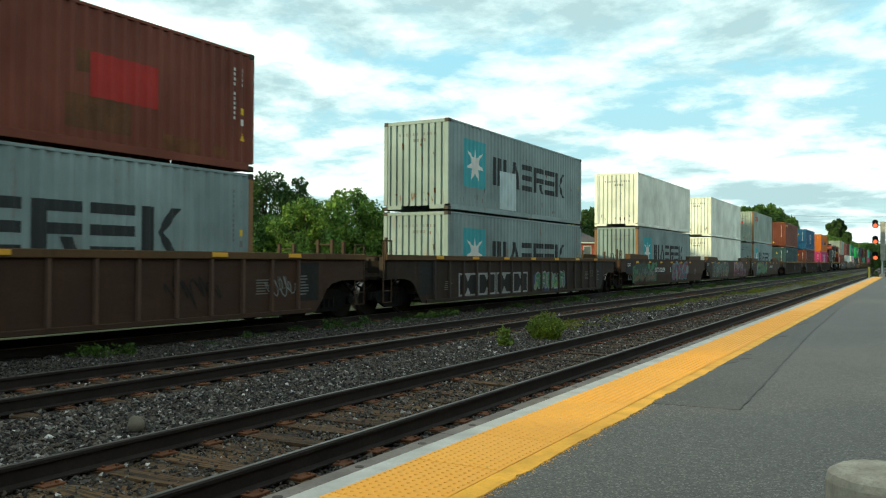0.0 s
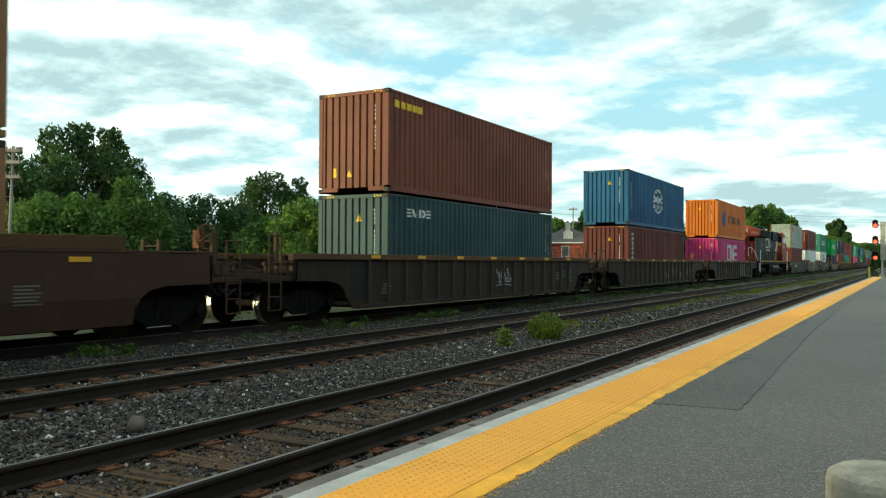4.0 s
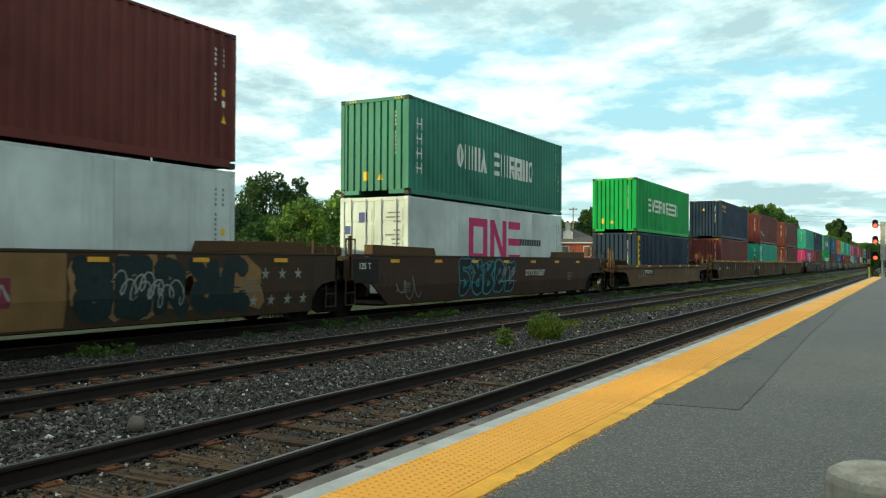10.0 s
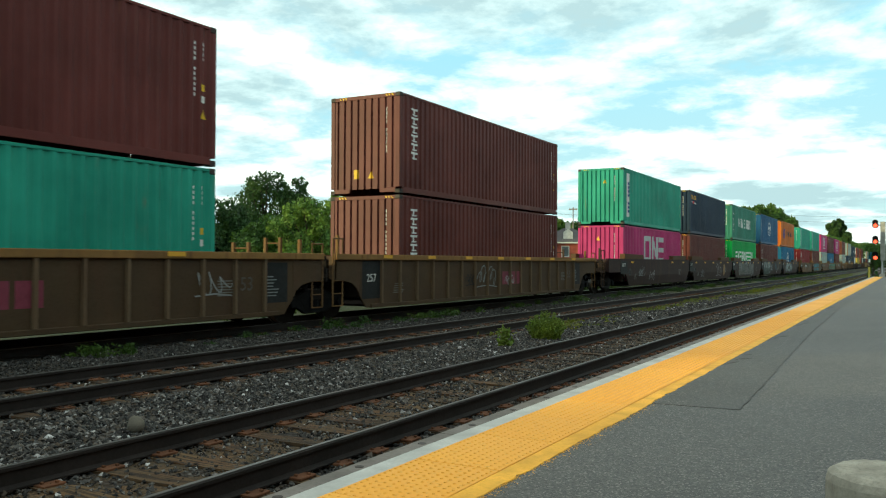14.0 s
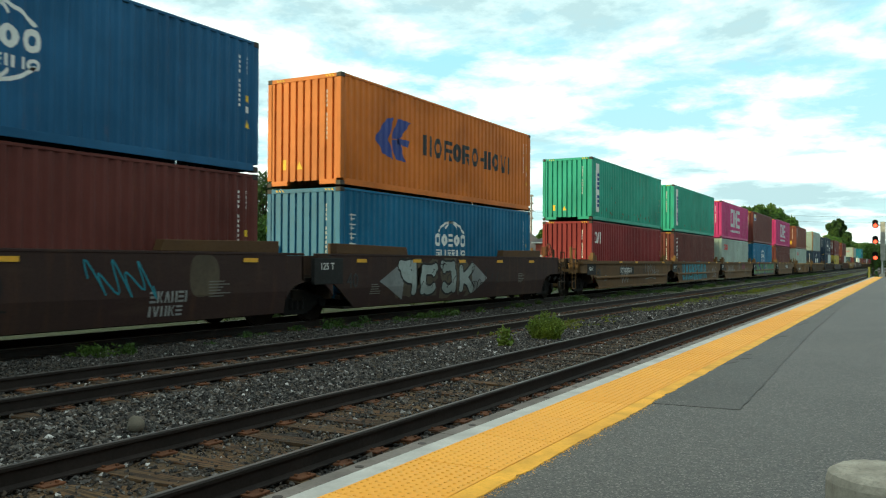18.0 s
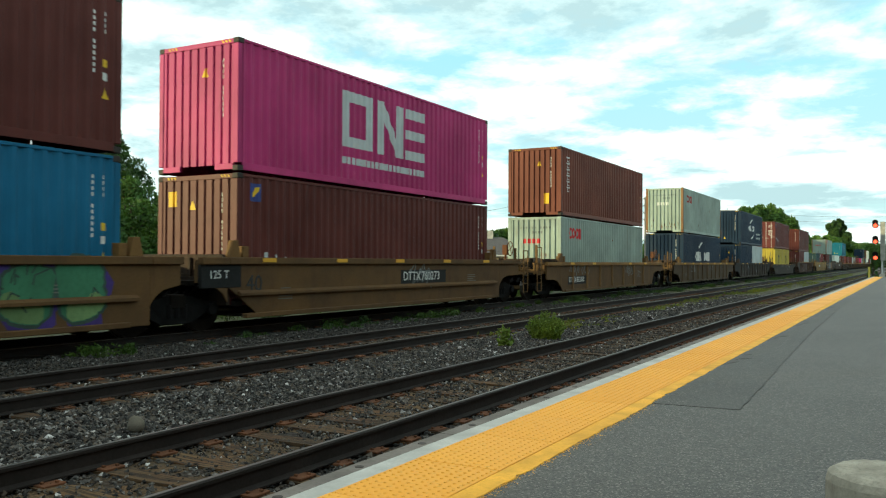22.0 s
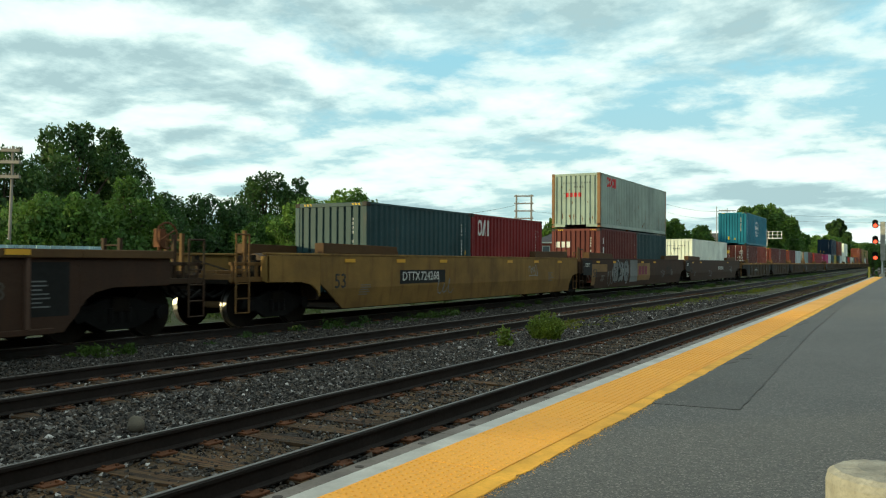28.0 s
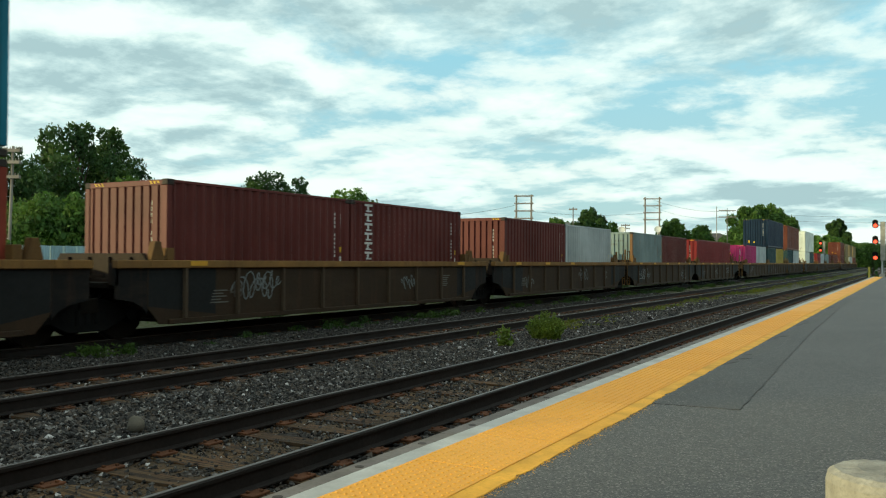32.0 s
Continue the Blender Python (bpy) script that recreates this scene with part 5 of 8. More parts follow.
        for q in (-2.0, 0.0, 2.0):
            def ws(bm):
                for sx in (-1, 1):
                    tube(bm, (sx * 0.70, 0, 0), (sx * 0.83, 0, 0), 0.533, 24)
                    tube(bm, (sx * 0.665, 0, 0), (sx * 0.70, 0, 0), 0.56, 24)
                tube(bm, (-1.05, 0, 0), (1.05, 0, 0), 0.1, 10)
            w2 = put("wheelset", shared("loco_wheelset", ws), M_GRIME, t, at=(0, q, 0.533))
            WHEELS.append((w2, 0.533, ("loco", q)))
    # end platforms: pilots, steps, handrails
    white_rail = plain("white_handrail", (0.55, 0.54, 0.5), 0.5, 0.0, 0.15)
    for y, s in ((0.35, 1), (L - 0.35, -1)):
        add("pilot", lambda bm: quad_box(bm, -1.45, 1.45, y - 0.06, y + 0.06, 0.35, 1.72), dark, bevel=0.02)
        add("coupler", lambda bm: quad_box(bm, -0.16, 0.16, y - s * 0.75, y, 0.72, 1.0) , M_GRIME, bevel=0.0)
        for sx in (-1, 1):
            for j in range(4):
                add("step", lambda bm: quad_box(bm, sx * 1.1, sx * 1.5, y + s * 0.08, y + s * 0.5, 0.42 + 0.33 * j, 0.46 + 0.33 * j), stripe, bevel=0.0)
            pts = [(sx * 1.5, y, 0.75), (sx * 1.5, y, 1.35), (sx * 1.1, y - s * 0.02, 2.55), (sx * 0.8, y, 2.95), (sx * 0.5, y, 2.95), (sx * 0.5, y, 1.72)]
            add("handrail", lambda bm: [tube(bm, a, b, 0.026, 8) for a, b in zip(pts, pts[1:])], white_rail, "white bent handrail", bevel=0.0)
            pts2 = [(sx * 1.5, y + s * 0.75, 0.6), (sx * 1.5, y + s * 0.75, 2.45), (sx * 1.5, y + s * 0.95, 2.72), (sx * 1.5, y + s * 1.3, 2.72)]
            add("handrail", lambda bm: [tube(bm, a, b, 0.026, 8) for a, b in zip(pts2, pts2[1:])], white_rail, "white bent handrail", bevel=0.0)
        add("air_hose", lambda bm: [tube(bm, (x, y - s * 0.1, 1.3), (x + 0.1, y - s * 0.3, 0.7), 0.035, 6) for x in (-0.8, -0.65, 0.55, 0.7, 0.85)], dark, bevel=0.0)
    y = 2.2
    add("side_rail", lambda bm: tube(bm, (1.47, 1.6, 2.72), (1.47, 16.4, 2.72), 0.02, 6), dark, bevel=0.0)
    while y < 16.5:
        add("stanchion", lambda bm: tube(bm, (1.47, y, 1.72), (1.47, y, 2.72), 0.022, 6), dark, bevel=0.0)
        y += 1.42
    MOVING.append((ob, LOCO_0, 0.0))
    return ob


TEXTS = {}


def text_mesh(words, size):
    """A thin solid mesh of words in the built-in font, in the x-z plane once turned upright."""
    key = (words, size)
    if key not in TEXTS:
        cu = bpy.data.curves.new("words", "FONT")
        cu.body, cu.size, cu.extrude, cu.resolution_u = words, size, 0.004, 2
        tmp = new("words", cu)
        me = bpy.data.meshes.new_from_object(tmp.evaluated_get(bpy.context.evaluated_depsgraph_get()))
        bpy.data.objects.remove(tmp)
        if not len(me.materials):
            me.materials.append(None)
        TEXTS[key] = me
    return TEXTS[key]


locomotive()

# ---------------------------------------------------------------- painted markings
def flat_paint(name, col, rough=0.6, var=0.12):
    return plain(name, col, rough, 0.0, var, 7, 0.0)


INK = {"faint": flat_paint("mark_faint", (0.13, 0.14, 0.14)), "dim": flat_paint("mark_dim", (0.07, 0.06, 0.05)), "white": flat_paint("mark_white", (0.60, 0.61, 0.58)), "black": flat_paint("mark_black", (0.022, 0.026, 0.028)), "sky": flat_paint("mark_sky_blue", (0.055, 0.30, 0.34)), "red": flat_paint("mark_red", (0.50, 0.03, 0.035)),
       "yellow": flat_paint("mark_yellow", (0.62, 0.40, 0.02)), "navy": flat_paint("mark_navy", (0.03, 0.05, 0.20)), "magenta": flat_paint("mark_magenta", (0.42, 0.015, 0.12)), "pale": flat_paint("mark_pale_patch", (0.40, 0.50, 0.52)),
       "dark_red": flat_paint("mark_dark_red", (0.30, 0.02, 0.015)), "gold": flat_paint("mark_gold", (0.60, 0.32, 0.03)), "rustmark": flat_paint("mark_rust", (0.13, 0.055, 0.025), 0.9, 0.4), "silver": flat_paint("mark_silver", (0.42, 0.45, 0.45)), "brownpatch": flat_paint("mark_brown_patch", (0.10, 0.045, 0.02), 0.8, 0.3)}


def rect(s0, s1, z0, z1):
    return [(s0, z0), (s1, z0), (s1, z1), (s0, z1)]


def cut(poly, k, sign):
    """The part of a convex polygon on one side of s = k."""
    out = []
    for i, a in enumerate(poly):
        b = poly[(i + 1) % len(poly)]
        ia, ib = sign * (a[0] - k) >= 0, sign * (b[0] - k) >= 0
        if ia:
            out.append(a)
        if ia != ib:
            t = (k - a[0]) / (b[0] - a[0])
            out.append((k, a[1] + t * (b[1] - a[1])))
    return out


def decal(ob, name, polys, ink, prof, place, lift=0.004, label=""):
    """Paint that follows the folds of a corrugated panel: convex shapes cut at the fold lines."""
    verts, faces = [], []
    for poly in polys:
        lo, hi = min(q[0] for q in poly), max(q[0] for q in poly)
        for (a, da), (b2, db) in zip(prof, prof[1:]):
            if b2 <= lo or a >= hi or b2 - a < 1e-6:
                continue
            piece = cut(cut(poly, a, 1), b2, -1)
            if len(piece) < 3:
                continue
            o = len(verts)
            verts += [place(s, da + (db - da) * (s - a) / (b2 - a) - lift, z) for s, z in piece]
            faces.append(tuple(range(o, o + len(piece))))
    if not verts:
        return None
    me = bpy.data.meshes.new("mesh")
    me.from_pydata(verts, [], faces)
    o = put(name, me, INK[ink], ob, label)
    return tagged(o, kind="stuff") if name in ("lettering", "small_mark", "end_lettering", "registration_mark", "door_mark", "corner_stripe", "small_lettering", "rust_stain", "scuff", "warning_label", "column_lettering") else o


def word(s0, s1, z0, z1, codes):
    """A name as a row of plain shapes: l post, p pair, m three posts, b bars, w and v wedges, d flag, k post and wedge, o ring, s slab. A number gives that many slabs."""
    if isinstance(codes, int):
        codes = "s" * codes
    wide = {"l": 0.5, "-": 0.55, "m": 1.25, " ": 0.5}
    total = sum(wide.get(c, 1.0) for c in codes)
    u, h, out, at = (s1 - s0) / total, z1 - z0, [], s0
    for c in codes:
        w = u * wide.get(c, 1.0)
        a, g, q = at, w * 0.84, min(0.27 * u, 0.30 * h)
        at += w
        def quad(*pts):
            out.append([(a + px * g, z0 + pz * h) for px, pz in pts])
        if c == "l":
            out.append(rect(a, a + q, z0, z1))
        elif c in "pm":
            for f in ((0, 1) if c == "p" else (0, 0.5, 1)):
                out.append(rect(a + f * (g - q), a + f * (g - q) + q, z0, z1))
        elif c == "b":
            for f in (0, 0.4, 0.8):
                out.append(rect(a, a + g, z0 + f * h, z0 + (f + 0.2) * h))
        elif c == "w":
            quad((0, 0), (0.28, 0), (0.5, 0.68), (0.5, 1), (0.36, 1))
            quad((1, 0), (0.72, 0), (0.5, 0.68), (0.5, 1), (0.64, 1))
        elif c == "v":
            quad((0, 1), (0.28, 1), (0.5, 0.32), (0.5, 0), (0.36, 0))
            quad((1, 1), (0.72, 1), (0.5, 0.32), (0.5, 0), (0.64, 0))
        elif c == "d":
            out.extend([rect(a, a + q, z0, z1), rect(a + q, a + g, z0 + 0.8 * h, z1), rect(a + q, a + g, z0 + 0.4 * h, z0 + 0.6 * h)])
            quad((0.55, 0.36), (0.8, 0.36), (1, 0), (0.72, 0))
        elif c == "k":
            out.append(rect(a, a + q, z0, z1))
            quad((0.38, 0.5), (0.55, 0.5), (1, 1), (0.72, 1))
            quad((0.38, 0.5), (0.55, 0.5), (1, 0), (0.72, 0))
        elif c == "o":
            out.extend(ring(a + g / 2, (z0 + z1) / 2, g / 2, h / 2, q, 0, 360, 12))
        elif c == "s":
            out.append(rect(a, a + g, z0, z1))
        elif c == "-":
            out.append(rect(a, a + g, z0 + 0.38 * h, z0 + 0.58 * h))
    return out


def ring(cx, cz, rx, rz, w, a0, a1, n=14):
    out = []
    for k in range(n):
        a, b2 = radians(a0 + (a1 - a0) * k / n), radians(a0 + (a1 - a0) * (k + 1) / n)
        out.append([(cx + rx * math.cos(a), cz + rz * math.sin(a)), (cx + rx * math.cos(b2), cz + rz * math.sin(b2)), (cx + (rx - w) * math.cos(b2), cz + (rz - w) * math.sin(b2)), (cx + (rx - w) * math.cos(a), cz + (rz - w) * math.sin(a))])
    return out


def star(cx, cz, r, points=7, turn=90):
    out = []
    for k in range(points):
        a = radians(turn + 360 * k / points)
        for d in (-1, 1):
            b2 = a + d * math.pi / points
            out.append([(cx, cz), (cx + r * math.cos(a), cz + r * math.sin(a)), (cx + 0.36 * r * math.cos(b2), cz + 0.36 * r * math.sin(b2))])
    return out


def swoosh(s0, s1, z0, rise, thick, flip):
    out, n = [], 8
    for k in range(n):
        def edge(f):
            s = s0 + (s1 - s0) * f
            c = z0 + rise * (math.sin(f * math.pi / 2) if not flip else 1 - math.cos(f * math.pi / 2))
            t = thick * math.sin(math.pi * (0.12 + 0.8 * f))
            return (s, c - t / 2), (s, c + t / 2)
        (a, b2), (c, d) = edge(k / n), edge((k + 1) / n)
        out.append([a, c, d, b2])
    return out


def streaks(seed, n, L, H):
    """Short rust runs that taper downwards, most of them low on the side."""
    rs, out = random.Random(seed), []
    for _ in range(n):
        x, w = rs.uniform(0.3, L - 0.4), rs.uniform(0.012, 0.045)
        z, q = (rs.uniform(0.2, 0.5) if rs.random() < 0.8 else rs.uniform(0.6, H - 0.5)), rs.uniform(0.06, 0.26)
        out.append([(x, z + q), (x - w * 0.3, z + q * 0.4), (x + w * 0.4, z), (x + w, z + q * 0.6), (x + w * 0.9, z + q)])
    return out


def logo_shapes(kind, L, H):
    """(name, ink, shapes) of each painted mark on a container's side, from its near end and its floor."""
    if kind in ("star", "star_patch"):
        out = [("emblem", "sky", [rect(1.1, 2.65, H - 2.08, H - 0.50)]), ("emblem_star", "white", star(1.88, H - 1.30, 0.68)), ("lettering", "black", word(3.2, 10.3, H - 1.86, H - 0.88, "mwbdbk"))]
        if kind == "star_patch":
            out += [("patch", "pale", [rect(3.8, 5.2, 0.22, 1.58)]), ("rust_stain", "rustmark", streaks(len(kind) + int(H * 100), 70 if kind == "panel_column_rust" else 18, L, H))]
        return out
    if kind in ("red4", "red4_faded"):
        ink = "red" if kind == "red4" else "dark_red"
        return [("lettering", ink, ring(1.18, 2.23, 0.22, 0.24, 0.11, 0, 360) + ring(1.56, 2.23, 0.22, 0.24, 0.11, 0, 360) + ring(1.95, 2.23, 0.22, 0.24, 0.11, 0, 360) + [rect(2.2, 2.46, 1.99, 2.46)]),
                ("rust_stain", "rustmark", streaks(len(kind) + int(H * 100), 70 if kind == "panel_column_rust" else 18, L, H))]
    if kind == "globe":
        b = [("lettering", "white", word(4.9, 6.95, 1.46, 1.86, "ooboo") + word(5.0, 6.9, 1.16, 1.36, "bplddlpo")), ("emblem", "white", ring(5.93, 1.57, 1.0, 0.70, 0.07, 30, 150) + ring(5.93, 1.57, 1.0, 0.70, 0.07, 210, 330) + ring(5.93, 1.57, 0.52, 0.70, 0.06, 42, 138) + ring(5.93, 1.57, 0.52, 0.70, 0.06, 222, 318))]
        return b + [("column_lettering", "white", [q for k in range(6) for q in (rect(0.40, 0.68, 2.18 - 0.25 * k, 2.21 - 0.25 * k), rect(0.44, 0.64, 2.08 - 0.25 * k, 2.11 - 0.25 * k), rect(0.52, 0.56, 2.04 - 0.25 * k, 2.24 - 0.25 * k))])]
    if kind == "column":
        return [("column_lettering", "white", [q for k in range(6) for q in (rect(0.64, 0.98, 2.46 - 0.255 * k, 2.52 - 0.255 * k), rect(0.75, 0.87, 2.33 - 0.255 * k, 2.46 - 0.255 * k), rect(0.68, 0.94, 2.31 - 0.255 * k, 2.35 - 0.255 * k)) if 2.3 - 0.255 * k > 0.2])]
    if kind == "kcol":
        return [("column_lettering", "white", [rect(0.5, 0.7, 2.3 - 0.45 * k, 2.55 - 0.45 * k) for k in range(3)])]
    if kind == "bird":
        wing = [[(0.0, 0.42), (0.30, 0.92), (0.52, 1.0), (0.36, 0.46)], [(0.0, 0.42), (0.36, 0.46), (0.52, 0.0), (0.22, 0.1)], [(0.44, 0.5), (0.62, 1.0), (1.0, 0.98), (0.66, 0.5)], [(0.44, 0.46), (0.66, 0.5), (0.86, 0.0), (0.56, 0.02)], [(0.6, 0.53), (0.98, 0.53), (0.94, 0.36), (0.62, 0.4)]]
        return [("emblem", "navy", [[(1.58 + 1.85 * a, 0.90 + 1.2 * c) for a, c in q] for q in wing]), ("lettering", "black", word(4.17, 10.45, 1.22, 1.84, "pododo-llovl"))]
    if kind in ("three", "three_sub", "three_m"):
        ink = "magenta" if kind == "three_m" else "silver"
        s, w = (3.8, 0.34)
        out = [("lettering", ink, [rect(s, s + w, 1.0, 2.45), rect(s + 1.05, s + 1.05 + w, 1.0, 2.45), rect(s + w, s + 1.05, 2.17, 2.45), rect(s + w, s + 1.05, 1.0, 1.27), rect(s + 1.6, s + 1.6 + w, 0.98, 2.45), rect(s + 2.6, s + 2.6 + w, 0.98, 2.45), [(s + 1.6 + w, 2.45), (s + 1.6 + w, 1.95), (s + 2.6, 0.98), (s + 2.6, 1.48)], rect(s + 3.1, s + 4.15, 2.17, 2.45), rect(s + 3.1, s + 4.15, 1.58, 1.84), rect(s + 3.1, s + 4.15, 0.98, 1.25)])]
        if kind == "three_sub":
            out.append(("small_lettering", ink, word(3.8, 7.95, 0.56, 0.74, 19)))
        if kind == "three_m":
            out.append(("small_lettering", "black", word(7.9, 9.95, 1.60, 1.84, 9)))
        return out
    if kind == "two_words":
        return [("lettering", "white", word(3.02, 5.2, 1.08, 1.88, "oplpw") + word(5.75, 9.25, 1.08, 1.88, "bplddlpo")), ("column_lettering", "white", [q for k in range(4) for q in (rect(0.42, 0.82, 2.10 - 0.44 * k, 2.15 - 0.44 * k), rect(0.5, 0.56, 1.95 - 0.44 * k, 2.3 - 0.44 * k), rect(0.7, 0.75, 1.95 - 0.44 * k, 2.3 - 0.44 * k))])]
    if kind == "wide_word_big":
        return [("lettering", "white", word(1.67, 10.35, 1.12, 1.98, "bvbdodbbp"))]
    if kind == "wide_word":
        return [("lettering", "white", word(2.4, 9.3, 1.20, 1.93, "bvbdodbbp"))]
    if kind == "gold_word":
        return [("lettering", "gold", word(0.45, 1.95, 2.32, 2.58, "bwpob")), ("small_lettering", "white", word(0.5, 0.8, 2.1, 2.16, 2) + word(1.3, 1.85, 2.04, 2.12, 6)), ("small_mark", "red", [rect(0.9, 1.25, 2.04, 2.2)])]
    if kind == "gold_word_w":
        return [("lettering", "white", word(1.0, 2.4, 2.28, 2.52, "bwpob"))]
    if kind == "yellow5":
        return [("lettering", "yellow", word(0.35, 1.9, 2.42, 2.62, 5))]
    if kind == "yellow_panel":
        return [("panel", "yellow", [rect(0.35, 0.82, 0.85, 2.43)]), ("column_lettering", "black", [rect(0.45, 0.72, 2.0 - 0.3 * k, 2.2 - 0.3 * k) for k in range(4)])]
    if kind == "flag":
        return [("emblem", "navy", [rect(0.40, 0.78, 2.30, 2.70)]), ("emblem_mark", "yellow", [[(0.46, 2.40), (0.60, 2.62), (0.72, 2.62), (0.66, 2.52), (0.56, 2.40)]]), ("scuff", "silver", [rect(0.9 + 0.35 * k, 1.0 + 0.35 * k, 0.95 - 0.05 * k, 1.18 - 0.05 * k) for k in range(7)])]
    if kind in ("panel_column", "panel_column_rust"):
        out = [("panel", "white", [rect(0.62, 1.13, 0.39, 2.65)]), ("column_lettering", "navy", [q for k in range(8) if k != 4 for q in (rect(0.74, 1.01, 2.06 - 0.205 * k, 2.20 - 0.205 * k),)])]
        if kind == "panel_column_rust":
            out.append(("rust_stain", "rustmark", streaks(len(kind) + int(H * 100), 70 if kind == "panel_column_rust" else 18, L, H)))
        return out
    if kind == "ring_bars":
        return [("lettering", "white", word(0.47, 1.36, 1.87, 2.41, "owl"))]
    if kind == "beam":
        return [("emblem", "silver", [rect(0.55, 1.75, 2.05, 2.64)]), ("emblem_mark", "navy", word(0.65, 1.65, 2.12, 2.3, 5)), ("emblem_beam", "yellow", [[(0.9, 2.42), (1.7, 2.35), (1.7, 2.58)]])]
    if kind == "swoop":
        return [("lettering", "white", word(4.2, 5.75, 1.26, 1.78, "omw") + word(6.0, 7.55, 1.26, 1.78, "oom")), ("swoosh", "white", swoosh(4.8, 6.4, 1.92, 0.40, 0.17, False) + swoosh(5.5, 7.0, 0.62, 0.36, 0.17, True))]
    if kind == "swoop_low":
        return [("lettering", "white", word(3.65, 5.5, 1.1, 1.75, "omw") + word(6.3, 8.25, 1.1, 1.75, "oom")), ("swoosh", "white", swoosh(4.6, 5.9, 1.98, 0.40, 0.17, False))]
    if kind == "stacked":
        return [("lettering", "black", [rect(2.35 + 0.38 * k, 2.52 + 0.38 * k, 1.2, 1.85) for k in range(3)] + [rect(2.35, 3.28, 1.68, 1.85)] + ring(2.6, 0.88, 0.2, 0.26, 0.1, 0, 360, 10) + ring(3.08, 0.88, 0.2, 0.26, 0.1, 30, 330, 10))]
    if kind == "tall_bars":
        return [("column_lettering", "white", [rect(0.40, 0.62, 1.85 - 0.42 * k, 2.15 - 0.42 * k) for k in range(3)])]
    if kind == "two_stripes":
        return [("emblem", "red", [rect(0.15, 0.58, 2.30, 2.36), rect(0.15, 0.58, 2.16, 2.22)]), ("lettering", "black", word(0.75, 1.55, 2.12, 2.36, "pvk") + word(1.6, 2.1, 2.10, 2.16, 4))]
    if kind == "redpatch":
        return [("patch", "dark_red", [rect(8.0, 9.5, 0.95, 1.75)]), ("scuff", "brownpatch", [rect(7.5, 8.9, 0.35, 0.95), rect(7.7, 7.98, 1.35, 1.75)]), ("rust_stain", "rustmark", [rect(9.6, 10.6, 0.2, 0.5), rect(4.9, 5.5, 1.3, 1.8), rect(11.0, 11.4, 0.25, 0.45)])]
    return []


PALE = ("white", "mist", "grey", "ice", "reefer", "yellow")


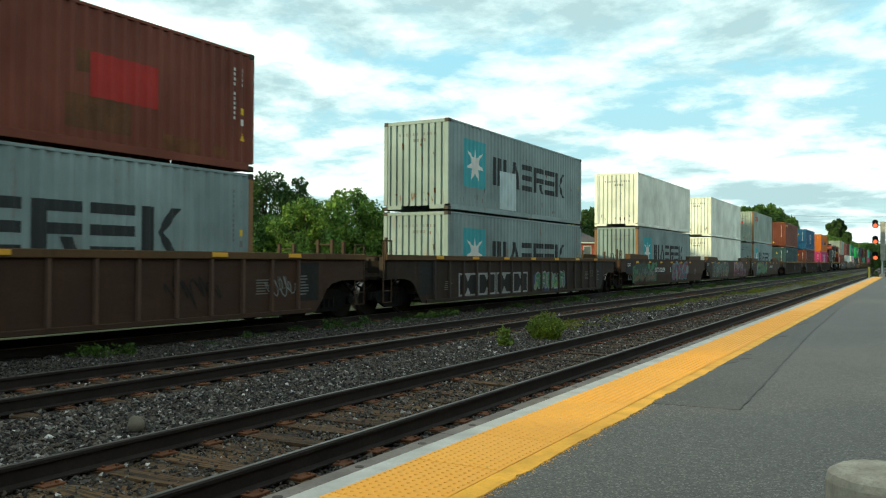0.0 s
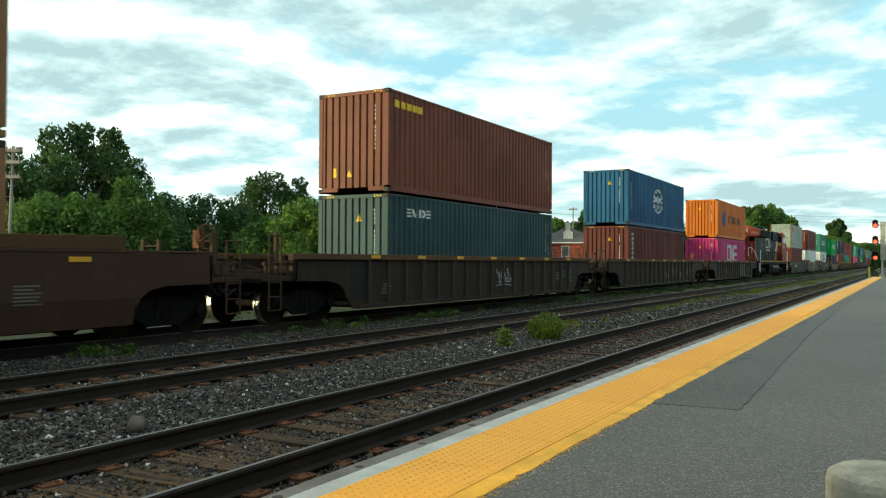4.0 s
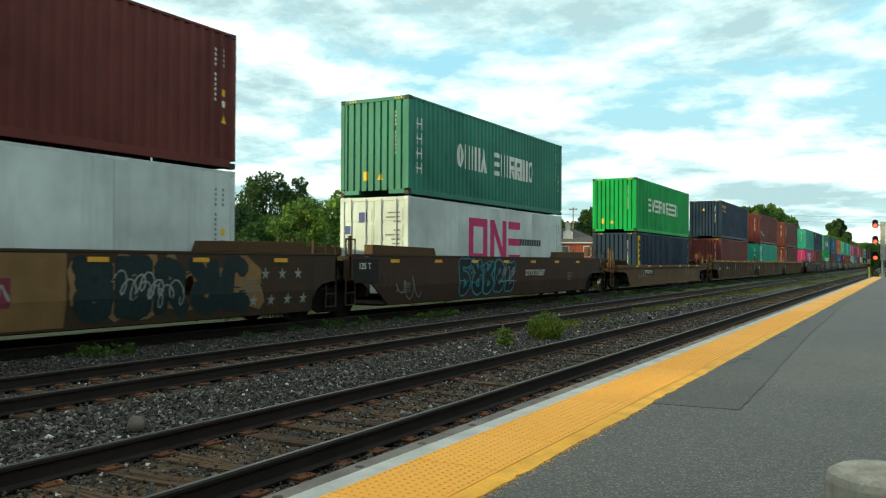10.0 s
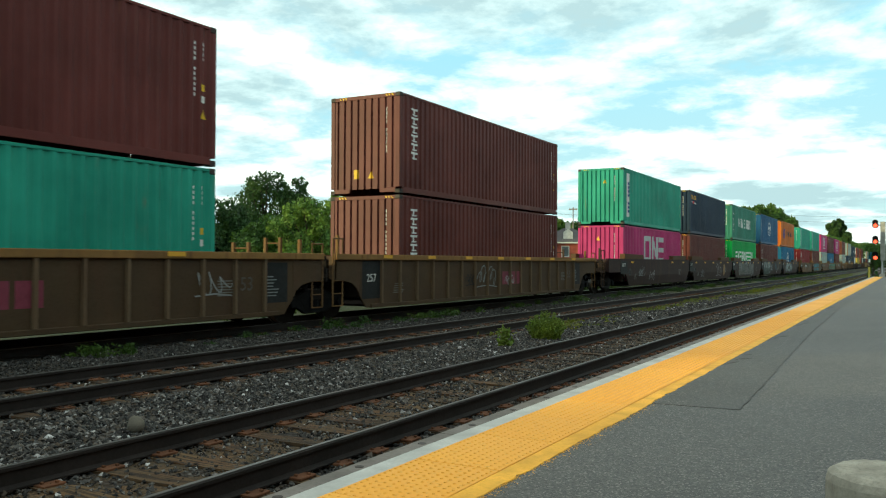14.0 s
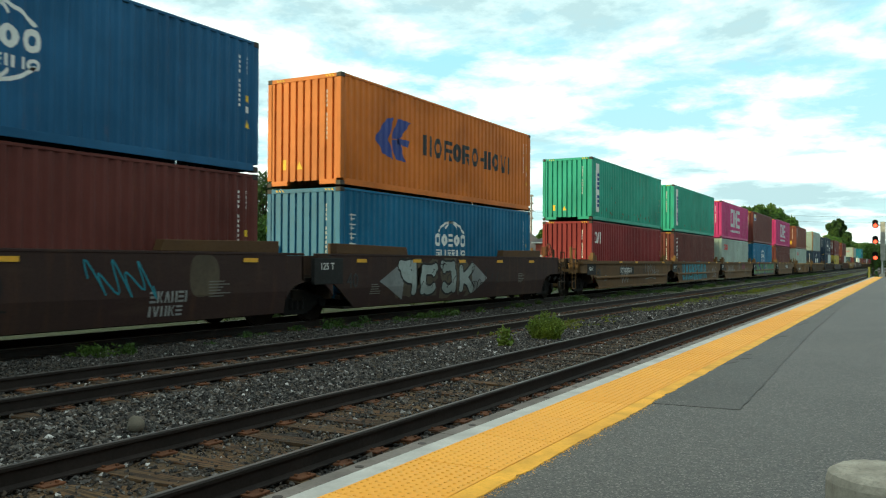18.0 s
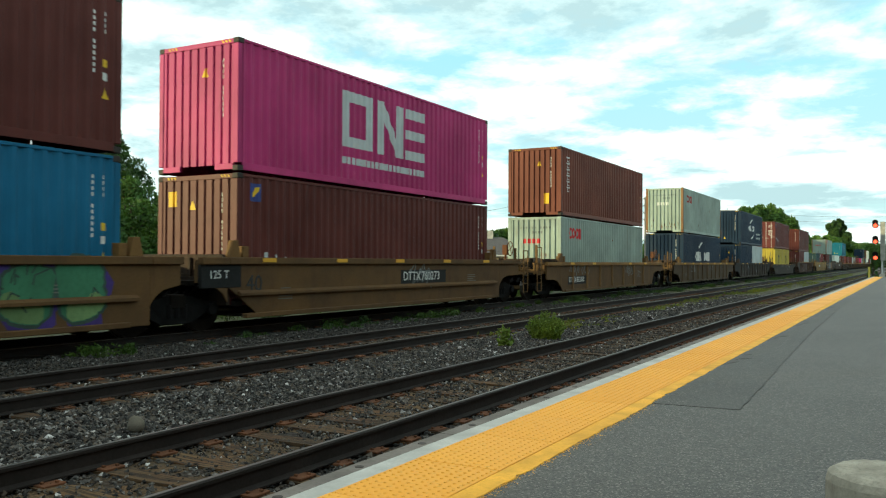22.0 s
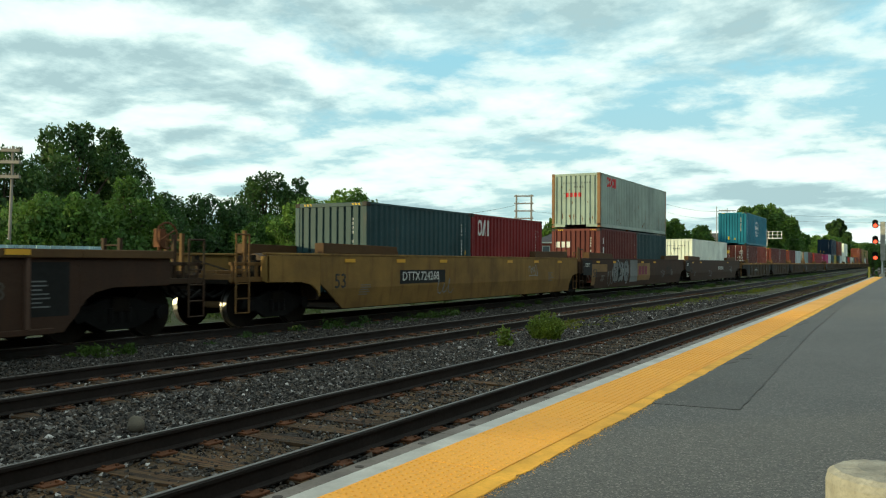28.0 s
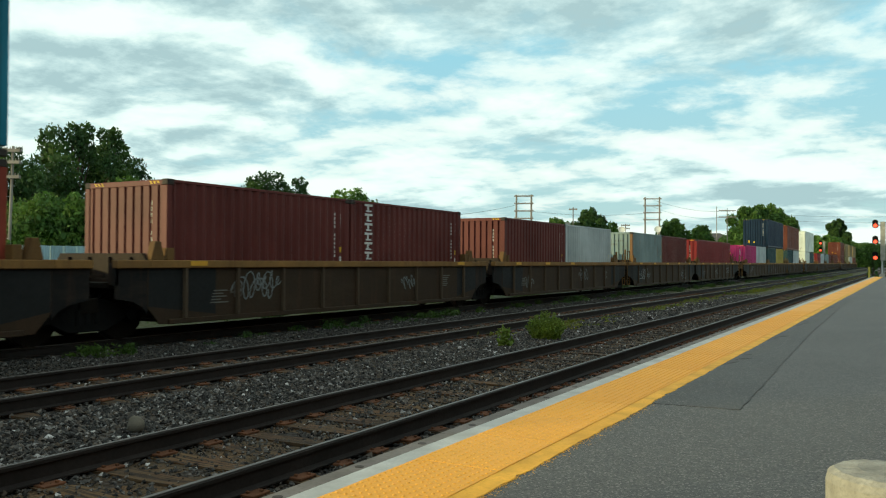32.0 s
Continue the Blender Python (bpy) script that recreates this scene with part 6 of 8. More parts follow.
def mark_container(ob, L, H, paint_key, logo, i, level):
    sp = [(0.0, 0.0)] + side_profile(L) + [(L, 0.0)]
    if paint_key == "reefer":
        sp = [(0.0, -0.002), (L, -0.002)]
    on_side = lambda s, d, z: (HALF_W - 0.008 - d, s, z)
    ep = [(0.0, 0.0)] + END_PROFILE + [(2 * HALF_W, 0.0)]
    on_end = lambda s, d, z: (HALF_W - s, 0.02 + d, z)
    rnd = random.Random(i * 7 + (level == "up"))
    for name, ink, shapes in logo_shapes(logo, L, H):
        decal(ob, name, shapes, ink, sp, on_side, 0.004 + 0.002 * (name in ("emblem_star", "emblem_mark", "emblem_beam", "column_lettering", "patch")))
    code = "faint" if paint_key in PALE else "white"
    # registration code as plain bars: beside the far corner and down the near end
    cols = [rect(L - 0.60, L - 0.555, H - 0.45 - 0.105 * k, H - 0.385 - 0.105 * k) for k in range(11) if k != 4] + [rect(L - 0.39, L - 0.345, H - 0.45 - 0.105 * k, H - 0.385 - 0.105 * k) for k in range(4)] + [rect(L - 0.42, L - 0.30, H - 1.62, H - 1.48)]
    decal(ob, "registration_mark", cols, code, sp, on_side)
    decal(ob, "warning_label", [[(L - 0.44, H - 1.95), (L - 0.26, H - 1.95), (L - 0.35, H - 1.75)], rect(L - 0.42, L - 0.30, H - 1.38, H - 1.24)], "yellow", sp, on_side)
    door = any(c.name.startswith("door") for c in ob.children)
    if door:
        flat = [(0.0, 0.0), (2 * HALF_W, 0.0)]
        on_door = lambda s, d, z: (HALF_W - s, 0.012 + d, z)
        decal(ob, "door_mark", [rect(0.3, 0.3 + rnd.uniform(0.2, 0.5), H - 0.5 - 0.13 * k, H - 0.455 - 0.13 * k) for k in range(9) if k != 3], code, flat, on_door)
        decal(ob, "door_label", [rect(1.45, 1.75, H - 0.75, H - 0.45), rect(2.0, 2.25, H - 1.1, H - 0.85)], "yellow" if paint_key != "reefer" else "navy", flat, on_door)
        return
    if paint_key in ("mist", "grey", "white"):
        decal(ob, "registration_mark", [rect(0.5 + 0.13 * k, 0.55 + 0.13 * k, H - 0.50, H - 0.41) for k in range(11) if k != 4] + [rect(0.85 + 0.13 * k, 0.92 + 0.13 * k, H - 0.70, H - 0.60) for k in range(4)], "faint", ep, on_end)
        decal(ob, "rust_stain", streaks(i + 5 * len(level), 9 if paint_key == "white" else 22, 2 * HALF_W, H), "rustmark", ep, on_end, 0.003)
    else:
        decal(ob, "registration_mark", [rect(0.45, 0.52, H - 0.50 - 0.12 * k, H - 0.42 - 0.12 * k) for k in range(11) if k != 4], code, ep, on_end)
        a = rnd.choice((0.9, 1.25))
        decal(ob, "warning_label", [[(a, H - 0.78), (a + 0.2, H - 0.78), (a + 0.1, H - 0.56)]] if rnd.random() < 0.5 else [[(a, 0.45), (a + 0.2, 0.45), (a + 0.1, 0.66)], rect(a + 0.55, a + 0.7, 0.45, 0.72)], "yellow", ep, on_end)
        decal(ob, "corner_stripe", [[(b2 + 0.1 * k, H - 0.09), (b2 + 0.04 + 0.1 * k, H - 0.09), (b2 + 0.08 + 0.1 * k, H - 0.03), (b2 + 0.04 + 0.1 * k, H - 0.03)] for b2 in (0.22, 1.85) for k in range(3)], "yellow", [(0.0, 0.0), (2 * HALF_W, 0.0)], lambda s, d, z: (HALF_W - s, 0.001 + d, z))
    if logo in ("red4", "red4_faded"):
        decal(ob, "end_lettering", [rect(0.95 + 0.21 * k, 1.10 + 0.21 * k, H - 1.12, H - 0.92) for k in range(4)], "red" if logo == "red4" else "white", ep, on_end)
    if logo == "tall_bars":
        decal(ob, "end_lettering", [rect(1.5 + 0.26 * k, 1.7 + 0.26 * k, H - 0.9, H - 0.62) for k in range(3)], "white", ep, on_end)
    if logo in ("flag", "swoop") or (logo == "column" and paint_key == "rust"):
        decal(ob, "end_label", [rect(0.55, 0.78, 0.5, 0.95)] if paint_key == "rust" else [rect(1.85, 2.1, H - 0.7, H - 0.35)], "yellow", ep, on_end)


for spec in LOGOS:
    mark_container(*spec)
eco = next(o for o, L, H, c, g, i, lv in LOGOS if g == "swoop")
for words, size, z in (("eco container", 0.40, 0.98), ("bamboo flooring", 0.33, 0.62)):
    put("lettering", text_mesh(words, size), INK["white"], eco, "white painted words", at=(HALF_W - 0.006, 8.35, z)).rotation_euler = (math.pi / 2, 0, math.pi / 2)


# ---- car sides: spray paint, numbers, reflectors
def spray(name, col):
    return plain("spray_" + name, col, 0.7, 0.0, 0.3, 3.0, 0.0)


SPRAY = {"black": spray("black", (0.008, 0.009, 0.009)), "white": spray("white", (0.24, 0.25, 0.245)), "green": spray("green", (0.045, 0.16, 0.085)), "lime": spray("lime", (0.13, 0.215, 0.085)), "teal": spray("teal", (0.022, 0.18, 0.23)), "pink": spray("pink", (0.19, 0.075, 0.11)), "purple": spray("purple", (0.05, 0.03, 0.16)),
         "grey": spray("grey", (0.16, 0.175, 0.175)), "navy": spray("navy", (0.02, 0.035, 0.10)), "tan": spray("tan", (0.2, 0.12, 0.045)), "moss": spray("moss", (0.035, 0.062, 0.05)), "rose": spray("rose", (0.16, 0.03, 0.05)), "chalk": spray("chalk", (0.125, 0.122, 0.108)), "deep": spray("deep", (0.009, 0.02, 0.021)), "sky": spray("sky", (0.035, 0.21, 0.27)), "camo": spray("camo", (0.13, 0.105, 0.06)), "dun": spray("dun", (0.065, 0.052, 0.034)), "blush": spray("blush", (0.24, 0.16, 0.18)), "fern": spray("fern", (0.02, 0.10, 0.05)), "silver": spray("silver", (0.22, 0.26, 0.25))}


def blob(cx, cz, rx, rz, rnd, n=22, lump=0.16):
    k1, k2, p1, p2 = rnd.randint(2, 4), rnd.randint(4, 7), rnd.uniform(0, 6.28), rnd.uniform(0, 6.28)
    out = []
    for i in range(n):
        a = 2 * math.pi * i / n
        c, s = math.cos(a), math.sin(a)
        q = (abs(c) ** 3.2 + abs(s) ** 3.2) ** (-1 / 3.2) * (1 + lump * math.sin(k1 * a + p1) * 0.6 + lump * 0.5 * math.sin(k2 * a + p2))
        out.append((cx + rx * q * c, cz + rz * q * s))
    return out


FOLD = 0.80


def lean(x, z):
    """The lower part of a smooth-sided car leans inwards below its fold."""
    return x - max(0.0, FOLD - z) * 0.16 if x > 1.49 else x


def halves(poly):
    """A shape cut in two along the fold."""
    turned = [(z, q) for q, z in poly]
    return [[(q, z) for z, q in piece] for piece in (cut(turned, FOLD, 1), cut(turned, FOLD, -1)) if len(piece) > 2]


def layer(car, name, polys, mat, x, zmin, zmax, label=""):
    verts, faces = [], []
    for poly in [q for p in polys for q in (halves(p) if x > 1.49 else [p])]:
        o = len(verts)
        verts += [(lean(x, z), s, min(max(z, zmin), zmax)) for s, z in poly]
        faces.append(tuple(range(o, o + len(poly))))
    me = bpy.data.meshes.new("mesh")
    me.from_pydata(verts, [], faces)
    o = put(name, me, mat, car, label)
    return tagged(o, kind="stuff") if name in ("stencil", "owner_mark", "tag", "sprayed_mark", "painted_star", "stencil_panel", "graffiti") else o


def glyph(rnd, soft):
    """An abstract letter-like shape in a unit box: a stem with bowls, arms or legs, as lists of points."""
    def arc(cx, cz, rx, rz, a0, a1, n=6):
        return [(cx + rx * math.cos(radians(a0 + (a1 - a0) * k / n)), cz + rz * math.sin(radians(a0 + (a1 - a0) * k / n))) for k in range(n + 1)]
    lean = rnd.uniform(-0.08, 0.08)
    flip = rnd.random() < 0.5
    out = [[(0.18 - lean, 0.0), (0.18 + lean, 1.0)]]
    extra = [arc(0.3, 0.72, 0.48, 0.27, 95, -90), arc(0.3, 0.27, 0.52, 0.27, 90, -95), [(0.2, 0.5), (0.55, 0.68), (0.95, 1.04)], [(0.2, 0.52), (0.6, 0.36), (0.95, -0.04)], [(0.82, 0.0), (0.84 + lean, 1.0)], [(0.15, 0.98), (0.55, 0.9), (0.92, 1.04)], [(0.18, 0.06), (0.5, 0.12), (0.95, 0.0)], arc(0.5, 0.5, 0.4, 0.46, 40, 320, 9)]
    rnd.shuffle(extra)
    out += extra[:2 if soft else rnd.choice((2, 2, 3))]
    return [[(1 - px, pz) for px, pz in line] for line in out] if flip else out


def brush(lines, w, x, k0=0):
    """Thick strokes along lines, each quad a hair above the one before it; rounded ends."""
    verts, faces = [], []
    for line in lines:
        for a, b2 in zip(line, line[1:]):
            d = Vector((b2[0] - a[0], b2[1] - a[1]))
            if d.length < 1e-4:
                continue
            d.normalize()
            p = Vector((-d.y, d.x)) * w / 2
            e = d * w * 0.28
            xx = x + 0.00003 * (len(faces) % 40)
            A, B = Vector(a), Vector(b2)
            poly = [(q.x, q.y) for q in (A - p, A - e - p * 0.5, A - e + p * 0.5, A + p, B + p, B + e + p * 0.5, B + e - p * 0.5, B - p)]
            for piece in halves(poly) if x > 1.49 else [poly]:
                o = len(verts)
                verts += [(xx, q, z) for q, z in piece]
                faces.append(tuple(range(o, o + len(piece))))
    return verts, faces


def graffiti(car, x, s0, s1, z0, z1, n, fill, line, shadow, seed, soft=False):
    """Sprayed letter-like shapes: a cloud of colour, an outline, a fill fading to a second tone and inner marks."""
    rnd = random.Random(seed)
    z0, z1 = max(0.42, z0 + 0.03), min(1.56, z1)
    w, h = (s1 - s0) / n, z1 - z0
    thick = min(w * (0.40 if soft else 0.27), h * (0.34 if soft else 0.24))
    lines = []
    for k in range(n):
        grow = rnd.uniform(0.88, 1.1)
        for stroke in glyph(rnd, soft):
            lines.append([(s0 + (k + 0.05 + 0.86 * px) * w, z0 + thick * 0.5 + (h - thick) * min(1.03, pz * grow)) for px, pz in stroke])
    def lay(name, vf, mat, label):
        verts, faces = vf
        me = bpy.data.meshes.new("mesh")
        me.from_pydata([(lean(a, z), s, min(max(z, 0.36), 1.62)) for a, s, z in verts], [], faces)
        tagged(put(name, me, SPRAY[mat], car, label), kind="stuff")
    if shadow:
        layer(car, "spray_cloud", [blob(s0 + (k + 0.5) * w + rnd.uniform(-0.2, 0.2), (z0 + z1) / 2 + rnd.uniform(-0.12, 0.12), w * rnd.uniform(0.45, 0.72), h * rnd.uniform(0.40, 0.60), rnd, 22, 0.3) for k in range(n)], SPRAY[shadow], x + 0.002, 0.36, 1.6, "sprayed cloud of colour")
    lay("spray_outline", brush(lines, thick + 0.12, x + 0.0035), line, "sprayed outline")
    lay("spray_fill", brush(lines, thick, x + 0.0055), fill, "sprayed letter-like shapes")
    second = SECOND.get(fill)
    if second:
        lay("spray_fade", brush([[(a, b2) for a, b2 in l if b2 < z0 + 0.45 * h] for l in lines], thick * 0.92, x + 0.0072), second, "sprayed lower tone")
    marks = []
    for k in range(n * 4):
        a, b2 = s0 + rnd.uniform(0.02, 0.98) * (s1 - s0), z0 + rnd.uniform(0.15, 0.85) * h
        marks.append([(a, b2), (a + rnd.uniform(-0.14, 0.14), b2 + rnd.uniform(0.08, 0.22)), (a + rnd.uniform(0.0, 0.3), b2 + rnd.uniform(0.05, 0.26))])
    lay("spray_mark", brush(marks, 0.028, x + 0.0090), line, "sprayed inner marks")


SECOND = {"pink": "rose", "lime": "green", "green": "lime", "teal": "sky", "moss": "camo", "rose": "pink"}


def scrawl(car, x, s0, z0, size, seed, ink="white"):
    """A quick tag of thin looping lines."""
    rnd = random.Random(seed)
    loops, p1, p2, k = rnd.randint(3, 6), rnd.uniform(0, 6.28), rnd.uniform(0, 6.28), rnd.uniform(0.6, 1.3)
    line = []
    for i in range(loops * 9):
        f = i / (loops * 9 - 1)
        a = 2 * math.pi * loops * f
        line.append((s0 + size * (1.5 * f + 0.16 * math.cos(a + p1)), z0 + size * (0.27 * math.sin(a) + 0.13 * math.sin(k * a * 0.6 + p2))))
    under = [(s0 - 0.1 * size, z0 - 0.42 * size), (s0 + 0.8 * size, z0 - 0.36 * size), (s0 + 1.6 * size, z0 - 0.44 * size)]
    verts, faces = brush([line, under] if rnd.random() < 0.4 else [line], 0.022 + 0.014 * size, x + 0.009)
    me = bpy.data.meshes.new("mesh")
    me.from_pydata([(lean(a, z), q, min(max(z, 0.34), 1.6)) for a, q, z in verts], [], faces)
    tagged(put("tag", me, SPRAY[ink], car), kind="stuff")


def throw_up(car, x, s0, s1, z0, z1, n, fill, line, seed):
    """Fat overlapping bubble shapes, filled dark with a pale outline, and inner lines."""
    rnd = random.Random(seed)
    w, h = (s1 - s0) / n, z1 - z0
    for k in range(n):
        c, rx, rz = s0 + (k + 0.5) * w, w * rnd.uniform(0.56, 0.66), h * rnd.uniform(0.45, 0.5)
        cz = (z0 + z1) / 2 + rnd.uniform(-0.04, 0.04)
        st = rnd.randint(0, 9999)
        layer(car, "graffiti", [blob(c, cz, rx, rz, random.Random(st), 30, 0.22)], SPRAY[line], x + 0.002 + 0.0012 * k, 0.32, 1.63, "pale sprayed outline")
        layer(car, "graffiti", [blob(c, cz, rx - 0.045, rz - 0.04, random.Random(st), 30, 0.22)], SPRAY[fill], x + 0.0026 + 0.0012 * k, 0.34, 1.61, "dark sprayed bubble shape")
        arc = [(c + rx * 0.45 * math.cos(q), cz + rz * 0.5 * math.sin(q)) for q in np.linspace(rnd.uniform(0, 3), rnd.uniform(4, 6), 9)]
        verts, faces = brush([arc, [(c - rx * 0.1, cz - rz * 0.7), (c, cz - rz * 0.2)]], 0.035, x + 0.0030 + 0.0012 * k)
        me = bpy.data.meshes.new("mesh")
        me.from_pydata([(lean(a, z), q, z) for a, q, z in verts], [], faces)
        tagged(put("tag", me, SPRAY[line], car), kind="stuff")


def stems(car, x, s0, s1, z0, z1, n, upper, lower, line, seed, cloud=""):
    """Broad-pen shapes: pairs of heavy upright stems with slanted feet and thin links, paler above, deeper below."""
    rnd = random.Random(seed)
    w, h = (s1 - s0) / n, z1 - z0
    heavy, thin = [], []
    for k in range(n):
        a, b2 = s0 + (k + 0.2) * w, s0 + (k + 0.68) * w
        t0, t1 = z0 + h * rnd.uniform(0.0, 0.08), z1 - h * rnd.uniform(0.0, 0.12)
        mid = z0 + h * rnd.uniform(0.42, 0.62)
        heavy.append([(a - 0.08 * w, t1), (a, t1 - 0.12 * h), (a, mid), (a, t0 + 0.12 * h), (a + 0.10 * w, t0)])
        kind = rnd.randint(0, 2)
        if kind == 0:
            heavy.append([(b2 - 0.1 * w, t1 - 0.1 * h), (b2, t1 - 0.2 * h), (b2, mid), (b2, t0 + 0.1 * h), (b2 + 0.12 * w, t0)])
            thin.append([(a, t1 - 0.16 * h), (b2, t1 - 0.04 * h)])
        elif kind == 1:
            heavy.append([(b2, t1), (b2 - 0.06 * w, t1 - 0.2 * h), (a + 0.16 * w, mid)])
            heavy.append([(a + 0.16 * w, mid), (b2, mid - 0.14 * h), (b2 + 0.02 * w, t0 + 0.06 * h), (b2 + 0.14 * w, t0)])
        else:
            heavy.append([(b2 - 0.12 * w, t1), (b2, t1 - 0.14 * h), (b2, mid + 0.04 * h)])
            thin.extend([[(b2, mid + 0.04 * h), (a, mid - 0.06 * h)], [(a, t0 + 0.05 * h), (b2 + 0.1 * w, t0 + 0.1 * h)]])
    if cloud:
        layer(car, "spray_cloud", [blob(s0 + rnd.uniform(0, 1) * (s1 - s0), rnd.choice((z0 + 0.1 * h, z1 - 0.05 * h, (z0 + z1) / 2)), rnd.uniform(0.15, 0.4), rnd.uniform(0.1, 0.25), rnd, 14, 0.3) for _ in range(3 * n)], SPRAY[cloud], x + 0.0015, 0.34, 1.62, "sprayed blotches")
    def lay(name, lines, wide, mat, up, label):
        verts, faces = brush(lines, wide, x + up)
        me = bpy.data.meshes.new("mesh")
        me.from_pydata([(lean(a, z), q, min(max(z, 0.34), 1.63)) for a, q, z in verts], [], faces)
        tagged(put(name, me, SPRAY[mat], car, label), kind="stuff")
    wide = 0.26 * w
    lay("spray_outline", heavy, wide + 0.11, line, 0.003, "dark sprayed outline")
    lay("spray_outline", thin, wide * 0.45 + 0.09, line, 0.0045, "dark sprayed outline")
    lay("spray_fill", heavy, wide, upper, 0.006, "pale sprayed stems")
    lay("spray_fill", thin, wide * 0.45, upper, 0.0075, "pale sprayed links")
    cutz = z0 + 0.45 * h
    low = []
    for l in heavy:
        path = []
        for (q0, a0), (q1, a1) in zip(l, l[1:]):
            if a0 > cutz > a1:
                path.append((q0 + (q1 - q0) * (a0 - cutz) / (a0 - a1), cutz))
            if a1 <= cutz:
                path.append((q1, a1))
        low.append(path)
    lay("spray_fade", [l for l in low if len(l) > 1], wide * 0.98, lower, 0.009, "deeper sprayed feet")


def lettering(car, words, size, x, s, z, ink="white", label="painted number"):
    put("lettering", text_mesh(words, size), INK[ink], car, label, at=(x + 0.006, s, z)).rotation_euler = (math.pi / 2, 0, math.pi / 2)


def plate(car, x, s, z, words, size, panel=True):
    """A car's reporting mark and number, as a rule on a dark panel."""
    n = len(words)
    w = size * 0.62
    if panel:
        layer(car, "number_panel", [rect(s - 0.12, s + (n + 4.6) * w + 0.1, z - 0.09, z + size * 0.82)], SPRAY["black"], x + 0.003, 0, 3, "dark number panel")
    lettering(car, "DTTX", size, x, s, z, label="painted reporting mark")
    lettering(car, words, size, x, s + 4.5 * w, z)


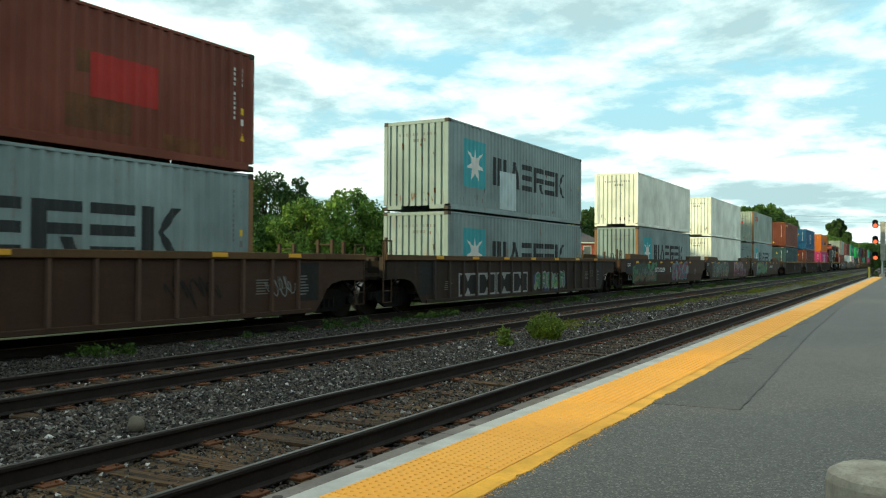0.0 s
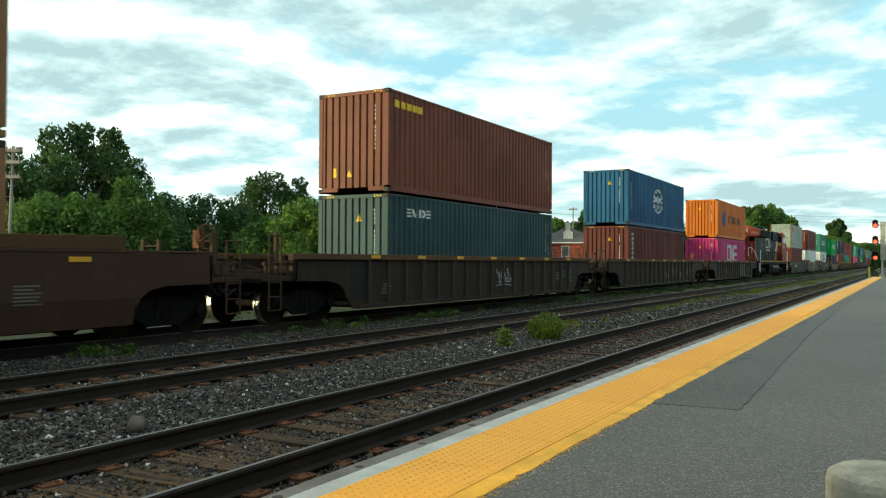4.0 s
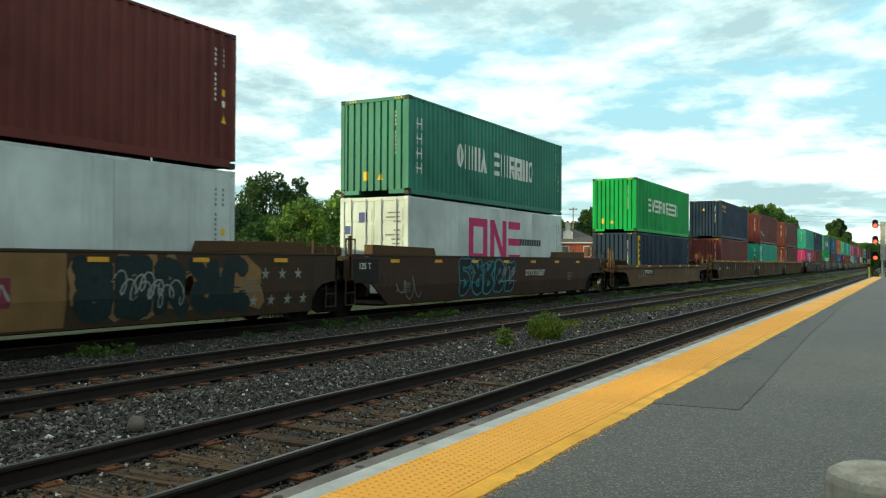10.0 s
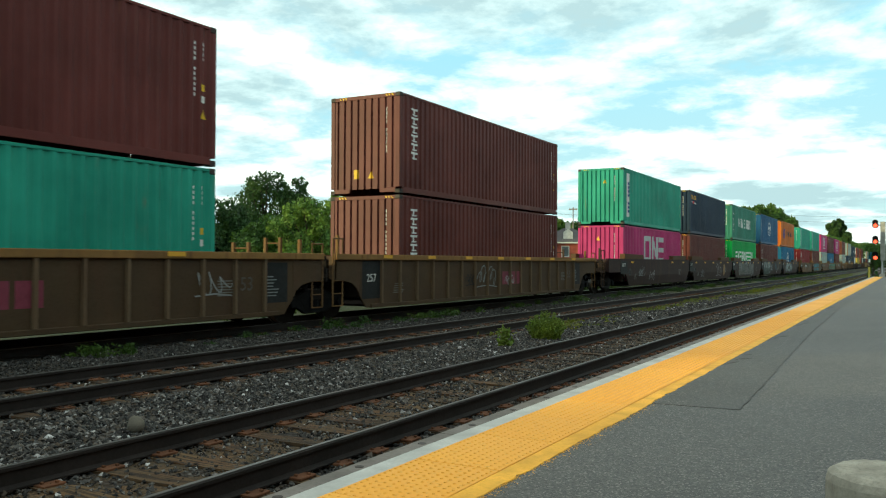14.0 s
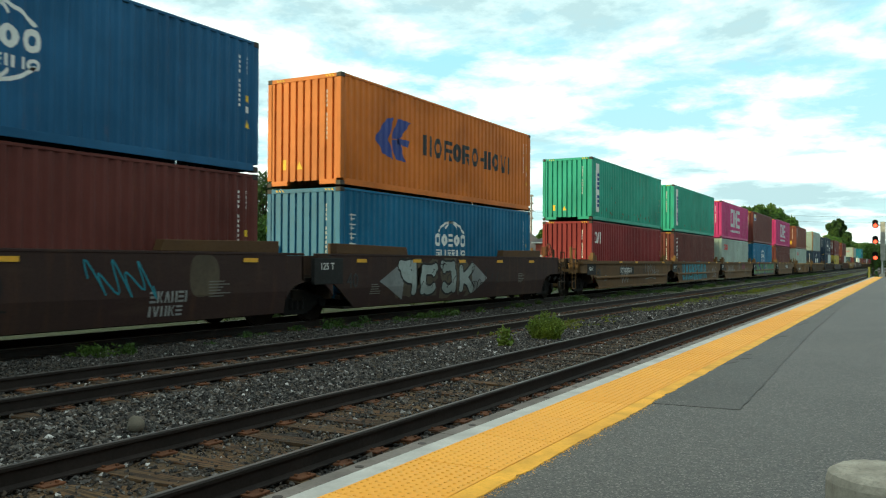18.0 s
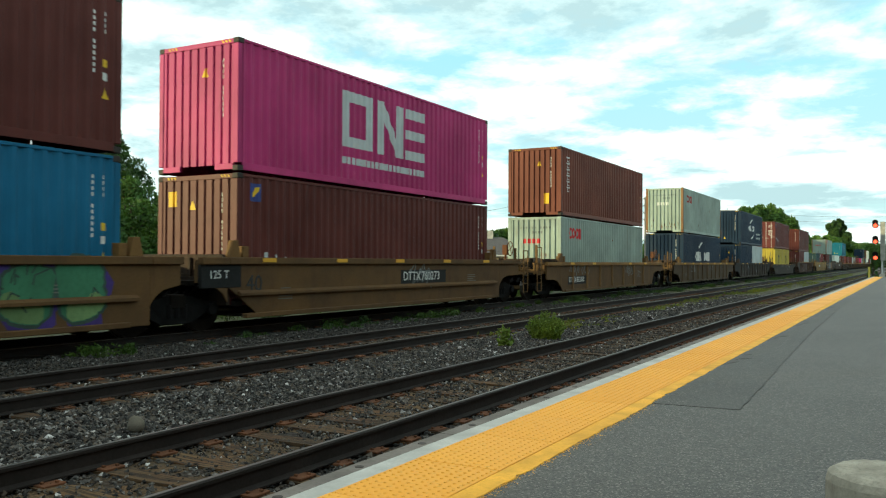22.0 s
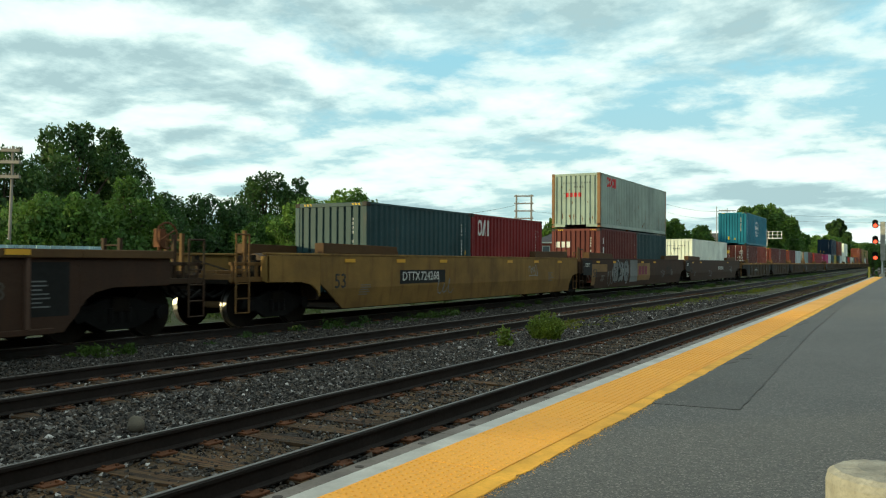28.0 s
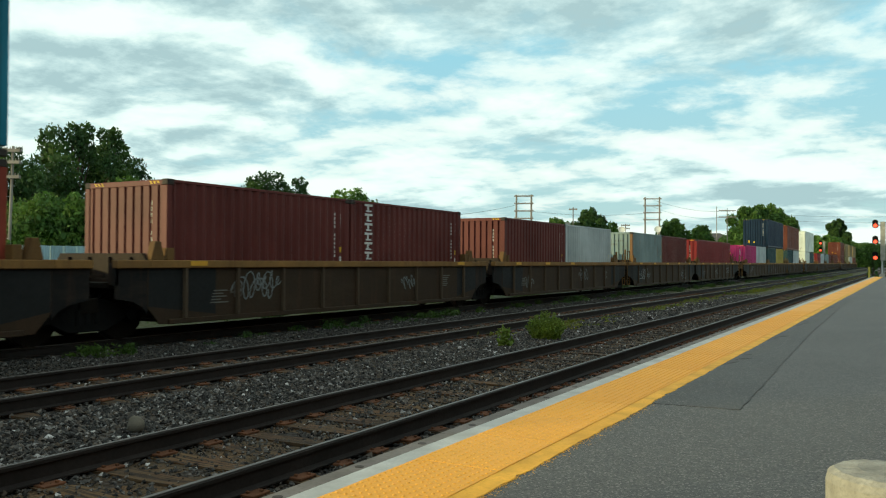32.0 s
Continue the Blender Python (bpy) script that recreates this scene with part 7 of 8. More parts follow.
def dress_cars():
    by = {}
    for ob, u, z in MOVING:
        if ob.name.startswith("well_car"):
            by[round(u - 6.096, 2)] = ob
    shift = -6.096
    for i, (u, kind, tint, joined, upper, lower) in enumerate(TRAIN):
        car, half = by[round(u, 2)], HALF[kind]
        smooth = kind.startswith("smooth")
        x = 1.50 if smooth else 1.44
        chord_x = 1.50 if smooth else 1.52
        top = {"ribbed": 1.61, "flat": 1.43, "flat53": 1.43, "ledge": 1.50, "low": 1.29, "low53": 1.29}.get(kind, 1.50)
        rnd = random.Random(i)
        # yellow reflectors along the side
        n = 7 if half > 7 else 5
        for k in range(n):
            s = -half + 1.2 + k * (2 * half - 2.4) / (n - 1)
            if rnd.random() < 0.8:
                put("reflector", shared("reflector", lambda bm: quad_box(bm, 0, 0.006, -0.22, 0.22, -0.045, 0.045)), INK["gold"], car, "yellow reflector strip", at=(chord_x + 0.012, s, top))
        # capacity and length stencils
        if smooth or kind == "ledge":
            if tint not in ("yellow", "camo"):
                put("end_block", shared(("end_block", kind), lambda bm: quad_box(bm, x - 0.1, x + 0.01, 0, 1.15, 0.92, 1.56 if smooth else 1.40) and 0.01), SPRAY["black"], car, "black end panel", at=(0, -half - 0.75, 0))
                lettering(car, "125 T", 0.24, x + 0.012, -half - 0.55, 1.28 if smooth else 1.12)
            lettering(car, "40" if half < 7 else "53", 0.52, x, -half + 0.55, 0.82, "black")
        elif kind == "ribbed":
            layer(car, "stencil_panel", [rect(half - 1.0, half - 0.2, 0.55, 1.45)], SPRAY["black"], x + 0.004, 0, 3)
            layer(car, "stencil", [rect(half - 0.9, half - 0.9 + rnd.uniform(0.15, 0.4), 0.70 + 0.07 * k, 0.725 + 0.07 * k) for k in range(7)], SPRAY["grey"], x + 0.006, 0, 3)
            layer(car, "stencil_panel", [rect(-half + 0.1, -half + 0.95, 0.50, 1.50)], SPRAY["black"], x + 0.004, 0, 3)
            if tint == "olive":
                lettering(car, "257", 0.3, x, -half + 0.3, 0.95)
            lettering(car, "53", 0.42, x, half - 1.75, 0.85, "dim")
        layer(car, "stencil", [rect(-half + 1.6 + 0.02 * k, -half + 1.9 + rnd.uniform(0, 0.25), 0.62 + 0.06 * k, 0.645 + 0.06 * k) for k in range(5)] + [rect(half - 2.4, half - 2.1 + rnd.uniform(0, 0.3), 0.75 + 0.06 * k, 0.775 + 0.06 * k) for k in range(6)], SPRAY["chalk"], x + 0.005, 0, 3)
        if kind == "flat" and tint != "tan":
            for a, b2 in ((-half + 0.02, -half + 1.75), (half - 1.3, half - 0.02)):
                layer(car, "end_panel", [[(a, 0.62), (b2, 0.40), (b2, top - 0.10), (a, top - 0.10)]] if a < 0 else [[(a, 0.40), (b2, 0.62), (b2, top - 0.10), (a, top - 0.10)]], SPRAY["black"], x + 0.0025, 0, 3, "black painted end panel")
            lettering(car, "40", 0.40, x, -half + 2.15, 0.72, "dim")
        for k in range(rnd.randint(2, 4)):
            scrawl(car, x, rnd.uniform(-half + 1, half - 2), rnd.uniform(0.7, 1.2), rnd.uniform(0.4, 0.9), i * 31 + k, rnd.choice(("white", "grey", "grey", "black")))
        S = shift
        if i == 3:
            for k in range(4):
                a = S + 0.3 + 1.38 * k
                layer(car, "graffiti", [rect(a, a + 1.3, 0.38, 1.12)], SPRAY["white"], x + 0.003, 0, 3, "white sprayed border")
                layer(car, "graffiti", [rect(a + 0.07, a + 1.23, 0.44, 1.06)], SPRAY["black"], x + 0.005, 0, 3, "black sprayed block shapes")
                layer(car, "graffiti", [[(a + 0.45, 1.06), (a + 0.8, 1.06), (a + 0.63, 0.85)], [(a + 0.45, 0.44), (a + 0.8, 0.44), (a + 0.63, 0.66)]], SPRAY["white"], x + 0.007, 0, 3)
            graffiti(car, x, S + 6.4, S + 9.6, 0.42, 1.08, 5, "green", "white", "navy", 41)
        elif i == 4:
            graffiti(car, x, S - 1.6, S + 2.6, 0.45, 1.5, 4, "moss", "moss", "green", 42)
            graffiti(car, x, S + 6.5, S + 10.2, 0.42, 1.52, 5, "rose", "teal", "grey", 43)
            plate(car, x, S + 2.4, 0.95, "732929", 0.36)
            lettering(car, "B", 0.36, x, S + 5.75, 0.95, "pale")
        elif i == 5:
            graffiti(car, x, S - 1.0, S + 5.2, 0.45, 1.55, 5, "moss", "grey", "moss", 44)
            stems(car, x, S + 7.5, S + 11.9, 0.40, 1.6, 5, "blush", "pink", "black", 45, "fern")
            stems(car, x, S + 12.0, S + 13.4, 0.45, 0.95, 3, "pink", "rose", "black", 145)
        elif i == 6:
            graffiti(car, x, S + 0.0, S + 6.5, 0.36, 1.6, 5, "lime", "black", "navy", 46, True)
            plate(car, x, S + 8.2, 0.98, "732929", 0.32)
        elif i == 9:
            for k, (a, b2) in enumerate(((8.25, 9.0), (9.18, 9.92), (10.1, 10.85))):
                layer(car, "sprayed_panel", [rect(S + a, S + b2, 0.42, 1.36)], SPRAY["chalk"], x + 0.003, 0, 3, "pale sprayed panel between two ribs")
                layer(car, "sprayed_mark", [[rect(S + a + 0.3, S + a + 0.38, 0.6, 1.3)], [rect(S + a + 0.4, S + b2, 1.0, 1.12), rect(S + a + 0.4, S + b2, 0.72, 0.78)], [rect(S + a + 0.25, S + b2, 0.95, 1.15)]][k], SPRAY["black"], x + 0.005, 0, 3)
        elif i == 10:
            throw_up(car, x, S - 2.0, S + 1.5, 0.34, 1.6, 4, "black", "grey", 47)
            throw_up(car, x, S + 4.5, S + 7.9, 0.45, 1.6, 5, "black", "grey", 48)
            throw_up(car, x, S + 8.0, S + 10.9, 0.5, 1.58, 4, "black", "grey", 49)
            plate(car, x, S + 1.2, 1.03, "732607", 0.37)
        elif i == 11:
            graffiti(car, x, S - 2.0, S + 4.3, 0.36, 1.62, 6, "deep", "camo", "tan", 50)
            layer(car, "panel", [rect(S + 4.5, S + 7.9, 0.34, 1.6)], SPRAY["tan"], x + 0.003, 0, 3, "tan painted panel")
            layer(car, "owner_mark", word(S + 5.2, S + 7.0, 0.72, 1.2, 3), SPRAY["rose"], x + 0.006, 0, 3)
            graffiti(car, x, S + 8.0, S + 12.4, 0.36, 1.6, 5, "deep", "deep", "tan", 51)
            layer(car, "painted_star", [q for k in range(7) for q in star(S + 12.5 + 0.28 * k + 0.06 * (k % 2), 0.62 + 0.29 * ((k * 2) % 4), 0.15, 5)], SPRAY["white"], x + 0.011, 0, 3, "pale sprayed stars")
        elif i == 12:
            graffiti(car, x, S + 2.6, S + 6.9, 0.36, 1.62, 5, "black", "teal", "", 52)
            plate(car, x, S + 7.8, 0.98, "732607", 0.32, False)
        elif i == 13:
            plate(car, x, S + 0.9, 0.88, "475513", 0.26)
        elif i == 14:
            plate(car, x, S + 0.6, 1.0, "789235", 0.26)
        elif i in (15, 16):
            layer(car, "owner_mark", word(S + 6.4, S + 8.2, 0.7, 1.15, 3), SPRAY["rose"], x + 0.005, 0, 3)
        elif i == 18:
            layer(car, "round_emblem", [blob(S + 10.2, 0.95, 0.42, 0.42, random.Random(1), 24, 0.0)], SPRAY["tan"], x + 0.004, 0, 3)
            scrawl(car, x, S + 7.4, 1.0, 1.1, 991, "white")
        elif i == 19:
            graffiti(car, x, S + 1.5, S + 9.0, 0.42, 1.5, 8, "chalk", "black", "grey", 53)
        elif i == 20:
            stems(car, x, S + 0.2, S + 4.6, 0.4, 1.58, 4, "silver", "moss", "black", 54, "moss")
            graffiti(car, x, S + 4.6, S + 5.9, 0.7, 1.3, 2, "white", "black", "", 55)
            scrawl(car, x, S + 7.6, 1.12, 0.95, 311, "teal")
            layer(car, "tag", word(S + 8.95, S + 9.9, 0.68, 0.90, "bkwpbl") + word(S + 8.95, S + 9.8, 0.42, 0.62, "lvpkb"), SPRAY["white"], x + 0.007, 0, 3, "white sprayed tag")
            layer(car, "graffiti", [blob(S + 10.33, 1.18, 0.40, 0.42, random.Random(9), 26, 0.03)], SPRAY["dun"], x + 0.004, 0, 1.62, "dull brown sprayed disc")
        elif i == 21:
            layer(car, "graffiti", [[(S + 1.4, 0.95), (S + 2.6, 1.5), (S + 2.6, 0.42)], [(S + 7.9, 0.95), (S + 6.8, 1.5), (S + 6.8, 0.42)]], SPRAY["grey"], x + 0.003, 0, 3)
            graffiti(car, x, S + 2.3, S + 7.0, 0.45, 1.5, 4, "silver", "black", "dun", 56)
        elif i == 22:
            plate(car, x, S + 3.6, 0.98, "760273", 0.34)
            scrawl(car, x, S + 8.2, 1.1, 1.2, 992, "grey")
        elif i == 23:
            stems(car, x, S + 1.2, S + 8.4, 0.42, 1.5, 8, "sky", "teal", "black", 57, "teal")
        elif i == 24:
            layer(car, "owner_mark", word(S + 7.6, S + 9.2, 0.98, 1.42, 3), SPRAY["rose"], x + 0.005, 0, 3)
            scrawl(car, x, S + 2.8, 1.1, 0.9, 993, "white")
        elif i == 25:
            graffiti(car, x, S - 1.2, S + 5.1, 0.36, 1.52, 5, "green", "black", "purple", 58, True)
            graffiti(car, x, S + 5.4, S + 11.8, 0.36, 1.52, 6, "green", "moss", "purple", 59, True)
        elif i == 26:
            plate(car, x, S + 6.4, 0.95, "760273", 0.36)
        elif i == 27:
            plate(car, x, S + 0.35, 0.64, "453350", 0.32)
        elif i == 31:
            graffiti(car, x, S + 0.3, S + 7.8, 0.36, 1.45, 7, "grey", "rose", "navy", 60)
            layer(car, "panel", [rect(S + 8.5, S + 10.2, 0.75, 1.15)], SPRAY["tan"], x + 0.003, 0, 3)
        elif i == 32:
            plate(car, x, S + 1.35, 0.95, "724268", 0.36)
        elif i == 33:
            graffiti(car, x, S + 1.1, S + 3.6, 0.5, 1.6, 3, "grey", "black", "white", 61)
            layer(car, "panel", [rect(S + 3.9, S + 5.2, 0.5, 1.6)], SPRAY["grey"], x + 0.003, 0, 3)
            layer(car, "panel", [rect(S + 5.2, S + 7.6, 0.55, 1.45)], SPRAY["tan"], x + 0.003, 0, 3)
            layer(car, "owner_mark", word(S + 5.4, S + 7.1, 0.85, 1.3, 3), SPRAY["rose"], x + 0.006, 0, 3)
            layer(car, "panel", [rect(S - 2.0, S + 0.2, 1.05, 1.4), rect(S - 2.0, S - 1.5, 0.45, 1.05)], SPRAY["tan"], x + 0.003, 0, 3)
        elif i == 34:
            plate(car, x, S + 7.2, 0.98, "724268", 0.34, False)
        elif i == 35:
            plate(car, x, S + 3.2, 0.72, "748424", 0.3)


dress_cars()

# ---------------------------------------------------------------- trees and weeds
def leafy(verts, faces, rs, centres, radii, count, size):
    """Adds small leaf clumps (crossed triangles) inside a set of balls, denser near their skin."""
    w = np.array(radii) ** 2
    pick = rs.choice(len(centres), count, p=w / w.sum())
    d = rs.normal(size=(count, 3))
    d /= np.linalg.norm(d, axis=1)[:, None]
    r = rs.uniform(0.25, 1.0, count) ** 0.5 * rs.uniform(0.85, 1.2, count)
    P = np.array(centres)[pick] + d * (r * np.array(radii)[pick])[:, None]
    a = rs.normal(size=(count, 3))
    a /= np.linalg.norm(a, axis=1)[:, None]
    b = np.cross(a, rs.normal(size=(count, 3)))
    b /= np.linalg.norm(b, axis=1)[:, None] + 1e-9
    s = size * rs.lognormal(0, 0.35, count)[:, None]
    o = len(verts)
    Q = np.stack([P - a * s, P - b * s * 0.55, P + a * s, P + b * s * 0.55], 1).reshape(-1, 3)
    verts.extend(Q.tolist())
    faces.extend((np.arange(count)[:, None] * 4 + np.arange(4)[None] + o).tolist())


def tree(x, y, height, spread, seed, leaf, count=5000, label="", low=0.25, size=0.22, balls=14, z0=-0.6):
    """A trunk with limbs and a crown of leaf clumps with gaps and an uneven outline."""
    rs = np.random.RandomState(seed)
    ob = tagged(new("tree"), label or "leafy green deciduous tree behind the railway", "tree", "trees behind the railway")
    ob.location = (x, y, z0)
    bm = bmesh.new()
    h, s = height, spread
    tube(bm, (0, 0, -0.2), (rs.uniform(-0.2, 0.2), 0, h * 0.45), 0.022 * h, 9, 0.012 * h)
    centres, radii = [], []
    for k in range(balls):
        f = (k + 0.5) / balls
        z = h * (low + (0.97 - low) * f)
        env = math.sin(math.pi * min(1.0, 0.22 + 0.75 * f)) ** 0.7
        a = k * 2.4 + rs.uniform(-0.5, 0.5)
        d = s * 0.5 * env * rs.uniform(0.25, 0.95)
        c = (d * math.cos(a), d * math.sin(a), z - h * 0.04)
        centres.append(c)
        radii.append(s * 0.5 * rs.uniform(0.16, 0.36) * (0.45 + 0.55 * env))
        tube(bm, (0, 0, h * min(0.43, 0.2 + 0.25 * f)), c, 0.008 * h, 6, 0.003 * h)
    part("trunk", bm, M_BARK, ob)
    verts, faces = [], []
    leafy(verts, faces, rs, centres, radii, count, size)
    a = np.array(verts)
    a[:, 2] *= h / np.quantile(a[:, 2], 0.999)
    a[:, :2] *= s * 0.5 / np.quantile(np.hypot(a[:, 0], a[:, 1]), 0.99)
    verts = a.tolist()
    me = cloud_mesh(verts, faces, leaf)
    cr = new("crown", me)
    cr.parent = ob
    return ob


def polar(deg, dist):
    """Plan position at a bearing (degrees left of the track's direction) and distance from the eye."""
    return -math.sin(radians(deg)) * dist, math.cos(radians(deg)) * dist


def wood_edge(spec):
    for deg, dist, h, s, seed, leaf, n, low, size in spec:
        x, y = polar(deg, dist)
        tree(x, y, h, s, seed, M_LEAF[leaf], int(n * (4.2 if dist > 120 else 3.2)), low=low, size=size * (0.6 if dist > 120 else 0.42), balls=46)


wood_edge([
    (60.5, 62, 9.6, 9, 1, 0, 5000, 0.05, 0.30), (57.2, 60, 9.3, 9, 2, 0, 6000, 0.03, 0.30), (53.3, 66, 11.9, 9.5, 3, 0, 9500, 0.06, 0.30), (51.1, 70, 12.3, 6.5, 4, 0, 4500, 0.10, 0.30),
    (55.2, 50, 5.6, 7, 5, 1, 6000, 0.0, 0.24), (52.6, 49, 5.6, 6, 6, 1, 5000, 0.0, 0.24), (50.0, 52, 6.9, 6, 7, 1, 5000, 0.0, 0.24), (48.0, 60, 6.6, 7, 8, 0, 5000, 0.0, 0.26), (45.6, 64, 6.9, 8, 9, 0, 5000, 0.0, 0.26), (43.4, 66, 6.6, 7, 10, 0, 5000, 0.0, 0.26),
    (41.4, 90, 11.4, 8.5, 11, 0, 5600, 0.25, 0.30), (39.3, 92, 11.1, 6.5, 12, 0, 3800, 0.3, 0.30), (38.4, 56, 6.2, 7, 13, 2, 6000, 0.0, 0.24), (35.8, 57, 6.9, 7.5, 14, 2, 7500, 0.0, 0.24), (33.8, 60, 5.6, 5, 15, 1, 4000, 0.0, 0.24),
    (40.9, 58, 5.2, 6, 16, 1, 4500, 0.0, 0.24), (31.9, 76, 4.6, 5, 17, 0, 3000, 0.0, 0.26), (29.5, 150, 8.8, 14, 18, 0, 5000, 0.0, 0.45), (27.6, 155, 8.4, 14, 19, 0, 5000, 0.0, 0.45), (25.0, 160, 8.4, 10, 20, 1, 3000, 0.0, 0.45),
    (21.4, 130, 8.8, 10, 21, 1, 4500, 0.0, 0.38), (19.3, 135, 10.6, 8, 22, 0, 3600, 0.1, 0.38), (18.0, 138, 8.4, 9, 23, 1, 3600, 0.0, 0.38), (13.8, 145, 9.3, 10, 24, 1, 5500, 0.0, 0.36), (12.0, 150, 8.4, 9, 25, 1, 4500, 0.0, 0.36),
    (9.2, 165, 12.4, 12, 26, 1, 8500, 0.0, 0.36), (8.5, 172, 13.2, 12, 37, 1, 8500, 0.0, 0.36), (7.9, 168, 12.9, 13, 27, 1, 9000, 0.0, 0.36), (7.2, 175, 12.0, 9, 38, 1, 7500, 0.0, 0.36), (6.6, 178, 10.8, 9, 28, 1, 6500, 0.0, 0.36),
    (5.3, 290, 10.2, 17, 29, 2, 8000, 0.0, 0.6), (4.5, 300, 11.0, 17, 31, 2, 8000, 0.0, 0.6), (3.7, 310, 10.4, 15, 39, 1, 7000, 0.0, 0.6), (3.85, 345, 18.6, 10.5, 30, 0, 8500, 0.2, 0.5), (3.0, 370, 10.8, 14, 40, 1, 6000, 0.0, 0.6), (2.2, 380, 10.4, 14, 41, 1, 6000, 0.0, 0.6), (1.4, 390, 10.4, 14, 42, 1, 6000, 0.0, 0.6)])
tree(-3.15, 99.0, 3.0, 1.5, 43, M_LEAF[1], 3500, "slender green shrub at the end of the platform", 0.0, 0.07, 16, -0.4)


def weed_patch(name, label, spots, seed, leaf):
    """Tufts of narrow leaves growing out of the ballast."""
    rs = np.random.RandomState(seed)
    verts, faces = [], []
    for x, y, r, h, n in spots:
        for _ in range(n):
            a, q = rs.uniform(0, 6.28), r * rs.uniform(0, 1) ** 0.7
            bx, by = x + q * math.cos(a), y + q * math.sin(a)
            hh = h * rs.uniform(0.4, 1.1) * (1 - 0.45 * (q / max(r, 1e-3)) ** 2)
            lean = rs.normal(0, 0.35, 2) * hh
            w = rs.uniform(0.003, 0.008) * (1 + h)
            t = rs.uniform(0, 6.28)
            dx, dy = w * math.cos(t), w * math.sin(t)
            o = len(verts)
            m = rs.uniform(0.45, 0.65)
            verts += [(bx - dx * 0.4, by - dy * 0.4, -0.24), (bx + dx * 0.4, by + dy * 0.4, -0.24), (bx + lean[0] * 0.4 + dx, by + lean[1] * 0.4 + dy, -0.2 + hh * m), (bx + lean[0] * 0.4 - dx, by + lean[1] * 0.4 - dy, -0.2 + hh * m), (bx + lean[0], by + lean[1], -0.2 + hh)]
            faces += [(o, o + 1, o + 2, o + 3), (o + 3, o + 2, o + 4)]
    for x, y, r, h, n in spots:
        a, q = rs.uniform(0, 6.28, 7), r * rs.uniform(0, 1, 7)
        leafy(verts, faces, rs, [(x + u * math.cos(t), y + u * math.sin(t), -0.2 + 0.42 * h) for t, u in zip(a, q)], [0.5 * h] * 7, int(n * 4), 0.02 + 0.03 * h)
    ob = new(name, cloud_mesh(verts, faces, leaf))
    tagged(ob, label, "weeds", kind="stuff")
    return ob


rw = np.random.RandomState(8)
spots = [(rw.uniform(-12.6, -11.9), rw.uniform(6, 60), rw.uniform(0.08, 0.35), rw.uniform(0.08, 0.32), 32) for _ in range(105)]
spots += [(rw.uniform(-12.7, -11.4), rw.uniform(48, 150), rw.uniform(0.2, 0.6), rw.uniform(0.1, 0.3), 34) for _ in range(90)]
spots += [(rw.uniform(-3.5, -3.2), rw.uniform(5, 60), 0.1, rw.uniform(0.06, 0.16), 10) for _ in range(25)]
spots += [(rw.uniform(-19, -16.5), rw.uniform(6, 80), 0.4, rw.uniform(0.3, 0.7), 50) for _ in range(90)]
weed_patch("trackside_weeds", "low green weeds along the tracks", spots, 5, M_WEED_DARK)
spots = [(rw.normal(-7.85, 0.3), rw.uniform(17, 62), rw.uniform(0.1, 0.5), rw.uniform(0.04, 0.14), 15) for _ in range(120)]
spots += [(rw.normal(c, 0.22), d + rw.normal(0, 1.1), rw.uniform(0.15, 0.45), rw.uniform(0.05, 0.17), 24) for c, d in ((-7.5, 20.6), (-7.8, 29.5), (-8.2, 37.5), (-8.2, 47.0), (-7.8, 53.0)) for _ in range(14)]
spots += [(rw.uniform(-8.4, -5.9), rw.uniform(60, 150), rw.uniform(0.2, 0.6), rw.uniform(0.06, 0.16), 26) for _ in range(120)]
spots += [(rw.uniform(-5.4, -3.3), rw.uniform(36, 120), rw.uniform(0.1, 0.4), rw.uniform(0.03, 0.10), 16) for _ in range(90)]
spots += [(rw.uniform(-11.6, -9.4), rw.uniform(40, 150), rw.uniform(0.1, 0.4), rw.uniform(0.03, 0.12), 18) for _ in range(80)]
weed_patch("ballast_weeds", "sparse yellow-green weeds growing between the tracks", spots, 6, M_WEED_DRY)


def bush(name, label, x, y, r, h, stems, leaves, size, seed):
    """Many upright stems fanning from one root, each with small leaves along its upper part."""
    rs = np.random.RandomState(seed)
    ob = tagged(new(name), label, "weed")
    ob.location = (x, y, -0.2)
    bm = bmesh.new()
    centres, radii = [], []
    for k in range(stems):
        a, d = k * 2.4, r * math.sqrt((k + 0.5) / stems)
        tip = Vector((d * math.cos(a), d * math.sin(a), h * rs.uniform(0.72, 1.05) * math.sqrt(max(0.12, 1 - 0.75 * (d / r) ** 2))))
        root = Vector((0.45 * tip.x, 0.45 * tip.y, -0.05))
        tube(bm, root, tip, 0.005, 4, 0.002)
        for f in (0.35, 0.5, 0.65, 0.8, 0.93, 1.02):
            centres.append(tuple(root.lerp(tip, f)))
            radii.append(0.055 * (1.25 - 0.75 * f))
    part("stem", bm, M_WEED, ob)
    verts, faces = [], []
    leafy(verts, faces, rs, centres, radii, leaves, size)
    cr = new("foliage", cloud_mesh(verts, faces, M_WEED))
    cr.parent = ob


bush("weed_bush", "bushy green weed growing in the ballast", -6.85, 16.8, 0.44, 0.62, 90, 9000, 0.016, 6)
bush("weed_plant", "small light green weed growing in the ballast", -6.95, 14.9, 0.16, 0.46, 9, 420, 0.03, 7)

# ---------------------------------------------------------------- signals, poles, houses
def red_lamp():
    m, nt, bb, co = bare("red_signal_light")
    bb.inputs["Base Color"].default_value = (0.5, 0.03, 0.02, 1)
    bb.inputs["Emission Color"].default_value = (1.0, 0.10, 0.04, 1)
    bb.inputs["Emission Strength"].default_value = 2.2
    return m


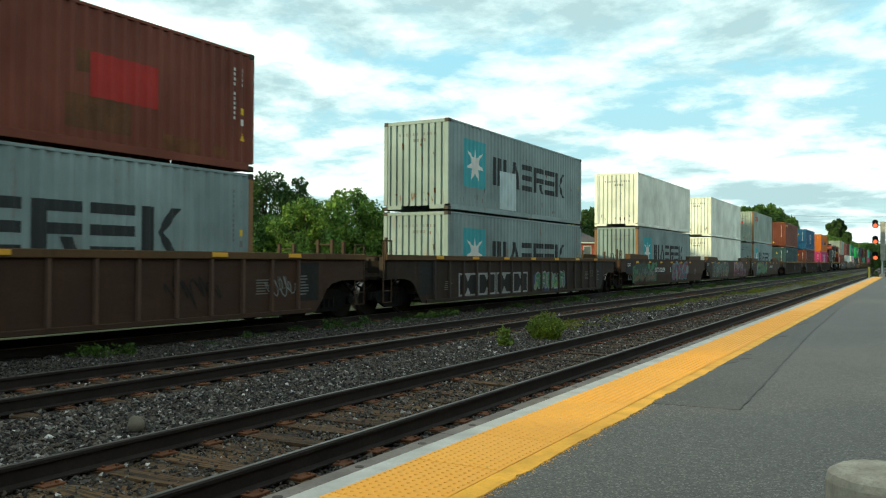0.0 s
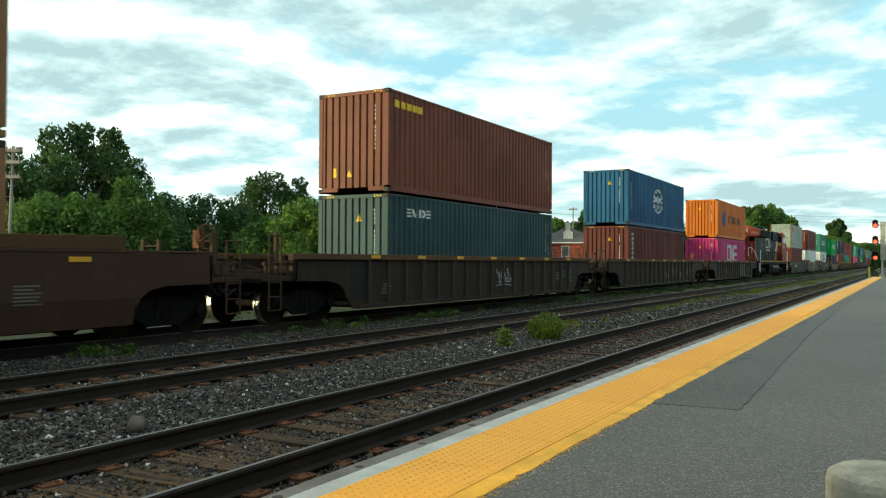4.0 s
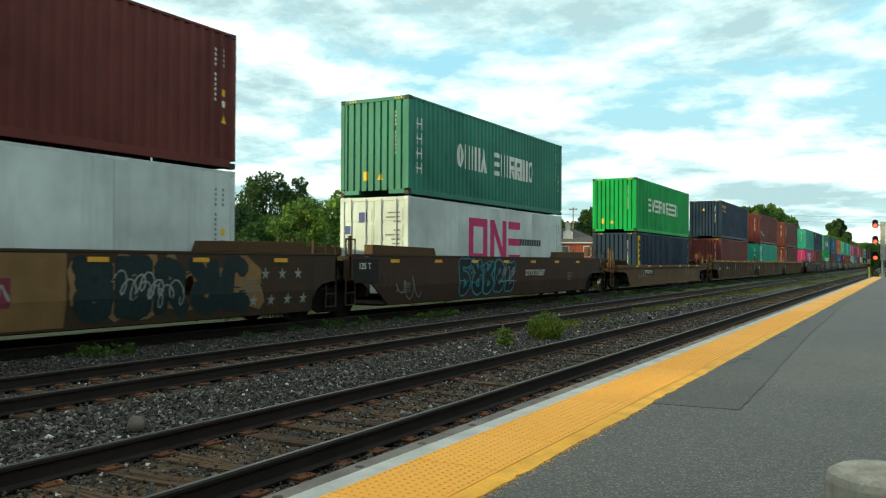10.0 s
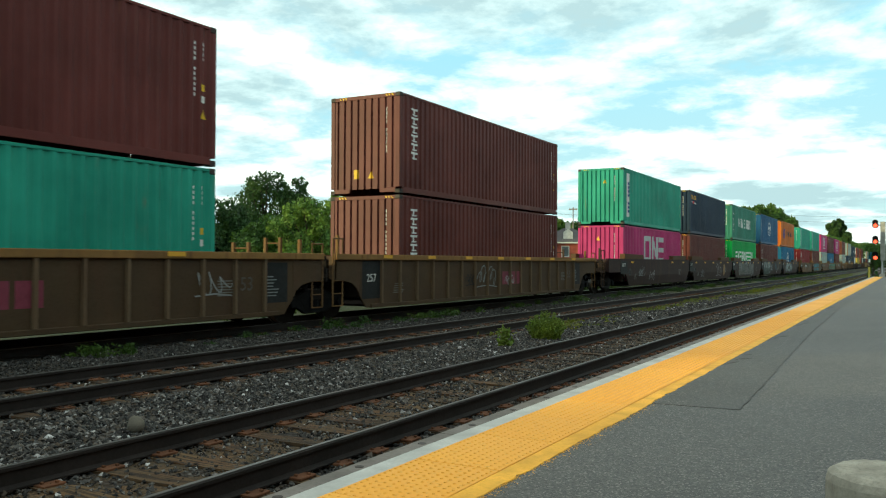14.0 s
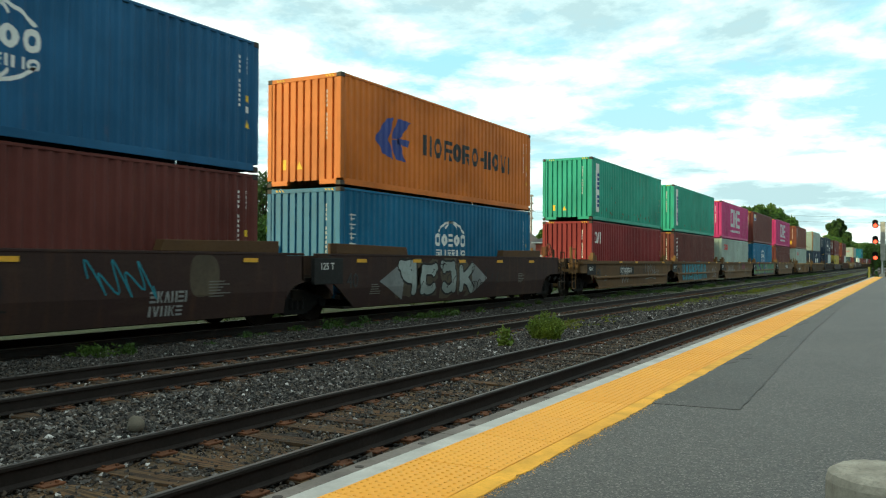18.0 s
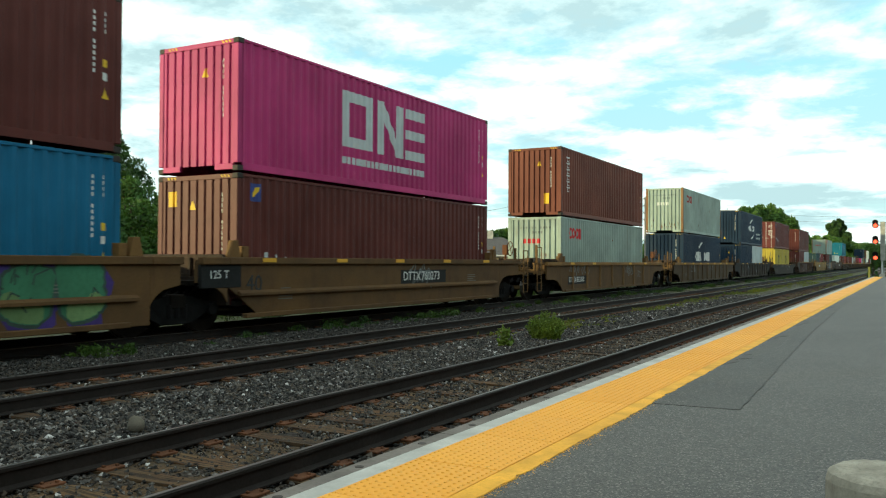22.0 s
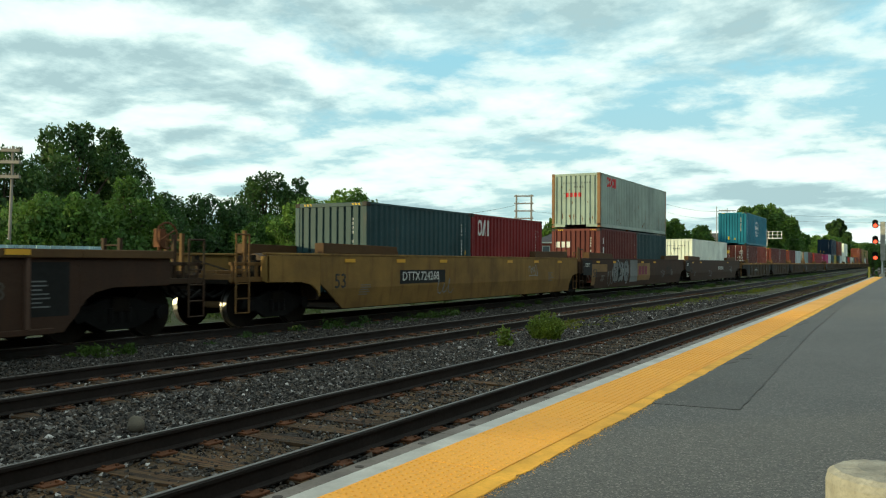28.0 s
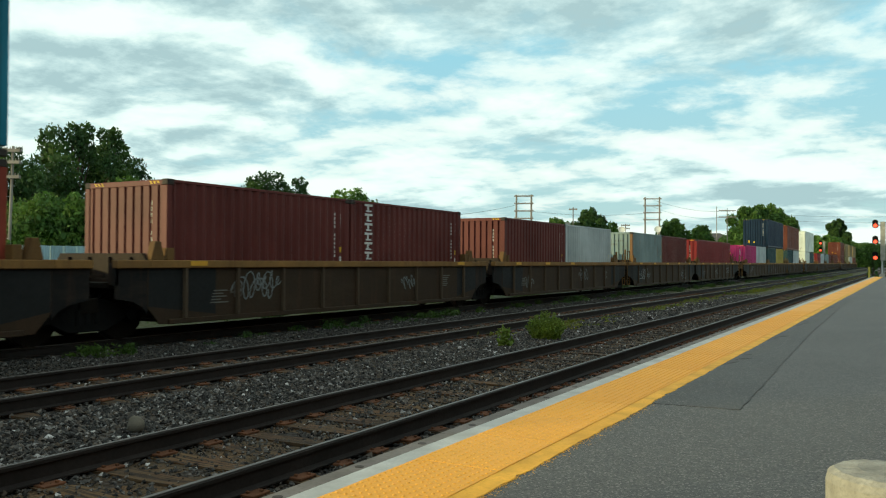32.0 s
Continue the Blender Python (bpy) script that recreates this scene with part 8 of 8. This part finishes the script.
M_RED_LAMP = red_lamp()
M_CASE = plain("weathered_case", (0.28, 0.28, 0.25), 0.6, 0.2, 0.35, 14)


def signal(x, y, z0, heads, height, label, gap, scale=1.0):
    ob = tagged(new("railway_signal"), label, "railway signal", "railway signals")
    ob.location = (x, y, z0)
    def add(name, f, mat, bevel=0.0, lab="", parent=None):
        bm = bmesh.new()
        f(bm)
        return part(name, bm, mat, parent or ob, lab, (0, 0, 0), bevel)
    add("mast", lambda bm: tube(bm, (0, 0, 0), (0, 0, height), 0.09, 12), M_GALV)
    add("base", lambda bm: quad_box(bm, -0.25, 0.25, -0.25, 0.25, -0.3, 0.35), M_CONC, 0.03)
    add("ladder", lambda bm: [tube(bm, (dx, 0.35, 0), (dx, 0.35, height), 0.025, 6) for dx in (0.15, 0.5)] + [tube(bm, (0.15, 0.35, z), (0.5, 0.35, z), 0.018, 6) for z in np.arange(0.3, height, 0.3)], M_GALV)
    add("equipment_case", lambda bm: quad_box(bm, -0.16, 0.30, -0.12, 0.3, height * 0.3, height), M_CASE, 0.02, "grey ribbed housing on the mast")
    for k in range(heads):
        z = height - 0.35 - k * gap
        hd = add("signal_head", lambda bm: [tube(bm, (-0.60, -0.22, z), (-0.60, 0.1, z), 0.27 * scale, 16), tube(bm, (-0.62, -0.2, z + 0.30), (-0.62, 0.1, z + 0.30), 0.24 * scale, 16), quad_box(bm, -0.4, 0.0, -0.04, 0.04, z - 0.04, z + 0.04)], M_BLACK)
        add("hood", lambda bm: [quad_box(bm, -0.60 + 0.17 * scale * math.cos(t) - 0.06, -0.60 + 0.17 * scale * math.cos(t) + 0.05, -0.5, -0.2, z + 0.17 * scale * math.sin(t) - 0.01, z + 0.17 * scale * math.sin(t) + 0.02) for t in np.linspace(0.1, math.pi - 0.1, 9)], M_BLACK, 0, "", hd)
        add("lamp", lambda bm: tube(bm, (-0.60, -0.26, z - 0.04), (-0.60, -0.22, z - 0.04), 0.17 * scale, 20), M_RED_LAMP, 0, "glowing red lamp", hd)
    return ob


signal(-2.24, 94.6, 0.1, 3, 5.62, "grey signal mast with three glowing red lamps at the platform end", 1.62, 1.12)
signal(-16.8, 208.0, -0.6, 3, 7.05, "tall signal mast with three glowing red lamps beyond the tracks", 1.62, 1.5)


def cantilever_signal(x, y):
    """A pale mast with a railed arm and a signal case, seen from behind."""
    ob = tagged(new("cantilever_signal"), "pale grey signal mast with a railed arm beyond the train", "railway signal")
    ob.location = (x, y, -0.6)
    def add(name, f, mat):
        q = bmesh.new()
        f(q)
        part(name, q, mat, ob)
    add("mast", lambda q: quad_box(q, -0.2, 0.2, -0.2, 0.2, 0, 6.95), M_CASE)
    add("arm", lambda q: [quad_box(q, 0.3, 2.2, -0.3, 0.3, 5.5, 5.65)], M_GALV)
    add("handrail", lambda q: [tube(q, (0.3, -0.3, z), (2.2, -0.3, z), 0.04, 6) for z in (6.05, 6.5)] + [tube(q, (u, -0.3, 5.6), (u, -0.3, 6.5), 0.04, 6) for u in (0.5, 1.0, 1.6, 2.2)], M_GALV)
    add("signal_case", lambda q: quad_box(q, -0.25, 0.35, -0.55, -0.25, 4.5, 5.4), M_CASE)


cantilever_signal(-17.6, 125.0)


def dish(x, y, z, label):
    """A white satellite dish on a thin post, tilted to the sky."""
    ob = tagged(new("satellite_dish"), label, "satellite dish", "dishes beyond the tracks")
    ob.location = (x, y, -0.6)
    q = bmesh.new()
    tube(q, (0, 0, 0), (0, 0, z), 0.04, 8)
    part("post", q, M_GALV, ob)
    q = bmesh.new()
    rings = [[q.verts.new((r * math.cos(a), -0.25 * (r / 0.4) ** 2 * 0.4, r * math.sin(a))) for a in np.linspace(0, 2 * math.pi, 20, endpoint=False)] for r in (0.06, 0.2, 0.32, 0.4)]
    for a, c in zip(rings, rings[1:]):
        for i in range(20):
            q.faces.new((a[i], a[(i + 1) % 20], c[(i + 1) % 20], c[i]))
    q.faces.new(rings[0])
    d = part("reflector", q, plain("dish_white", (0.6, 0.6, 0.55), 0.5), ob, "white dish", (0, 0, z))
    d.rotation_euler = (radians(-25), 0, radians(15))


for deg, z in ((17.1, 5.9), (14.75, 5.9)):
    dx, dy = polar(deg, 100)
    dish(dx, dy, z, "round white satellite dish on a thin post")


def pole(x, y, height, arms, label, span=2.4, twin=0.0, z0=-0.6, lean=0.0):
    ob = tagged(new("utility_pole"), label, "utility pole", "poles beside the railway")
    ob.location = (x, y, z0)
    ob.rotation_euler = (0, lean, radians(20))
    for dx in ((-twin / 2, twin / 2) if twin else (0,)):
        bm = bmesh.new()
        tube(bm, (dx, 0, -0.3), (dx, 0, height), 0.16 if twin else 0.095, 10, 0.12 if twin else 0.065)
        part("post", bm, M_POLE, ob)
    for z in arms:
        bm = bmesh.new()
        quad_box(bm, -span / 2, span / 2, -0.22, -0.06, z - 0.08, z + 0.08)
        a = part("crossarm", bm, M_POLE, ob, bevel=0.01)
        for k in range(6):
            xx = -span / 2 + 0.12 + k * (span - 0.24) / 5
            bm = bmesh.new()
            tube(bm, (xx, -0.11, z + 0.06), (xx, -0.11, z + 0.2), 0.03, 6, 0.022)
            part("insulator", bm, M_POLE, a)
    return ob


for deg, dist, h, arms, span, twin, lean in ((56.95, 48, 7.9, (7.65, 7.05, 6.3), 1.1, 0, 0.03), (23.7, 112, 11.1, (10.9, 9.9, 8.9, 7.9), 2.6, 2.0, 0), (15.1, 135, 12.4, (12.1, 11.0, 9.9, 8.8), 2.8, 2.2, 0), (20.35, 120, 9.9, (9.6,), 1.2, 0, 0), (16.85, 150, 8.9, (8.6, 8.0), 1.5, 0, 0), (10.35, 150, 11.4, (11.0, 9.9), 2.8, 0, 0), (11.0, 160, 12.4, (), 1, 0, 0), (6.6, 190, 9.7, (9.3,), 3.2, 0, 0), (28.0, 100, 6.8, (), 1, 0, 0)):
    x, y = polar(deg, dist)
    pole(x, y, h, arms, "grey timber pole with crossarms and insulators" if arms else "plain grey timber pole", span, twin, lean=lean)


def wire(a, b, sag):
    cu = bpy.data.curves.new("wire", "CURVE")
    cu.dimensions, cu.bevel_depth, cu.bevel_resolution = "3D", 0.018, 1
    sp = cu.splines.new("POLY")
    sp.points.add(11)
    for k in range(12):
        t = k / 11
        p = Vector(a).lerp(Vector(b), t)
        sp.points[k].co = (p.x, p.y, p.z - sag * 4 * t * (1 - t), 1)
    ob = new("overhead_wire", cu)
    cu.materials.append(M_BLACK)
    tagged(ob, "thin black overhead wire between the poles", "wire", "overhead wires")


def wires():
    p1, p2 = polar(10.35, 150), polar(15.1, 135)
    far = (20.0, 210.0)
    for k, z in enumerate((10.4, 9.3)):
        wire((p1[0] - 1 + 2 * k, p1[1], z), (far[0], far[1], z + 3), 1.5)
        wire((p1[0] + 1 - 2 * k, p1[1], z), (p2[0], p2[1], z + 1), 0.8)
    q = polar(23.7, 112)
    r = polar(33.0, 85)
    wire((q[0], q[1], 9.4), (r[0], r[1], 6.0), 0.6)
    wire((q[0], q[1], 8.4), (p2[0], p2[1], 9.4), 0.6)


wires()


def house(x, y, turn, w, d, wall_h, roof_h, wall_mat, label, windows, lift=0.0, dormer=False):
    ob = tagged(new("house"), label, "house", "houses beyond the railway")
    ob.matrix_basis = pose(x, y, -0.6, 0, 0, turn)
    bm = bmesh.new()
    quad_box(bm, -w / 2, w / 2, -d / 2, d / 2, 0, wall_h)
    part("wall", bm, wall_mat, ob)
    bm = bmesh.new()
    e = 0.45
    base = [bm.verts.new((sx * (w / 2 + e), sy * (d / 2 + e), wall_h)) for sx, sy in ((-1, -1), (1, -1), (1, 1), (-1, 1))]
    r = max(0.5, w / 2 - d / 2)
    ridge = [bm.verts.new((-r, 0, wall_h + roof_h)), bm.verts.new((r, 0, wall_h + roof_h))]
    bm.faces.new((base[0], base[1], ridge[1], ridge[0]))
    bm.faces.new((base[2], base[3], ridge[0], ridge[1]))
    bm.faces.new((base[1], base[2], ridge[1]))
    bm.faces.new((base[3], base[0], ridge[0]))
    bm.faces.new(base[::-1])
    roof = part("roof", bm, plain("shingles_" + label.split()[0], (0.085, 0.08, 0.08), 0.9, 0, 0.25, 20, 0.5), ob)
    bm = bmesh.new()
    quad_box(bm, -w / 2 - e - 0.02, w / 2 + e + 0.02, -d / 2 - e - 0.02, -d / 2 - e + 0.02, wall_h - 0.14, wall_h + 0.02)
    part("fascia", bm, M_WHITE, ob)
    bm = bmesh.new()
    quad_box(bm, -0.3, 0.3, -0.3, 0.3, wall_h, wall_h + roof_h + 0.7)
    part("chimney", bm, M_CONC, roof)
    if dormer:
        bm = bmesh.new()
        prism(bm, [(-0.55, wall_h + 0.25), (0.55, wall_h + 0.25), (0.55, wall_h + 1.15), (0, wall_h + 1.6), (-0.55, wall_h + 1.15)], "y", -d / 2 + 0.5, 0)
        dm = part("dormer", bm, M_WHITE, roof, "white dormer")
    for wx in windows:
        wf = bmesh.new()
        for a, b2, c, d2 in ((-0.45, 0.45, 0.9, 1.0), (-0.45, 0.45, 2.1, 2.2), (-0.45, -0.37, 1.0, 2.1), (0.37, 0.45, 1.0, 2.1)):
            quad_box(wf, wx + a, wx + b2, -d / 2 - 0.06, -d / 2 + 0.02, c + lift, d2 + lift)
        win = part("window", wf, M_WHITE, ob, "white window frame")
        bm = bmesh.new()
        quad_box(bm, wx - 0.38, wx + 0.38, -d / 2 - 0.03, -d / 2 + 0.02, 1.0 + lift, 2.1 + lift)
        part("pane", bm, M_PANE, win)
    return ob


M_PANE = plain("house_glass", (0.10, 0.12, 0.13), 0.1, 0, 0.2)
wall_b = plain("brown_brick_wall", (0.26, 0.21, 0.15), 0.9, 0, 0.25, 12, 0.3)
wall_w = plain("pale_siding", (0.5, 0.5, 0.47), 0.8, 0, 0.12, 8)
x, y = polar(26.0, 88)
house(x, y, 27, 9.5, 7, 2.75, 1.9, wall_b, "brown brick bungalow with a grey hip roof", (-3.2, -0.9, 2.9))
x, y = polar(29.2, 105)
house(x, y, 30, 9.5, 8, 3.0, 2.3, wall_w, "pale bungalow with a grey hip roof", (-2.5, 2.5))
x, y = polar(23.6, 108)
house(x, y, 24, 6, 7, 3.4, 2.6, wall_w, "white gabled cottage beyond the tracks", (-1.2, 1.2))
x, y = polar(20.7, 100)
house(x, y, 21, 7.4, 7, 4.35, 1.75, plain("red_brick_wall", (0.30, 0.075, 0.05), 0.9, 0, 0.25, 14, 0.3), "red brick house with a hip roof and a white dormer", (-2.5, -0.3, 2.2), 1.75, True)
x, y = polar(11.4, 190)
house(x, y, 12, 14, 10, 5.5, 3.0, wall_b, "brown two-storey house with a dark roof", (-4, 0, 4))


def gravel_pile(x, y, r, h, seed):
    rs = np.random.RandomState(seed)
    bm = bmesh.new()
    n, m = 26, 9
    rings = []
    for j in range(m):
        f = j / (m - 1)
        rings.append([bm.verts.new((r * (1 - f) * math.cos(i * 2 * math.pi / n) * rs.uniform(0.9, 1.1), r * (1 - f) * math.sin(i * 2 * math.pi / n) * rs.uniform(0.9, 1.1), h * (1 - (1 - f) ** 1.15) * rs.uniform(0.93, 1.05))) for i in range(n)])
    for j in range(m - 1):
        for i in range(n):
            bm.faces.new((rings[j][i], rings[j][(i + 1) % n], rings[j + 1][(i + 1) % n], rings[j + 1][i]))
    ob = part("gravel_pile", bm, plain("pale_gravel", (0.27, 0.23, 0.19), 0.95, 0, 0.4, 9, 0.8), None)
    ob.location = (x, y, -0.6)
    tagged(ob, "heap of pale crushed gravel behind the tracks", "gravel pile", "gravel heaps")


for deg, dist, r, h in ((37.3, 46, 2.6, 1.9), (34.6, 47, 2.4, 2.3), (33.4, 49, 2.2, 1.7)):
    x, y = polar(deg, dist)
    gravel_pile(x, y, r, h, int(deg))


def panel_fence():
    ob = tagged(new("panel_fence"), "pale blue metal panel fence behind the tracks", "fence")
    mat = paint("pale_blue_sheet", (0.33, 0.46, 0.50), 0.05)
    a, b2 = Vector((*polar(59.5, 42), -0.6)), Vector((*polar(51.6, 46), -0.6))
    n = 10
    for k in range(n):
        p, q = a.lerp(b2, k / n), a.lerp(b2, (k + 0.94) / n)
        bm = bmesh.new()
        d = (q - p)
        L = d.length
        quad_box(bm, 0, L, -0.03, 0.03, 0.15, 2.75)
        for j in range(5):
            quad_box(bm, L * (j + 0.4) / 5, L * (j + 0.55) / 5, -0.06, -0.03, 0.15, 2.75)
        o = part("panel", bm, mat, ob)
        o.location = p
        o.rotation_euler = (0, 0, math.atan2(d.y, d.x))


panel_fence()


def overpass():
    ob = tagged(new("road_bridge"), "distant grey concrete road bridge over the tracks", "bridge")
    bm = bmesh.new()
    quad_box(bm, -60, 40, 398, 408, 5.6, 6.9)
    quad_box(bm, -60, 40, 397.8, 398.2, 6.9, 7.6)
    part("deck", bm, M_EDGE, ob)
    for x in (-30, -20.5, 3.0, 14):
        bm = bmesh.new()
        quad_box(bm, x - 0.6, x + 0.6, 399, 407, -0.6, 5.6)
        part("pier", bm, M_EDGE, ob)


overpass()


def far_woods():
    rs = np.random.RandomState(77)
    verts, faces, centres, radii = [], [], [], []
    for k in range(170):
        deg = rs.uniform(-35, 75)
        dist = rs.uniform(430, 520)
        x, y = polar(deg, dist)
        r = rs.uniform(6, 9)
        centres.append((x, y, r * 0.5))
        radii.append(r)
    for k in range(40):
        x, y = polar(-4 + 0.32 * k, rs.uniform(412, 425))
        centres.append((x, y, 3.0))
        radii.append(rs.uniform(5.0, 7.0))
    leafy(verts, faces, rs, centres, radii, 70000, 0.62)
    tagged(new("far_woods", cloud_mesh(verts, faces, M_LEAF[1])), "distant dark green line of woods", "woods", kind="stuff")


far_woods()


def bollard():
    ob = tagged(new("concrete_post_base"), "round worn pale concrete post base on the platform", "concrete base")
    ob.location = (-0.075, 4.72, PLAT_Z)
    rs = random.Random(3)
    bm = bmesh.new()
    prof = [(0.305, -0.05), (0.30, 0.10), (0.298, 0.205), (0.285, 0.242), (0.255, 0.262), (0.15, 0.270), (0.0, 0.272)]
    n = 48
    rings = [[bm.verts.new((r * math.cos(i * 2 * math.pi / n) * (1 + rs.uniform(-0.008, 0.008)), r * math.sin(i * 2 * math.pi / n) * (1 + rs.uniform(-0.008, 0.008)), z + rs.uniform(-0.003, 0.003))) for i in range(n)] for r, z in prof[:-1]]
    for a, c in zip(rings, rings[1:]):
        for i in range(n):
            bm.faces.new((a[i], a[(i + 1) % n], c[(i + 1) % n], c[i]))
    bm.faces.new(rings[-1])
    part("base", bm, M_BASE, ob)


M_BASE = plain("dirty_concrete", (0.33, 0.31, 0.255), 0.95, 0.0, 0.42, 14, 0.7)
bollard()


def platform_repairs():
    """A darker asphalt patch beside the yellow edge, its sealed joint and cracks."""
    plat = bpy.data.objects["platform"]
    bm = bmesh.new()
    prism(bm, [(YELLOW_X + 0.005, 7.62), (-1.30, 7.68), (-1.34, 9.2), (-1.40, 11.0), (-1.58, 16.8), (-1.70, 25.2), (-1.72, 34.0), (YELLOW_X + 0.005, 34.0)], "z", PLAT_Z - 0.02, PLAT_Z + 0.004)
    part("asphalt_patch", bm, M_PATCH, plat, "darker repaired asphalt strip")
    rnd = random.Random(12)
    def seam(pts, w):
        q = bmesh.new()
        for (x0, y0), (x1, y1) in zip(pts, pts[1:]):
            n = max(1, int(math.hypot(x1 - x0, y1 - y0) / 0.12))
            last = None
            for k in range(n + 1):
                f = k / n
                x, y = x0 + (x1 - x0) * f + rnd.uniform(-0.012, 0.012), y0 + (y1 - y0) * f
                ww = w * rnd.uniform(0.4, 1.2)
                d = Vector((-(y1 - y0), x1 - x0)).normalized() * ww / 2
                pair = (q.verts.new((x - d.x, y - d.y, PLAT_Z + 0.0062)), q.verts.new((x + d.x, y + d.y, PLAT_Z + 0.0062)))
                if last:
                    q.faces.new((last[0], last[1], pair[1], pair[0]))
                last = pair
        part("crack", q, M_TAR, plat, "dark crack in the asphalt")
    seam([(-1.30, 7.68), (-1.34, 9.2), (-1.40, 11.0), (-1.58, 16.8), (-1.70, 25.2), (-1.72, 34.0), (-1.75, 60.0)], 0.022)
    for y, x1 in ((12.7, -1.46), (17.6, -1.62), (13.6, 6.0), (22.0, 6.0), (31.0, 6.0)):
        seam([(YELLOW_X + 0.01, y), (0.5 * (YELLOW_X + x1), y + 0.05), (x1, y + 0.02)], 0.014)
    for y in (11.4, 15.2, 19.0, 26.6):
        q = bmesh.new()
        prism(q, [(YELLOW_X + 0.004, y - 0.5)] + [(YELLOW_X + 0.004 + 0.2 * math.sin(math.pi * f) * rnd.uniform(0.3, 1.1), y - 0.5 + 2.0 * f) for f in np.linspace(0.06, 0.94, 14)] + [(YELLOW_X + 0.004, y + 1.5)], "z", PLAT_Z, PLAT_Z + 0.0075)
        part("tar_smear", q, M_TAR, plat, "dark tar smear")


M_TAR = asphalt("tar", 0.06)
platform_repairs()


def shade_walls():
    """Plain walls added out of view, behind the eye and along the platform's back, to cut the skylight on train and
    platform.
    """
    brick = plain("dull_brick", (0.16, 0.10, 0.075), 0.9, 0, 0.25, 12, 0.3)
    for name, b2 in (("wall_back", (4.0, 13.9, -16.0, -8.0)), ("wall_side", (7.5, 13.9, -8.0, 64.0))):
        q = bmesh.new()
        quad_box(q, b2[0], b2[1], b2[2], b2[3], 0.15, 7.2)
        tagged(part(name, q, brick, None), "plain brick wall added out of view to block skylight", "wall", kind="structure")


shade_walls()
bm = bmesh.new()
tube(bm, (-3.36, 93.0, -0.4), (-3.36, 93.0, 1.15), 0.10, 12)
tagged(part("marker_post", bm, plain("post_yellow", (0.5, 0.42, 0.08), 0.6), None), "short yellow marker post at the platform end", "post")


def boulder(x, y, r):
    bm = bmesh.new()
    bmesh.ops.create_icosphere(bm, subdivisions=3, radius=r)
    for v in bm.verts:
        v.co *= 1 + 0.35 * noise.noise(v.co * 9)
        v.co.z *= 1.05
    ob = part("boulder", bm, plain("pale_stone", (0.125, 0.112, 0.088), 0.9, 0, 0.3, 20, 0.5), None)
    ob.location = (x, y, -0.105)
    tagged(ob, "rounded pale brown stone lying in the ballast", "stone")


boulder(-6.56, 5.6, 0.082)


# ---------------------------------------------------------------- movement
def motions():
    """The train rolls towards the eye and past it; its wheels turn with it."""
    def gone(t):
        k = min(int(t / 2), len(WAY) - 2)
        (t0, a), (t1, b2) = WAY[k], WAY[k + 1]
        return a + (b2 - a) * (t - t0) / (t1 - t0)
    times = [0, 1 / 30] + [2 * k for k in range(1, 16)] + [32 - 1 / 30, 32]
    for ob, u, z in MOVING:
        walk(ob, [(t, pose(TRACK_C, u - gone(t), z)) for t in times])
    first = {}
    for ob, r, key in WHEELS:
        if key not in first:
            at = ob.location.copy()
            walk(ob, [(k / 30, pose(at.x, at.y, at.z, math.degrees(gone(min(k / 30, 32)) / r) % 360)) for k in range(961)])
            first[key] = ob
        else:
            src = first[key].animation_data
            ob.rotation_mode = "QUATERNION"
            keys = ob.animation_data_create()
            keys.action, keys.action_slot = src.action, src.action_slot


motions()
